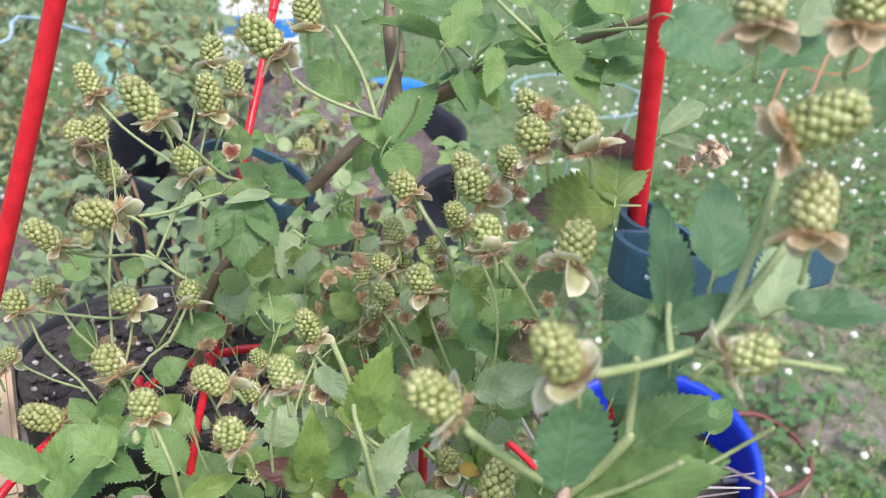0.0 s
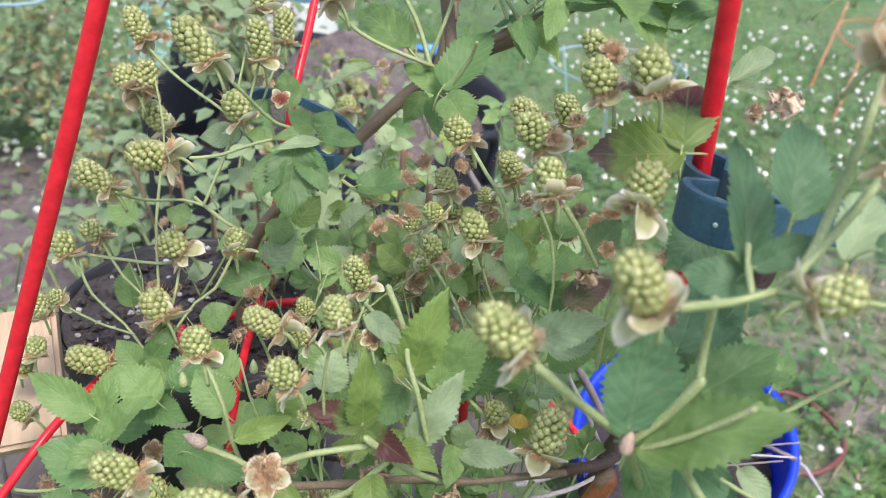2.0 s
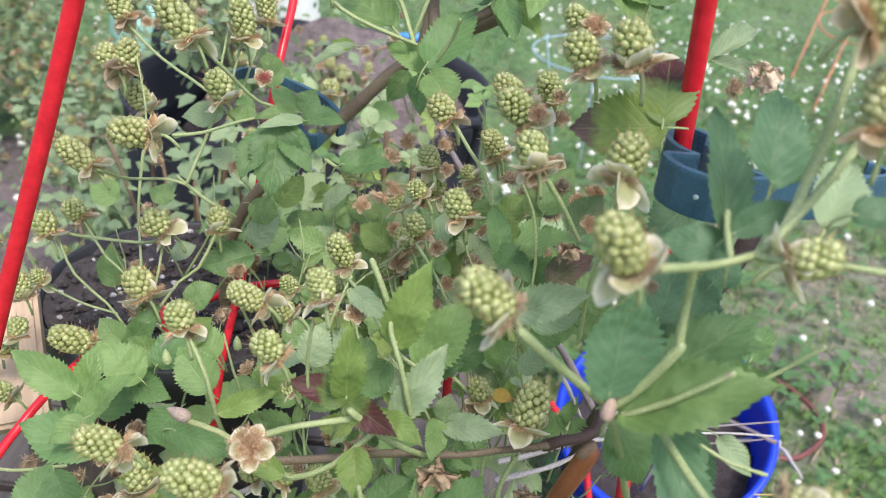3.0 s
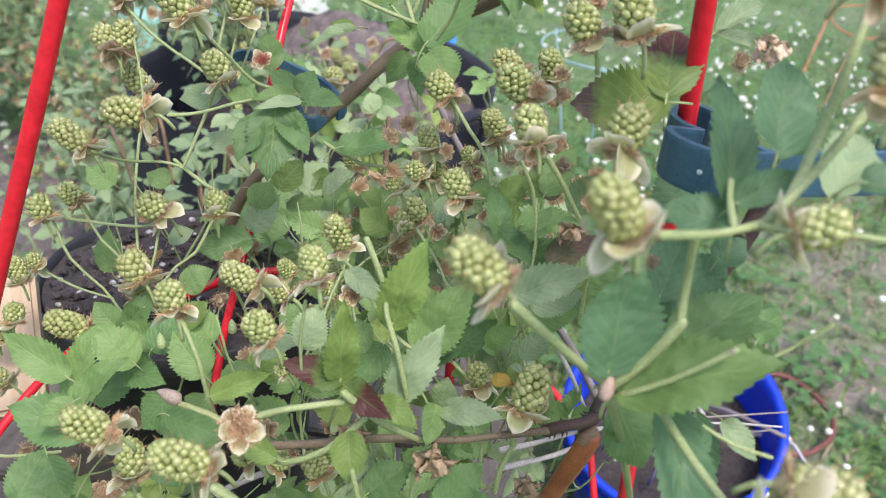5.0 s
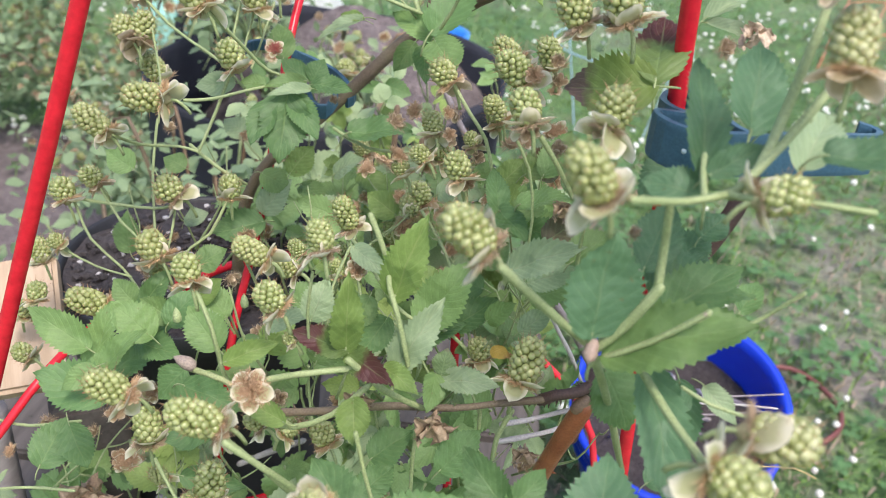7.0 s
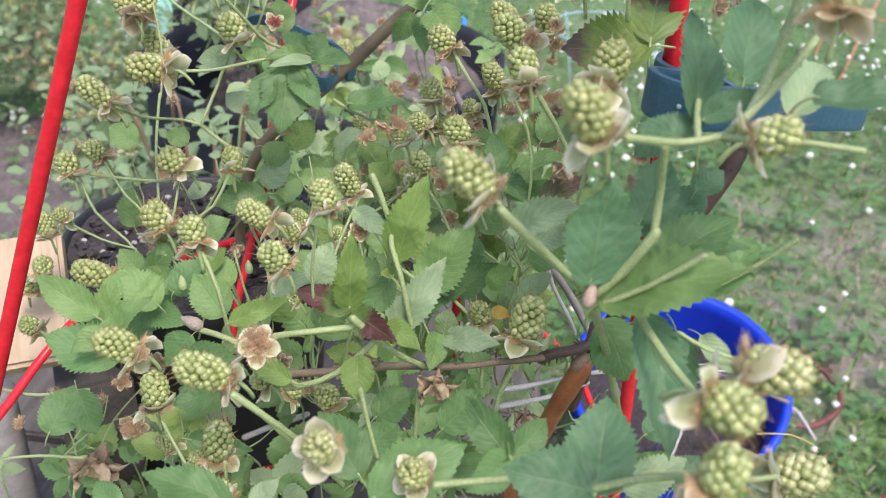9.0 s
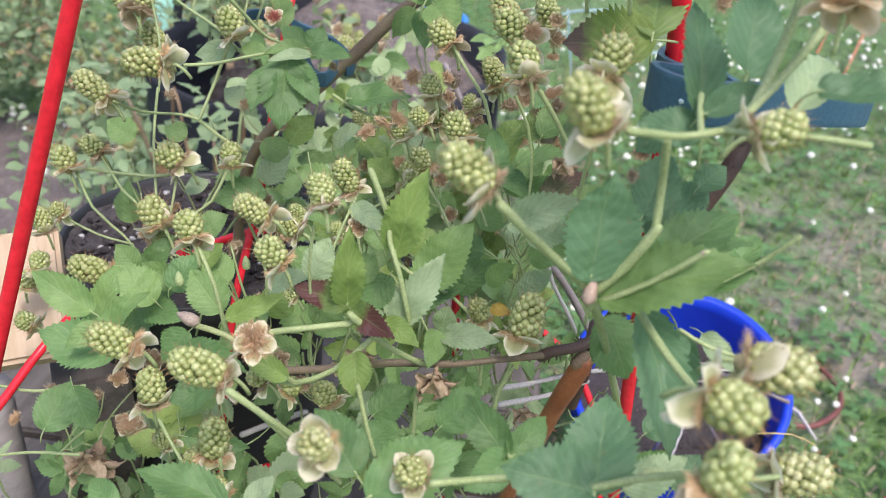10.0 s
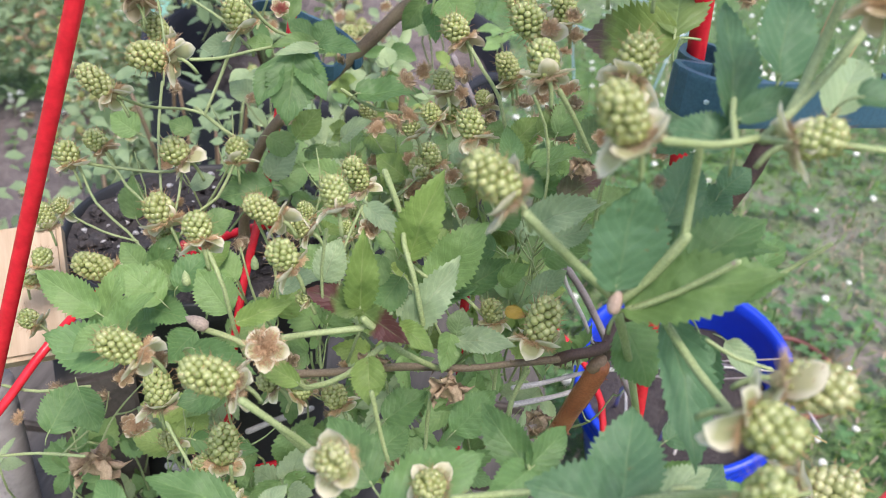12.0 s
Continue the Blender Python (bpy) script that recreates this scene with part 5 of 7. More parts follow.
leaf(bramble, (-0.1277, 0.4307, 0.7626), (-0.1533, 0.4155, 0.7587), (0.22, -0.57, 0.79), 0.0206, 'd')
leaf(bramble, (-0.2068, 0.4224, 0.736), (-0.2123, 0.4341, 0.7569), (-0.2, -0.88, 0.44), 0.0198, 'g')
leaf(bramble, (-0.2073, 0.4382, 0.7835), (-0.2241, 0.4421, 0.7918), (0.13, -0.78, 0.61), 0.0162, 'g')
leaf(bramble, (-0.148, 0.4504, 0.8386), (-0.1701, 0.4475, 0.8357), (0.02, -0.78, 0.63), 0.0137, 'w')
leaf(bramble, (-0.1654, 0.3341, 0.7393), (-0.1406, 0.3256, 0.742), (-0.26, -0.5, 0.82), 0.0166, 'd')
leaf(bramble, (-0.1736, 0.359, 0.7431), (-0.1601, 0.3707, 0.762), (0.13, -0.88, 0.46), 0.0135, 'd')
leaf(bramble, (-0.0503, 0.3011, 0.8307), (-0.0343, 0.2885, 0.8274), (-0.22, -0.5, 0.84), 0.0090, 'w')
leaf(bramble, (-0.0426, 0.2998, 0.8077), (-0.0461, 0.2837, 0.8001), (0.12, -0.44, 0.89), 0.0116, 'g')
leaf(bramble, (-0.0341, 0.296, 0.8002), (-0.0426, 0.2788, 0.7914), (0.17, -0.52, 0.84), 0.0139, 'd')
leaf(bramble, (-0.0498, 0.3044, 0.7963), (-0.0356, 0.2967, 0.7816), (0.02, -0.88, 0.48), 0.0121, 'g')
leaf(bramble, (-0.0066, 0.3465, 0.7649), (0.0134, 0.3555, 0.7784), (-0.18, -0.68, 0.71), 0.0164, 'd')
leaf(bramble, (-0.0214, 0.3328, 0.7627), (-0.0015, 0.3403, 0.7735), (-0.35, -0.34, 0.87), 0.0160, 'd')
leaf(bramble, (0.0528, 0.3346, 0.7983), (0.0439, 0.3525, 0.8102), (-0.04, -0.56, 0.82), 0.0155, 'g')
leaf(bramble, (0.0049, 0.3741, 0.7715), (-0.0156, 0.3749, 0.7749), (0.11, -0.58, 0.81), 0.0172, 'd')
leaf(bramble, (0.0211, 0.1979, 0.7986), (0.0043, 0.2148, 0.809), (-0.3, -0.7, 0.65), 0.0144, 'd')
leaf(bramble, (0.0223, 0.1974, 0.7977), (0.0349, 0.2138, 0.8044), (0.39, -0.59, 0.71), 0.0116, 'd')
leaf(bramble, (0.0231, 0.1977, 0.7981), (0.0091, 0.1834, 0.795), (0.38, -0.53, 0.75), 0.0135, 'd')
leaf(bramble, (-0.0213, 0.1794, 0.7912), (0.0069, 0.1914, 0.8085), (-0.06, -0.77, 0.63), 0.0218, 'd')
leaf(bramble, (-0.0295, 0.1972, 0.7827), (-0.0478, 0.2149, 0.7945), (0.02, -0.54, 0.84), 0.0188, 'd')
leaf(bramble, (-0.0818, 0.2084, 0.7477), (-0.1165, 0.2114, 0.7561), (0.18, -0.42, 0.89), 0.0160, 'd')
leaf(bramble, (-0.07, 0.2011, 0.754), (-0.0617, 0.208, 0.7647), (-0.15, -0.77, 0.61), 0.0092, 'w')
leaf(bramble, (-0.0337, 0.2383, 0.7543), (-0.0222, 0.253, 0.7582), (0.15, -0.37, 0.92), 0.0139, 'd')
leaf(bramble, (-0.0035, 0.2612, 0.7507), (0.0114, 0.2714, 0.7664), (0, -0.84, 0.54), 0.0169, 'd')
leaf(bramble, (-0.0328, 0.2608, 0.7527), (-0.0174, 0.2685, 0.7643), (-0.28, -0.57, 0.77), 0.0169, 'd')
leaf(bramble, (-0.1233, 0.2768, 0.7101), (-0.0936, 0.277, 0.7076), (0.06, -0.77, 0.64), 0.0134, 'd')
leaf(bramble, (-0.1618, 0.27, 0.6632), (-0.1787, 0.2835, 0.668), (-0.05, -0.39, 0.92), 0.0141, 'd')
leaf(bramble, (-0.1071, 0.2752, 0.7449), (-0.1264, 0.2694, 0.737), (-0.19, -0.52, 0.83), 0.0153, 'd')
leaf(bramble, (0.012, 0.2989, 0.7886), (0.0207, 0.2951, 0.7893), (-0.33, -0.64, 0.69), 0.0062, 'ye')
leaf(bramble, (-0.092, 0.3133, 0.7759), (-0.0706, 0.3098, 0.7878), (-0.49, -0.45, 0.75), 0.0131, 'w')
leaf(bramble, (-0.1065, 0.3254, 0.7583), (-0.0944, 0.3107, 0.7516), (-0.03, -0.44, 0.9), 0.0137, 'g')
leaf(bramble, (-0.1486, 0.3415, 0.7503), (-0.1666, 0.3453, 0.7587), (0.15, -0.74, 0.65), 0.0140, 'g')
leaf(bramble, (-0.1442, 0.353, 0.7498), (-0.1307, 0.3573, 0.7559), (-0.04, -0.77, 0.64), 0.0126, 'w')
leaf(bramble, (-0.0817, 0.3581, 0.7924), (-0.0629, 0.3474, 0.792), (-0.12, -0.24, 0.96), 0.0124, 'g')
leaf(bramble, (-0.0624, 0.4509, 0.7709), (-0.0746, 0.4596, 0.7873), (0.31, -0.72, 0.62), 0.0165, 'w')
leaf(bramble, (-0.0928, 0.4668, 0.7815), (-0.0758, 0.4645, 0.7958), (-0.61, -0.45, 0.65), 0.0167, 'w')
leaf(bramble, (-0.1141, 0.4702, 0.7695), (-0.0941, 0.4582, 0.7667), (-0.14, -0.45, 0.88), 0.0150, 'g')
leaf(bramble, (0, 0.3566, 0.8016), (0.0093, 0.3629, 0.8116), (-0.17, -0.75, 0.64), 0.0134, 'g')
leaf(bramble, (0.0276, 0.332, 0.7964), (0.046, 0.3281, 0.8078), (-0.43, -0.8, 0.42), 0.0141, 'g')
leaf(bramble, (0.0256, 0.3404, 0.771), (0.0402, 0.3473, 0.7815), (-0.09, -0.77, 0.63), 0.0118, 'w')
leaf(bramble, (0.0091, 0.3414, 0.7744), (0.0209, 0.3383, 0.788), (-0.46, -0.86, 0.2), 0.0106, 'g')
leaf(bramble, (-0.0411, 0.3275, 0.7954), (-0.0505, 0.3342, 0.808), (0.4, -0.65, 0.65), 0.0112, 'g')
leaf(bramble, (-0.1693, 0.4174, 0.7636), (-0.1574, 0.4218, 0.7701), (-0.23, -0.55, 0.8), 0.0127, 'w')
leaf(bramble, (-0.1765, 0.4417, 0.7864), (-0.1901, 0.4436, 0.791), (0.17, -0.64, 0.75), 0.0130, 'g')
leaf(bramble, (-0.1434, 0.4549, 0.806), (-0.1574, 0.4584, 0.8134), (0.22, -0.65, 0.72), 0.0149, 'w')
leaf(bramble, (-0.1337, 0.4535, 0.7826), (-0.1161, 0.4504, 0.7754), (0.19, -0.64, 0.75), 0.0165, 'g')
leaf(bramble, (-0.1534, 0.3246, 0.7517), (-0.1732, 0.3272, 0.768), (0.46, -0.6, 0.65), 0.0199, 'g')
leaf(bramble, (-0.1478, 0.3326, 0.7548), (-0.1357, 0.3424, 0.7705), (-0.15, -0.78, 0.6), 0.0170, 'd')
leaf(bramble, (-0.1191, 0.3214, 0.7527), (-0.1358, 0.3299, 0.7691), (0.21, -0.77, 0.61), 0.0198, 'g')
leaf(bramble, (-0.1703, 0.3441, 0.7569), (-0.1817, 0.3488, 0.7663), (0.15, -0.79, 0.59), 0.0129, 'g')
leaf(bramble, (-0.1387, 0.3473, 0.7594), (-0.1267, 0.3545, 0.7706), (-0.07, -0.81, 0.59), 0.0129, 'y')
leaf(bramble, (-0.1173, 0.4552, 0.7839), (-0.1061, 0.4647, 0.7992), (-0.14, -0.79, 0.59), 0.0185, 'y')
leaf(bramble, (-0.1309, 0.4422, 0.7627), (-0.1169, 0.4536, 0.7811), (-0.21, -0.75, 0.63), 0.0198, 'w')
leaf(bramble, (-0.1006, 0.4419, 0.7593), (-0.0829, 0.4521, 0.7751), (-0.19, -0.71, 0.67), 0.0198, 'w')
leaf(bramble, (-0.0746, 0.4596, 0.7873), (-0.0552, 0.4444, 0.779), (0.06, -0.41, 0.91), 0.0183, 'y')
leaf(bramble, (-0.1235, 0.3479, 0.7524), (-0.1399, 0.355, 0.7662), (0.49, -0.38, 0.78), 0.0174, 'g')
leaf(bramble, (-0.0978, 0.3296, 0.7484), (-0.0859, 0.3394, 0.7639), (0.15, -0.88, 0.44), 0.0179, 'y')
leaf(bramble, (-0.0704, 0.3216, 0.7518), (-0.0618, 0.3322, 0.7691), (0.08, -0.87, 0.49), 0.0180, 'g')
leaf(bramble, (-0.1249, 0.3337, 0.7481), (-0.141, 0.3407, 0.7616), (0.15, -0.79, 0.59), 0.0170, 'w')
leaf(bramble, (-0.0897, 0.3543, 0.7601), (-0.0796, 0.3613, 0.771), (-0.02, -0.83, 0.55), 0.0150, 'g')
leaf(bramble, (-0.0526, 0.3428, 0.7666), (-0.0654, 0.3486, 0.7777), (0.2, -0.76, 0.62), 0.0140, 'w')
leaf(bramble, (-0.1458, 0.3717, 0.7655), (-0.132, 0.3777, 0.7743), (-0.04, -0.8, 0.6), 0.0149, 'g')
leaf(bramble, (-0.0873, 0.3949, 0.7598), (-0.0733, 0.4027, 0.7717), (0.01, -0.84, 0.54), 0.0168, 'y')
leaf(bramble, (-0.0485, 0.4221, 0.7826), (-0.0658, 0.4268, 0.7922), (0.14, -0.77, 0.62), 0.0172, 'y')
leaf(bramble, (-0.0207, 0.3519, 0.7788), (-0.031, 0.3594, 0.7926), (0.28, -0.74, 0.61), 0.0168, 'y')
leaf(bramble, (0.0127, 0.334, 0.8294), (0.0278, 0.3423, 0.842), (-0.14, -0.74, 0.66), 0.0178, 'g')
leaf(bramble, (0.0294, 0.3157, 0.8364), (0.046, 0.3234, 0.8477), (-0.32, -0.5, 0.81), 0.0169, 'pb')
leaf(bramble, (0.0353, 0.3276, 0.8556), (0.0476, 0.3361, 0.8686), (-0.11, -0.78, 0.61), 0.0145, 'p2')
leaf(bramble, (0.0065, 0.3615, 0.837), (0.0187, 0.3696, 0.8494), (0.02, -0.84, 0.54), 0.0134, 'y')
leaf(bramble, (0.0397, 0.2952, 0.8401), (0.0542, 0.3028, 0.8514), (-0.12, -0.74, 0.66), 0.0165, 'g')
leaf(bramble, (0.0244, 0.3062, 0.821), (0.044, 0.3109, 0.8271), (-0.08, -0.64, 0.76), 0.0145, 'w')
leaf(bramble, (0.0141, 0.3479, 0.8331), (0.0058, 0.3552, 0.846), (0.22, -0.78, 0.58), 0.0115, 'y')
leaf(bramble, (0.0028, 0.342, 0.8049), (0.0148, 0.3488, 0.815), (-0.11, -0.76, 0.64), 0.0150, 'g')
leaf(bramble, (0.0265, 0.3573, 0.8476), (0.0371, 0.3691, 0.8663), (-0.2, -0.78, 0.6), 0.0146, 'g')
berry(bramble, (-0.211, 0.4643, 0.8519), (-0.65, 0.43, 0.63), 0.0180, 0.0140)
berry(bramble, (-0.2065, 0.465, 0.8513), (-0.02, 0.51, 0.86), 0.0192, 0.0146)
berry(bramble, (-0.1994, 0.4775, 0.8244), (-0.66, 0.08, 0.75), 0.0226, 0.0139)
berry(bramble, (-0.1407, 0.4366, 0.8522), (-0.53, 0.25, 0.81), 0.0183, 0.0149)
berry(bramble, (-0.1567, 0.3748, 0.856), (-1, 0.03, -0.02), 0.0236, 0.0149)
berry(bramble, (-0.194, 0.3871, 0.828), (-0.82, 0.17, 0.55), 0.0232, 0.0129)
berry(bramble, (-0.1473, 0.408, 0.8921), (-0.67, 0.23, 0.71), 0.0275, 0.0153)
berry(bramble, (-0.217, 0.4989, 0.8694), (-0.55, 0.43, 0.72), 0.0239, 0.0140)
berry(bramble, (-0.1383, 0.4677, 0.8763), (-0.24, 0.23, 0.94), 0.0239, 0.0142)
berry(bramble, (-0.1449, 0.4894, 0.8966), (-0.03, 0.55, 0.83), 0.0186, 0.0134)
berry(bramble, (-0.1378, 0.5127, 0.8729), (-0.15, 0.42, 0.9), 0.0224, 0.0125)
berry(bramble, (-0.0876, 0.4063, 0.9299), (-0.72, 0.19, 0.67), 0.0246, 0.0162)
berry(bramble, (-0.0767, 0.4217, 0.9393), (-0.16, 0.38, 0.91), 0.0177, 0.0134)
berry(bramble, (0.0135, 0.34, 0.8966), (-0.77, 0.12, 0.62), 0.0177, 0.0136)
berry(bramble, (0.0153, 0.2921, 0.8972), (-0.37, 0.22, 0.9), 0.0150, 0.0116)
berry(bramble, (0.0255, 0.3856, 0.8888), (-0.37, 0.1, 0.92), 0.0159, 0.0114)
berry(bramble, (0.0392, 0.2589, 0.9115), (0.21, 0.49, 0.85), 0.0176, 0.0131)
berry(bramble, (0.03, 0.3114, 0.9303), (-0.55, 0.2, 0.81), 0.0146, 0.0124)
berry(bramble, (0.0454, 0.3016, 0.9354), (-0.4, 0.23, 0.89), 0.0174, 0.0138)
berry(bramble, (0.0305, 0.3275, 0.9362), (-0.67, 0.32, 0.67), 0.0150, 0.0097)
berry(bramble, (0.0091, 0.3514, 0.9012), (-0.79, 0.38, 0.48), 0.0150, 0.0104)
berry(bramble, (0.004, 0.3889, 0.8586), (-0.5, 0.04, 0.86), 0.0149, 0.0107)
berry(bramble, (-0.0264, 0.3822, 0.8501), (-0.35, 0.44, 0.83), 0.0132, 0.0101)
berry(bramble, (-0.0291, 0.3763, 0.8384), (-0.74, 0.28, 0.61), 0.0106, 0.0096)
berry(bramble, (-0.023, 0.3879, 0.8348), (-0.26, 0.16, 0.95), 0.0100, 0.0098)
berry(bramble, (-0.0098, 0.3448, 0.8461), (-0.42, 0.28, 0.86), 0.0145, 0.0123)
berry(bramble, (-0.02, 0.369, 0.8814), (-0.65, 0.25, 0.71), 0.0140, 0.0119)
berry(bramble, (-0.0319, 0.4209, 0.7921), (-0.52, 0.15, 0.84), 0.0149, 0.0122)
berry(bramble, (-0.0357, 0.4144, 0.7861), (-0.57, 0.49, 0.66), 0.0153, 0.0122)
berry(bramble, (-0.0474, 0.4274, 0.7605), (-0.33, 0.24, 0.91), 0.0182, 0.0109)
berry(bramble, (-0.0408, 0.3901, 0.823), (-0.55, 0.34, 0.76), 0.0100, 0.0092)
berry(bramble, (-0.0073, 0.3908, 0.8423), (-0.44, 0.51, 0.74), 0.0093, 0.0082)
berry(bramble, (-0.091, 0.4483, 0.7586), (-0.71, 0.13, 0.7), 0.0179, 0.0117)
berry(bramble, (-0.061, 0.3548, 0.8085), (-0.42, 0.1, 0.9), 0.0183, 0.0113)
berry(bramble, (-0.0541, 0.2586, 0.8522), (-0.32, 0.49, 0.81), 0.0134, 0.0103)
berry(bramble, (-0.0836, 0.289, 0.8265), (-0.89, -0, 0.46), 0.0170, 0.0107)
berry(bramble, (-0.0744, 0.3029, 0.8136), (-0.93, 0.13, 0.35), 0.0129, 0.0094)
berry(bramble, (-0.0713, 0.2596, 0.8238), (-0.63, 0.12, 0.77), 0.0136, 0.0116)
berry(bramble, (-0.0644, 0.3454, 0.7862), (-0.4, 0.22, 0.89), 0.0104, 0.0072)
berry(bramble, (-0.089, 0.3727, 0.7787), (-0.74, 0.33, 0.59), 0.0114, 0.0086)
berry(bramble, (-0.0666, 0.3678, 0.7855), (-0.48, 0.14, 0.87), 0.0071, 0.0067)
berry(bramble, (-0.1619, 0.3951, 0.7925), (-0.83, 0.04, 0.55), 0.0159, 0.0148)
berry(bramble, (-0.1421, 0.419, 0.7814), (-0.1, 0.29, 0.95), 0.0153, 0.0125)
berry(bramble, (-0.2174, 0.416, 0.7822), (-0.7, 0.04, 0.72), 0.0138, 0.0118)
berry(bramble, (-0.232, 0.4059, 0.775), (-0.48, 0.34, 0.81), 0.0148, 0.0139)
berry(bramble, (-0.2337, 0.3964, 0.7514), (-0.8, 0, 0.6), 0.0092, 0.0093)
berry(bramble, (-0.253, 0.408, 0.7305), (-0.32, 0.16, 0.93), 0.0169, 0.0117)
berry(bramble, (-0.2584, 0.4016, 0.7062), (-0.12, 0.56, 0.82), 0.0126, 0.0119)
berry(bramble, (-0.271, 0.4058, 0.6903), (0.21, 0.22, 0.95), 0.0112, 0.0115)
berry(bramble, (-0.2478, 0.3702, 0.689), (-0.89, 0.12, 0.44), 0.0129, 0.0114)
berry(bramble, (-0.1646, 0.3684, 0.7687), (-0.59, 0.28, 0.76), 0.0174, 0.0162)
berry(bramble, (-0.1089, 0.2682, 0.825), (-0.41, 0.49, 0.77), 0.0131, 0.0116)
berry(bramble, (-0.1996, 0.3736, 0.729), (-0.94, -0.13, 0.32), 0.0245, 0.0149)
berry(bramble, (-0.1702, 0.3748, 0.7499), (0.17, 0.49, 0.86), 0.0106, 0.0108)
berry(bramble, (-0.12, 0.2294, 0.7986), (-0.86, -0.17, 0.48), 0.0183, 0.0124)
berry(bramble, (-0.1413, 0.2845, 0.7207), (-0.1, 0.2, 0.98), 0.0196, 0.0138)
berry(bramble, (-0.0779, 0.209, 0.8083), (-0.85, -0.25, 0.47), 0.0217, 0.0128)
berry(bramble, (0.0245, 0.2795, 0.7876), (0.27, 0.49, 0.83), 0.0213, 0.0146)
berry(bramble, (0.0084, 0.3282, 0.7597), (-0.28, 0.33, 0.9), 0.0125, 0.0106)
berry(bramble, (-0.0579, 0.293, 0.7265), (-0.57, 0.32, 0.76), 0.0132, 0.0118)
berry(bramble, (-0.0776, 0.2562, 0.7672), (-0.82, 0.08, 0.56), 0.0094, 0.0099)
berry(bramble, (-0.0752, 0.2766, 0.7446), (0.6, 0.46, 0.65), 0.0087, 0.0092)
berry(bramble, (-0.0661, 0.2628, 0.8062), (-0.82, 0.29, 0.5), 0.0058, 0.0056)
berry(bramble, (-0.0338, 0.16, 0.8293), (-0.12, -0.69, 0.71), 0.0118, 0.0108)
berry(bramble, (-0.0075, 0.1806, 0.8018), (-0.23, -0.57, 0.79), 0.0114, 0.0103)
berry(bramble, (-0.095, 0.2358, 0.7415), (-0.02, 0.28, 0.96), 0.0180, 0.0130)
berry(bramble, (-0.1007, 0.2356, 0.734), (-0.5, 0.18, 0.85), 0.0102, 0.0094)
berry(bramble, (-0.0843, 0.2162, 0.74), (-0.59, 0.24, 0.77), 0.0105, 0.0093)
berry(bramble, (-0.1506, 0.3181, 0.6607), (-0.72, -0.02, 0.69), 0.0119, 0.0092)
berry(bramble, (-0.0855, 0.5362, 0.7619), (-0.48, 0.48, 0.74), 0.0156, 0.0114)
berry(bramble, (-0.1405, 0.7532, 0.7396), (-0.36, 0.35, 0.86), 0.0164, 0.0173)
berry(bramble, (-0.0022, 0.4031, 0.8236), (-0.48, 0.53, 0.7), 0.0093, 0.0080)
berry(bramble, (0.0034, 0.3984, 0.8508), (-0.4, 0.18, 0.9), 0.0105, 0.0093)
old_flower(bramble, (-0.1271, 0.4608, 0.8569), (0.19, -0.61, 0.77), 0.0143, 'pink')
old_flower(bramble, (-0.0725, 0.2247, 0.8129), (0.19, -0.73, 0.66), 0.0155, 'tan')
old_flower(bramble, (-0.1384, 0.3484, 0.7413), (0.01, -0.18, 0.98), 0.0132, 'white')
old_flower(bramble, (-0.1036, 0.4364, 0.83), (0.02, -0.95, 0.32), 0.0092, 'dry')
old_flower(bramble, (-0.0888, 0.4423, 0.8386), (0.11, -0.79, 0.61), 0.0073, 'dry')
old_flower(bramble, (-0.1411, 0.4453, 0.809), (0.18, -0.81, 0.56), 0.0095, 'dry')
old_flower(bramble, (-0.1234, 0.4596, 0.7921), (0.05, -0.7, 0.71), 0.0099, 'dry')
old_flower(bramble, (0.0865, 0.3278, 0.923), (0.26, -0.89, 0.38), 0.0105, 'dry')
old_flower(bramble, (0.0259, 0.3676, 0.8981), (0.22, -0.8, 0.57), 0.0097, 'dry')
old_flower(bramble, (0.0267, 0.3535, 0.8936), (-0.03, -0.68, 0.73), 0.0108, 'dry')
old_flower(bramble, (0.0123, 0.3034, 0.8885), (0.18, -0.43, 0.89), 0.0105, 'dry')
old_flower(bramble, (-0.0829, 0.2969, 0.7467), (0.31, -0.42, 0.86), 0.0127, 'dry')
old_flower(bramble, (-0.0714, 0.2923, 0.7376), (0.46, -0.64, 0.61), 0.0112, 'dry')
old_flower(bramble, (-0.1695, 0.4073, 0.8263), (0.18, -0.48, 0.86), 0.0094, 'dry')
old_flower(bramble, (0.0052, 0.3249, 0.7562), (0.06, -0.54, 0.84), 0.0132, 'dry')
old_flower(bramble, (-0.0446, 0.263, 0.7643), (0.43, -0.6, 0.68), 0.0069, 'dry')
old_flower(bramble, (-0.1844, 0.2956, 0.7473), (0.1, -0.68, 0.73), 0.0080, 'dry')
old_flower(bramble, (0.0701, 0.3423, 0.8499), (0.03, -0.44, 0.9), 0.0111, 'dry')
old_flower(bramble, (0.0409, 0.3082, 0.9339), (-0.06, -0.67, 0.74), 0.0118, 'dry')
old_flower(bramble, (0.0307, 0.3216, 0.9423), (0.12, -0.58, 0.8), 0.0129, 'fuzz')
old_flower(bramble, (0.0293, 0.3093, 0.9285), (0.6, -0.77, 0.21), 0.0093, 'fuzz')
old_flower(bramble, (0.0448, 0.2999, 0.9368), (-0.06, -0.5, 0.87), 0.0116, 'dry')
old_flower(bramble, (0.0157, 0.3359, 0.9016), (0.28, -0.8, 0.53), 0.0104, 'fuzz')
old_flower(bramble, (0.015, 0.2941, 0.8943), (0.24, -0.66, 0.72), 0.0117, 'fuzz')
old_flower(bramble, (0.0381, 0.2625, 0.9115), (-0.02, -0.46, 0.89), 0.0125, 'fuzz')
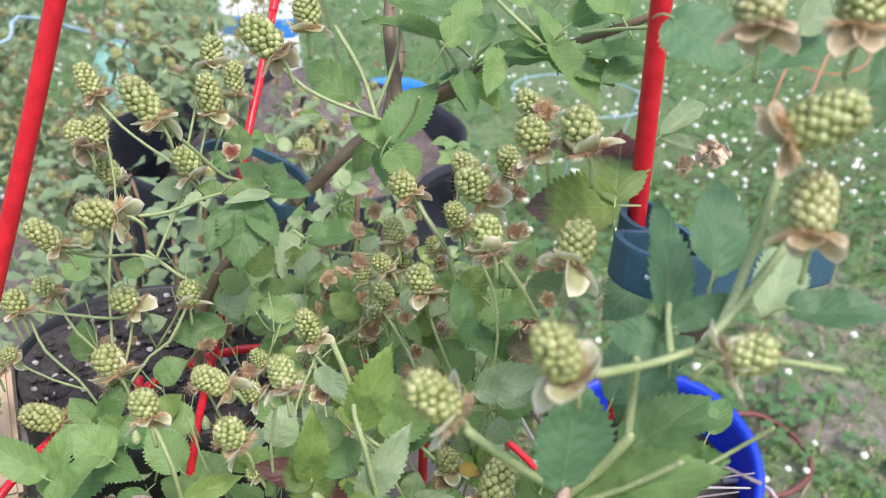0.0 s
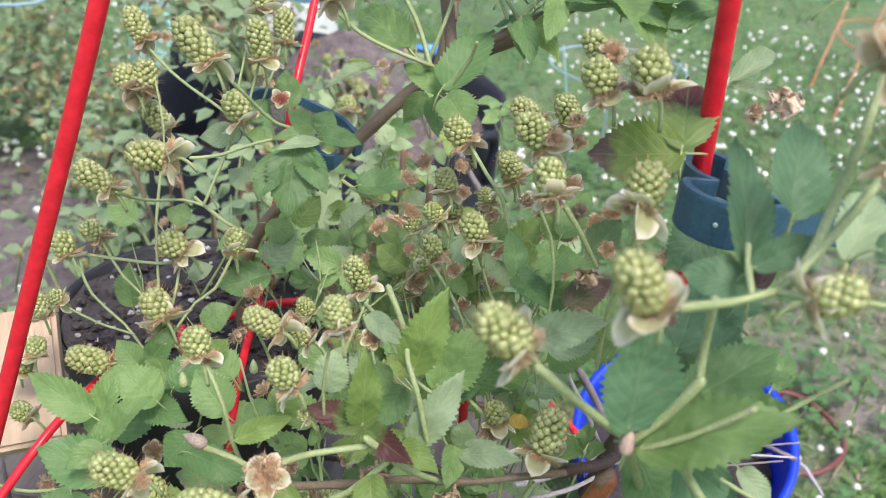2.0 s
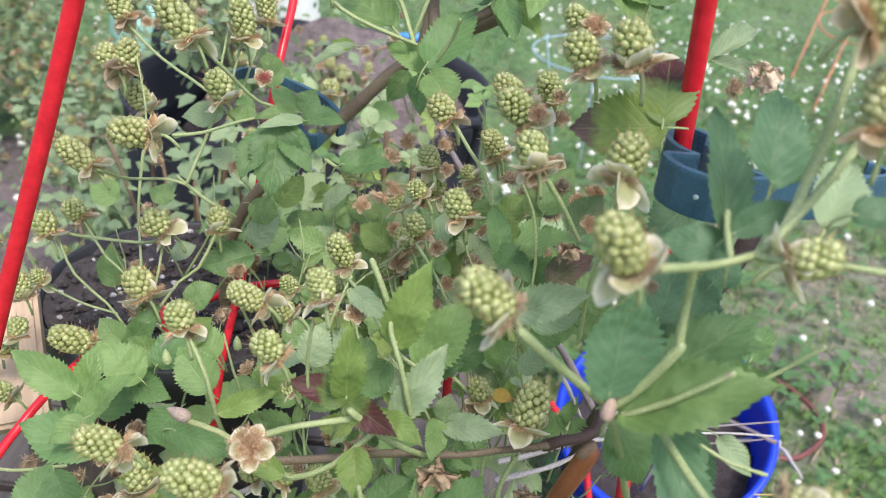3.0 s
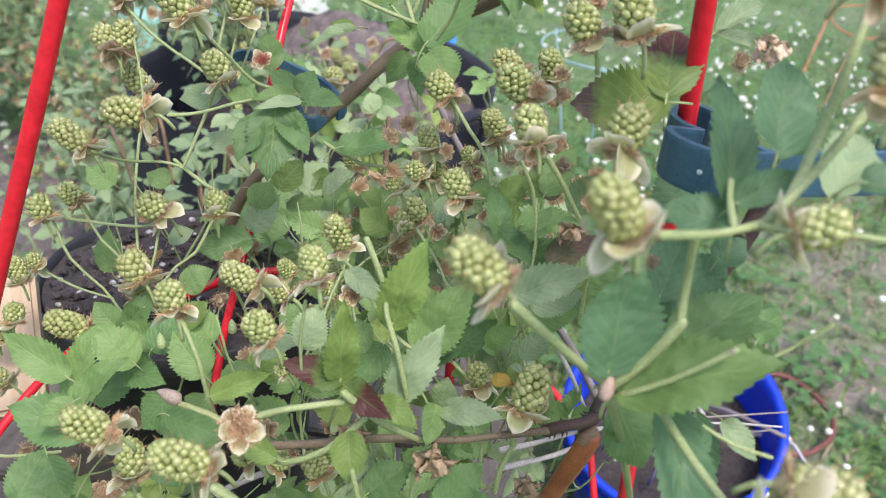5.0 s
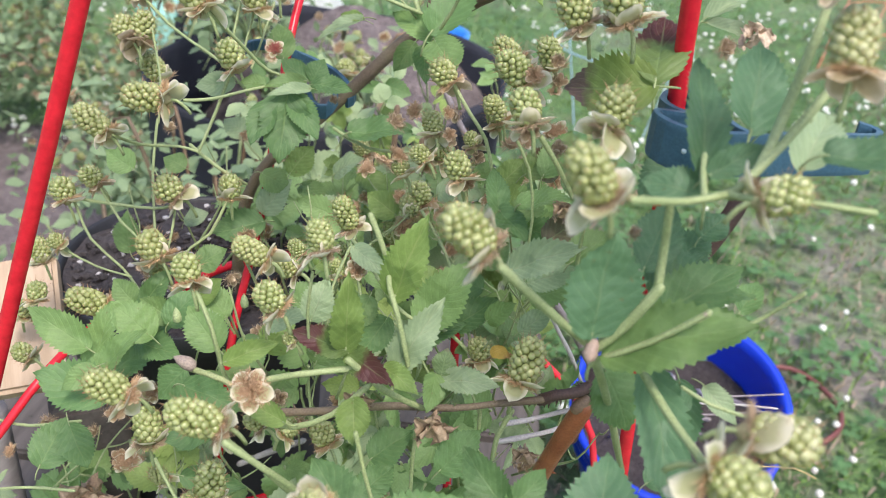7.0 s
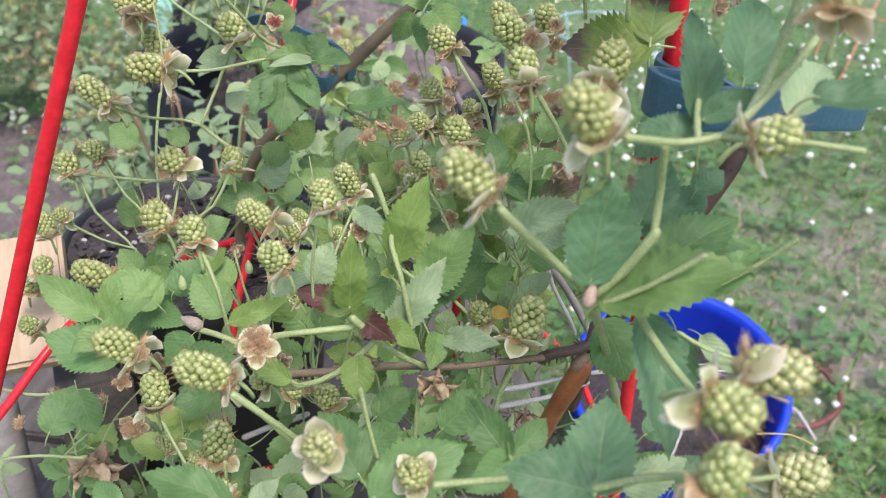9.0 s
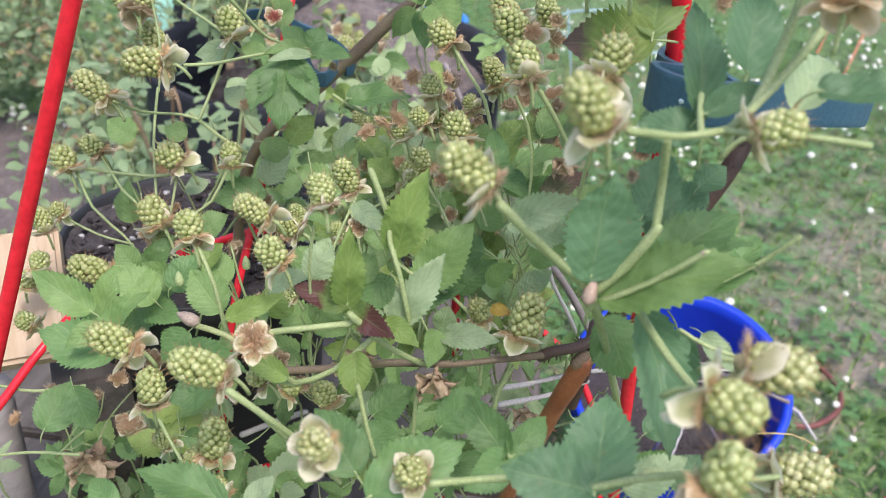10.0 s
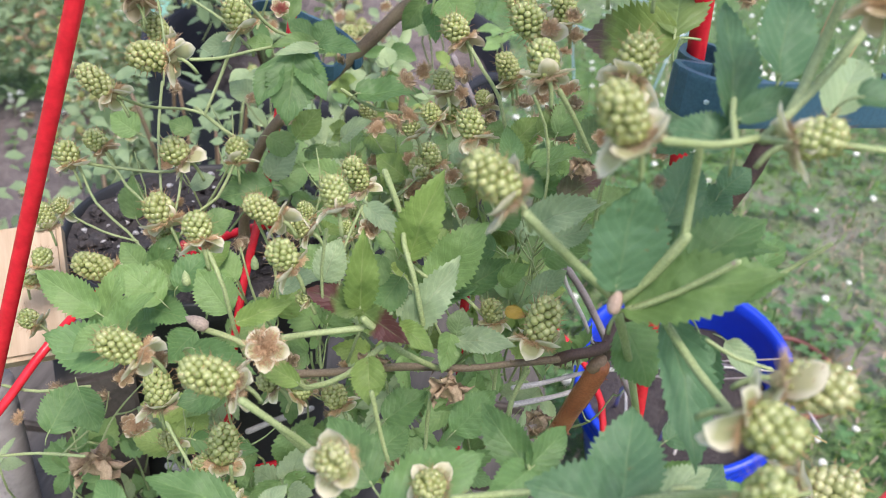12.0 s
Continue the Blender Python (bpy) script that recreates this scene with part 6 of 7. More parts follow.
old_flower(bramble, (-0.0194, 0.3793, 0.8528), (0.3, -0.63, 0.72), 0.0090, 'fuzz')
old_flower(bramble, (-0.0074, 0.3443, 0.8451), (0.1, -0.61, 0.78), 0.0094, 'fuzz')
old_flower(bramble, (-0.0536, 0.2602, 0.8504), (0.33, -0.73, 0.6), 0.0080, 'fuzz')
old_flower(bramble, (-0.0627, 0.3548, 0.8089), (-0.11, -0.61, 0.78), 0.0085, 'fuzz')
old_flower(bramble, (-0.1069, 0.2688, 0.8244), (-0.17, -0.41, 0.9), 0.0082, 'fuzz')
old_flower(bramble, (-0.117, 0.2259, 0.8013), (-0.01, -0.77, 0.64), 0.0084, 'fuzz')
old_flower(bramble, (-0.0767, 0.2053, 0.8097), (0.13, -0.71, 0.69), 0.0083, 'fuzz')
old_flower(bramble, (-0.0716, 0.2579, 0.8242), (0.38, -0.51, 0.77), 0.0079, 'fuzz')
old_flower(bramble, (0.0246, 0.2821, 0.7864), (0.68, -0.41, 0.61), 0.0097, 'fuzz')
old_flower(bramble, (-0.0293, 0.3799, 0.8349), (0.03, -0.69, 0.72), 0.0089, 'fuzz')
old_flower(bramble, (-0.0389, 0.4162, 0.7846), (-0.56, -0.51, 0.65), 0.0083, 'fuzz')
old_flower(bramble, (-0.048, 0.2965, 0.8225), (0.06, -0.58, 0.81), 0.0092, 'tan')
old_flower(bramble, (0.0332, 0.3011, 0.8424), (-0.03, -0.69, 0.72), 0.0089, 'dry')
old_flower(bramble, (0.0297, 0.336, 0.8702), (0.15, -0.75, 0.64), 0.0106, 'dry')
old_flower(bramble, (0.0401, 0.3117, 0.8676), (0.2, -0.74, 0.64), 0.0092, 'fuzz')
old_flower(bramble, (0.0161, 0.3365, 0.8723), (0.31, -0.73, 0.61), 0.0106, 'fuzz')
withered(bramble, (-0.0074, 0.263, 0.7699), 0.0136)
withered(bramble, (0.0985, 0.3307, 0.9269), 0.0118, True)
withered(bramble, (-0.0403, 0.2693, 0.7746), 0.0101)
withered(bramble, (0.0355, 0.3104, 0.7182), 0.0107)
withered(bramble, (-0.1974, 0.3205, 0.6341), 0.0235)
withered(bramble, (0.0355, 0.3138, 0.852), 0.0094)
bud(bramble, (-0.103, 0.2526, 0.7961), (-0.1097, 0.2535, 0.7983), 0.0095)
bud(bramble, (-0.1396, 0.3252, 0.7613), (-0.1415, 0.3286, 0.7672), 0.0075, 's', 'round pale green flower bud')
bud(bramble, (-0.1338, 0.3081, 0.731), (-0.1341, 0.3113, 0.7366), 0.0069, 's', 'round pale green flower bud')
bud(bramble, (-0.103, 0.316, 0.7817), (-0.1042, 0.319, 0.7869), 0.0066, 's', 'round pale green flower bud')

stem(tall_bramble, [(0.0093, 0.1875, 0.8983), (0.023, 0.196, 0.8817), (0.0391, 0.2086, 0.8618)], 0.0014, 's')
stem(tall_bramble, [(0.0407, 0.2095, 0.8593), (0.0492, 0.2087, 0.8711), (0.0556, 0.2063, 0.8862)], 0.0019, 's')
stem(tall_bramble, [(0.0553, 0.2068, 0.8851), (0.0546, 0.2079, 0.899), (0.0518, 0.2004, 0.9163)], 0.0014, 's')
stem(tall_bramble, [(0.0375, 0.1753, 0.9284), (0.0541, 0.192, 0.9217), (0.0668, 0.2007, 0.9214)], 0.0012, 's')
stem(tall_bramble, [(0.0668, 0.2005, 0.9211), (0.074, 0.2075, 0.9264), (0.0788, 0.2148, 0.9386), (0.0825, 0.2197, 0.9567), (0.0867, 0.2286, 0.9717)], 0.0015, 's')
stem(tall_bramble, [(0.0671, 0.2004, 0.9209), (0.079, 0.2108, 0.9317), (0.0906, 0.2199, 0.9463), (0.0986, 0.2262, 0.9564)], 0.0014, 's')
stem(tall_bramble, [(0.0598, 0.1998, 0.9206), (0.0607, 0.2099, 0.9219), (0.0616, 0.2171, 0.9243)], 0.0010, 's')
stem(tall_bramble, [(0.0654, 0.2004, 0.921), (0.0723, 0.1923, 0.9243)], 0.0011, 's')
stem(tall_bramble, [(0.0845, 0.1933, 0.9248), (0.0995, 0.1908, 0.9251)], 0.0010, 's')
stem(tall_bramble, [(0.0443, 0.2087, 0.8575), (0.0571, 0.2045, 0.869), (0.0695, 0.2, 0.884)], 0.0011, 's')
stem(tall_bramble, [(0.0568, 0.208, 0.855), (0.064, 0.1926, 0.8516), (0.0704, 0.1758, 0.852), (0.0725, 0.1608, 0.8559)], 0.0014, 's')
stem(tall_bramble, [(0.0396, 0.2085, 0.8657), (0.0386, 0.2101, 0.8725)], 0.0009, 's')
stem(tall_bramble, [(0.041, 0.2111, 0.858), (0.0535, 0.2323, 0.8213), (0.0721, 0.2664, 0.7585)], 0.0016, 's')
stem(tall_bramble, [(0.0455, 0.1623, 0.8245), (0.057, 0.1611, 0.8313), (0.0673, 0.1518, 0.8439), (0.0691, 0.1407, 0.8544)], 0.0013, 's')
stem(tall_bramble, [(0.057, 0.1611, 0.8313), (0.0584, 0.1624, 0.8333), (0.0631, 0.1627, 0.8334)], 0.0010, 's')
stem(tall_bramble, [(0.0987, 0.1729, 0.8275), (0.0855, 0.1636, 0.8328), (0.0735, 0.1541, 0.8374)], 0.0009, 's')
stem(tall_bramble, [(0.0906, 0.2058, 0.8443), (0.0796, 0.2065, 0.8466), (0.0702, 0.2083, 0.8505)], 0.0007, 's')
stem(tall_bramble, [(0.104, 0.2269, 0.8783), (0.0956, 0.2304, 0.8655), (0.0818, 0.2252, 0.8582)], 0.0008, 's')
stem(tall_bramble, [(0.1064, 0.3189, 0.8761), (0.1012, 0.3108, 0.8629), (0.0919, 0.3092, 0.8416), (0.0817, 0.3202, 0.8025), (0.0703, 0.3533, 0.7417), (0.0711, 0.4123, 0.6452)], 0.0043, 'dcane')
stem(tall_bramble, [(0.2028, 0.4464, 0.6117), (0.2256, 0.4483, 0.6127), (0.2415, 0.4463, 0.6079)], 0.0006, 'y')
stem(tall_bramble, [(0.0398, 0.2056, 0.8605), (0.0401, 0.2071, 0.8631)], 0.0024, 'node')
leaf(tall_bramble, (0.0627, 0.2144, 0.9195), (0.0613, 0.2515, 0.9438), (0.01, -0.55, 0.84), 0.0131, 'n')
leaf(tall_bramble, (0.0777, 0.2363, 0.9259), (0.0811, 0.2602, 0.947), (0.13, -0.67, 0.73), 0.0175, 'n')
leaf(tall_bramble, (0.0625, 0.21, 0.9219), (0.0774, 0.2158, 0.9305), (-0.09, -0.75, 0.66), 0.0082, 'n')
leaf(tall_bramble, (0.0628, 0.2115, 0.9145), (0.0456, 0.217, 0.9156), (-0.12, -0.55, 0.83), 0.0127, 'n')
leaf(tall_bramble, (0.0907, 0.2228, 0.9213), (0.1051, 0.2526, 0.9313), (-0.03, -0.31, 0.95), 0.0149, 'w')
leaf(tall_bramble, (0.0841, 0.2462, 0.9224), (0.1001, 0.2637, 0.9311), (0.13, -0.53, 0.83), 0.0091, 'd')
leaf(tall_bramble, (0.0392, 0.2061, 0.8675), (0.0406, 0.2134, 0.9), (0.32, -0.93, 0.2), 0.0238, 'n')
leaf(tall_bramble, (0.0737, 0.3024, 0.8851), (0.0591, 0.2893, 0.8743), (-0.1, -0.75, 0.6), 0.0180, 'n')
leaf(tall_bramble, (0.0450, 0.2083, 0.8590), (0.0820, 0.1990, 0.8845), (-0.64, -0.41, 0.65), 0.0205, 'g')
leaf(tall_bramble, (0.0619, 0.2328, 0.8593), (0.0906, 0.2462, 0.8748), (0.1, -0.6, 0.8), 0.0200, 'd')
leaf(tall_bramble, (0.062, 0.2458, 0.8594), (0.0845, 0.2688, 0.8672), (-0.2, -0.7, 0.7), 0.0180, 'n')
leaf(tall_bramble, (0.0689, 0.237, 0.8509), (0.0965, 0.2323, 0.8592), (0.1, -0.5, 0.85), 0.0190, 'd')
leaf(tall_bramble, (0.0638, 0.2441, 0.8607), (0.0978, 0.2479, 0.864), (-0.04, -0.42, 0.91), 0.0159, 'd')
leaf(tall_bramble, (0.0512, 0.2378, 0.8311), (0.0626, 0.2282, 0.8134), (0.31, -0.74, 0.6), 0.0214, 'd')
leaf(tall_bramble, (0.0605, 0.2184, 0.8487), (0.0709, 0.1804, 0.8232), (0.15, -0.52, 0.84), 0.0164, 'n')
leaf(tall_bramble, (0.0453, 0.1616, 0.8234), (0.0185, 0.159, 0.8313), (0.28, -0.58, 0.77), 0.0209, 'n')
leaf(tall_bramble, (0.0455, 0.162, 0.824), (0.0489, 0.1885, 0.8389), (0, -0.49, 0.87), 0.0207, 'n')
leaf(tall_bramble, (0.0627, 0.1963, 0.792), (0.0823, 0.2037, 0.8025), (-0.14, -0.67, 0.73), 0.0134, 'w')
leaf(tall_bramble, (0.0767, 0.2203, 0.8309), (0.0709, 0.2247, 0.8387), (0.2, -0.78, 0.59), 0.0084, 'n')
leaf(tall_bramble, (0.0798, 0.2466, 0.8235), (0.0869, 0.2335, 0.8), (0.1, -0.85, 0.51), 0.0118, 'n')
leaf(tall_bramble, (0.0869, 0.2386, 0.8289), (0.0998, 0.2332, 0.8183), (0.22, -0.74, 0.64), 0.0095, 'w')
leaf(tall_bramble, (0.0727, 0.2678, 0.8608), (0.0877, 0.284, 0.8673), (0.28, -0.57, 0.77), 0.0140, 'n')
leaf(tall_bramble, (0.1014, 0.27, 0.8418), (0.1104, 0.2855, 0.8477), (0.02, -0.37, 0.93), 0.0103, 'd')
leaf(tall_bramble, (0.0592, 0.2696, 0.991), (0.0773, 0.2538, 0.9819), (-0.18, -0.64, 0.75), 0.0211, 'n')
leaf(tall_bramble, (0.0819, 0.2548, 0.9836), (0.1107, 0.2701, 0.9902), (0.15, -0.61, 0.78), 0.0130, 'n')
leaf(tall_bramble, (0.1131, 0.2481, 0.9912), (0.1134, 0.2382, 0.9722), (0.18, -0.87, 0.46), 0.0107, 'n')
leaf(tall_bramble, (0.0897, 0.206, 0.933), (0.114, 0.1977, 0.9381), (-0.31, -0.38, 0.87), 0.0129, 'n')
leaf(tall_bramble, (0.0939, 0.2592, 0.9915), (0.1046, 0.2759, 1.0016), (0.23, -0.61, 0.76), 0.0097, 'w')
leaf(tall_bramble, (0.0653, 0.2015, 0.7849), (0.0768, 0.2108, 0.7989), (0.03, -0.84, 0.54), 0.0153, 'd')
leaf(tall_bramble, (0.0828, 0.2114, 0.7804), (0.0912, 0.2185, 0.7911), (-0.18, -0.75, 0.64), 0.0138, 'n')
leaf(tall_bramble, (0.075, 0.236, 0.7828), (0.0886, 0.2418, 0.791), (-0.26, -0.53, 0.81), 0.0126, 'n')
leaf(tall_bramble, (0.102, 0.2183, 0.7708), (0.0907, 0.2226, 0.7787), (0.24, -0.67, 0.7), 0.0122, 'd')
leaf(tall_bramble, (0.0732, 0.2456, 0.8175), (0.0862, 0.2426, 0.8115), (0.21, -0.62, 0.76), 0.0122, 'n')
leaf(tall_bramble, (0.0583, 0.2469, 0.8691), (0.0681, 0.2689, 0.8859), (0.16, -0.64, 0.75), 0.0163, 'n')
leaf(tall_bramble, (0.0807, 0.2719, 0.8701), (0.0898, 0.277, 0.8779), (-0.32, -0.58, 0.75), 0.0122, 'n')
berry(tall_bramble, (0.0707, 0.2233, 0.9996), (-0.09, 0.49, 0.87), 0.0126, 0.0131, True)
berry(tall_bramble, (0.0749, 0.2005, 0.9811), (0.86, -0.06, 0.5), 0.0207, 0.0132, True)
berry(tall_bramble, (0.0861, 0.1988, 0.9571), (0.02, 0.51, 0.86), 0.0183, 0.0125, True)
berry(tall_bramble, (0.0306, 0.1729, 0.9287), (-0.51, -0.08, 0.85), 0.0174, 0.0117)
berry(tall_bramble, (0.0057, 0.1896, 0.9016), (-0.75, -0.02, 0.66), 0.0192, 0.0124)
berry(tall_bramble, (0.0721, 0.1941, 0.923), (0.91, -0.03, 0.41), 0.0148, 0.0114)
berry(tall_bramble, (0.0739, 0.1584, 0.8771), (0.98, -0.19, 0.06), 0.0194, 0.0138)
berry(tall_bramble, (0.0607, 0.1389, 0.8805), (0.9, -0.43, 0.02), 0.0154, 0.0134)
berry(tall_bramble, (0.0627, 0.1219, 0.8673), (0.29, 0.16, 0.94), 0.0147, 0.0114)
berry(tall_bramble, (0.1037, 0.1872, 0.8147), (0.97, -0.04, 0.25), 0.0199, 0.0144)
berry(tall_bramble, (0.0972, 0.2312, 1.0003), (0.06, 0.29, 0.96), 0.0120, 0.0126, True)
old_flower(tall_bramble, (0.0486, 0.2256, 0.8932), (0.11, -0.8, 0.59), 0.0058, 'dry')
bud(tall_bramble, (0.0681, 0.1996, 0.8833), (0.0703, 0.2006, 0.8848), 0.0024)
bud(tall_bramble, (0.0859, 0.2148, 0.9379), (0.0866, 0.2153, 0.9388), 0.0014, 's', 'round pale green flower bud')



# outer leaf greens, lightened in colour to offset the shade further in
FILL = {
    "g": leaf_material("lightened inner leaf green", (0.154, 0.260, 0.095), (0.239, 0.360, 0.133), VEIN, by_island=True),
    "d": leaf_material("lightened inner leaf deep green", (0.105, 0.197, 0.075), (0.166, 0.278, 0.103), VEIN, by_island=True),
    "y": leaf_material("lightened inner leaf young", (0.218, 0.310, 0.085), (0.309, 0.405, 0.121), VEIN, by_island=True),
    "w": leaf_material("lightened inner leaf pale", (0.253, 0.348, 0.169), (0.344, 0.436, 0.216), VEIN, by_island=True, dusty=0.15),
}
fill_forms = [leaf_mesh("leaf", a, True, f, c, k + 50, 24, 2) for k, (a, f, c, _) in enumerate(LEAF_FORMS)]


def fill_leaves(plant, box, count, size, seed, mats="gggddwy"):
    """The rest of the plant's leaflets, in threes on short stalks, further in."""
    r = random.Random(seed)
    (x0, x1), (y0, y1), (z0, z1) = box
    keys = list(FILL)
    verts, faces, uvs, index = [], [], [], []
    sv, sf = [], []
    for _ in range(count):
        c = Vector((r.uniform(x0, x1), r.uniform(y0, y1), r.uniform(z0, z1)))
        a = r.uniform(0, 6.28)
        m = keys.index(r.choice(mats))
        n = Vector((r.uniform(-0.6, 0.6), r.uniform(-1.1, 0.1), r.uniform(0.2, 1.0))).normalized()
        for k in (-1.2, 0.0, 1.2):
            d = Vector((math.cos(a + k), math.sin(a + k), r.uniform(-0.5, 0.25)))
            d = (d - n * d.dot(n)).normalized()
            s = size * r.uniform(0.6, 1.3)
            nn = (n + Vector((r.uniform(-0.3, 0.3), r.uniform(-0.3, 0.3), 0))).normalized()
            x = d.cross(nn).normalized()
            z = x.cross(d)
            v, f, u = r.choice(fill_forms)
            o = len(verts)
            b = c + d * size * 0.12
            verts += [b + (x * q[0] + d * q[1] + z * q[2]) * s for q in v]
            faces += [tuple(q + o for q in g) for g in f]
            uvs += u
            index += [m] * len(f)
        p = [c, c + Vector((r.uniform(-0.01, 0.01), r.uniform(0.0, 0.02), -0.025)), c + Vector((r.uniform(-0.02, 0.02), r.uniform(0.01, 0.03), -0.06))]
        v, f = tube(smooth_path(p, 0.02), 0.0008, 5)
        o = len(sv)
        sv += v
        sf += [tuple(q + o for q in g) for g in f]
    tagged(attach("inner_foliage", mesh_of("inner_foliage", verts, faces, [FILL[k] for k in keys], index, True, uvs), plant), kind="stuff")
    tagged(attach("inner_stalk_mass", mesh_of("inner_stalk_mass", sv, sf, STEM["s"]), plant), kind="stuff")


fill_leaves(bramble, ((-0.20, 0.00), (0.60, 0.80), (0.62, 0.78)), 60, 0.017, 1, "gwwwdy")
fill_leaves(bramble, ((-0.105, 0.05), (0.43, 0.54), (0.70, 0.78)), 74, 0.020, 2, "ggwwyyy")
fill_leaves(bramble, ((-0.20, -0.10), (0.53, 0.60), (0.64, 0.72)), 26, 0.021, 9, "ggwd")
fill_leaves(bramble, ((-0.10, 0.06), (0.34, 0.41), (0.67, 0.735)), 36, 0.020, 6, "ggwwyy")
fill_leaves(bramble, ((-0.20, 0.01), (0.33, 0.44), (0.58, 0.665)), 44, 0.021, 3, "ggwydw")
fill_leaves(bramble, ((-0.26, 0.05), (0.36, 0.46), (0.50, 0.60)), 9, 0.022, 7)
fill_leaves(bramble, ((-0.275, -0.17), (0.34, 0.44), (0.50, 0.60)), 12, 0.020, 5, "gddd")
fill_leaves(bramble, ((-0.275, -0.14), (0.31, 0.42), (0.43, 0.53)), 8, 0.022, 8, "gddd")
fill_leaves(bramble, ((-0.30, -0.16), (0.36, 0.47), (0.45, 0.57)), 20, 0.015, 10, "gwwd")


def fine_stalks(plant, box, count, seed):
    """Thin side stalks that rise through the foliage, each with two or three short branches."""
    r = random.Random(seed)
    verts, faces = [], []
    for _ in range(count):
        c = Vector([r.uniform(*q) for q in box])
        d = Vector((r.uniform(-0.7, 0.7), r.uniform(-0.5, 0.4), r.uniform(0.5, 1.2))).normalized()
        length = r.uniform(0.035, 0.075)
        bend = Vector((r.uniform(-1, 1), r.uniform(-1, 1), 0.4)) * length * 0.14
        main = smooth_path([c, c + d * length * 0.5 + bend, c + d * length], 0.008)
        runs = [(main, r.uniform(0.0007, 0.0010))]
        for _ in range(r.randrange(1, 4)):
            p = main[r.randrange(len(main) // 3, len(main))]
            e = (d + Vector((r.uniform(-1, 1), r.uniform(-1, 1), r.uniform(-0.1, 0.8)))).normalized() * r.uniform(0.012, 0.030)
            runs.append((smooth_path([p, p + e * 0.5 + Vector((0, 0, -0.002)), p + e], 0.008), 0.0006))
        for path, radius in runs:
            v, f = tube(path, radius, 6, 0.45)
            o = len(verts)
            verts += v
            faces += [tuple(q + o for q in g) for g in f]
    tagged(attach("side_stalk_mass", mesh_of("side_stalk_mass", verts, faces, STEM["s"]), plant), kind="stuff")


fine_stalks(bramble, ((-0.20, -0.02), (0.36, 0.47), (0.67, 0.74)), 26, 1)
fine_stalks(bramble, ((-0.10, 0.05), (0.30, 0.42), (0.68, 0.76)), 18, 2)
fine_stalks(bramble, ((-0.24, 0.02), (0.30, 0.40), (0.56, 0.64)), 14, 3)


def dry_bits(plant, box, count, seed):
    """Spent flowers and shrivelled calyxes scattered through the cluster."""
    r = random.Random(seed)
    for _ in range(count):
        c = [r.uniform(*q) for q in box]
        old_flower(plant, c, (r.uniform(-0.6, 0.6), r.uniform(-1, 0.1), r.uniform(-0.2, 1)), r.uniform(0.009, 0.016), r.choice(("dry", "fuzz", "fuzz", "tan")))


dry_bits(bramble, ((-0.06, 0.06), (0.36, 0.46), (0.76, 0.86)), 34, 1)
dry_bits(bramble, ((-0.20, 0.00), (0.38, 0.48), (0.70, 0.78)), 30, 2)
dry_bits(bramble, ((-0.26, 0.06), (0.30, 0.40), (0.60, 0.70)), 18, 3)
fill_leaves(bramble, ((-0.20, -0.07), (0.66, 0.86), (0.48, 0.68)), 16, 0.024, 4, "gwwyd")


# ---- buckets and grow bag ----
def bucket(name, base, rim, foot, height, mat, label, axis=(0, 0, 1), ribs=True, handle=True):
    t = thing(name, base, label, "bucket")
    m = Matrix.Translation(base) @ upright(axis, radians(30))
    prof = [(0.0, 0.004), (foot - 0.004, 0.0), (foot, 0.005)]
    for k in range(1, 13):
        prof.append((foot + (rim - foot) * k / 12, height * k / 12))
    if ribs:
        prof[-3:] = [(rim - 0.004, height * 0.80), (rim + 0.004, height * 0.81), (rim + 0.004, height * 0.83), (rim - 0.002, height * 0.84), (rim - 0.001, height * 0.90), (rim + 0.004, height * 0.91), (rim + 0.004, height * 0.925), (rim, height * 0.93)]
    prof += [(rim + 0.005, height - 0.008), (rim + 0.005, height), (rim - 0.004, height), (rim - 0.006, height - 0.02), (foot - 0.003, 0.012), (0.0, 0.012)]
    attach("bucket_wall", mesh_of("bucket_wall", *lathe(prof, 56), mat), t, m)
    if not handle:
        return t
    wire = [Vector(((rim + 0.008) * math.cos(a), (rim + 0.008) * math.sin(a) * 0.55 - 0.05, height * 0.86 - (rim + 0.0) * math.sin(a) * 0.75)) for a in [math.pi * k / 20 for k in range(21)]]
    attach("handle", mesh_of("handle", *tube(wire, 0.0022, 7), PALEWIRE), t, m, "thin wire bail handle")
    for s in (-1, 1):
        v, f = lathe([(0.0, 0.012), (0.012, 0.010), (0.014, 0.0)], 12)
        attach("handle_ear", mesh_of("handle_ear", v, f, mat), t, m @ Matrix.Translation((s * (rim - 0.002), -0.05 * 0, height * 0.86)) @ pose(0, 0, 0, 0, 90 * s, 0))
    return t


LEAN = Vector((-0.118, -0.389, 0.914))
BUCKET = Vector((0.300, 0.988, 0.042))
bucket("bucket", BUCKET, 0.130, 0.106, 0.31, BLUE, "bright blue plastic bucket leaning on the lawn with dead canes", LEAN, handle=False)
bucket("bucket", (0.588, 0.694, 0.0), 0.115, 0.092, 0.25, REDTUB, "bright red plastic bucket standing on the lawn")
bucket("bucket", (-0.185, 2.20, 0.0), 0.076, 0.062, 0.355, SKYBLUE, "sky blue plastic bucket behind the grow bag")


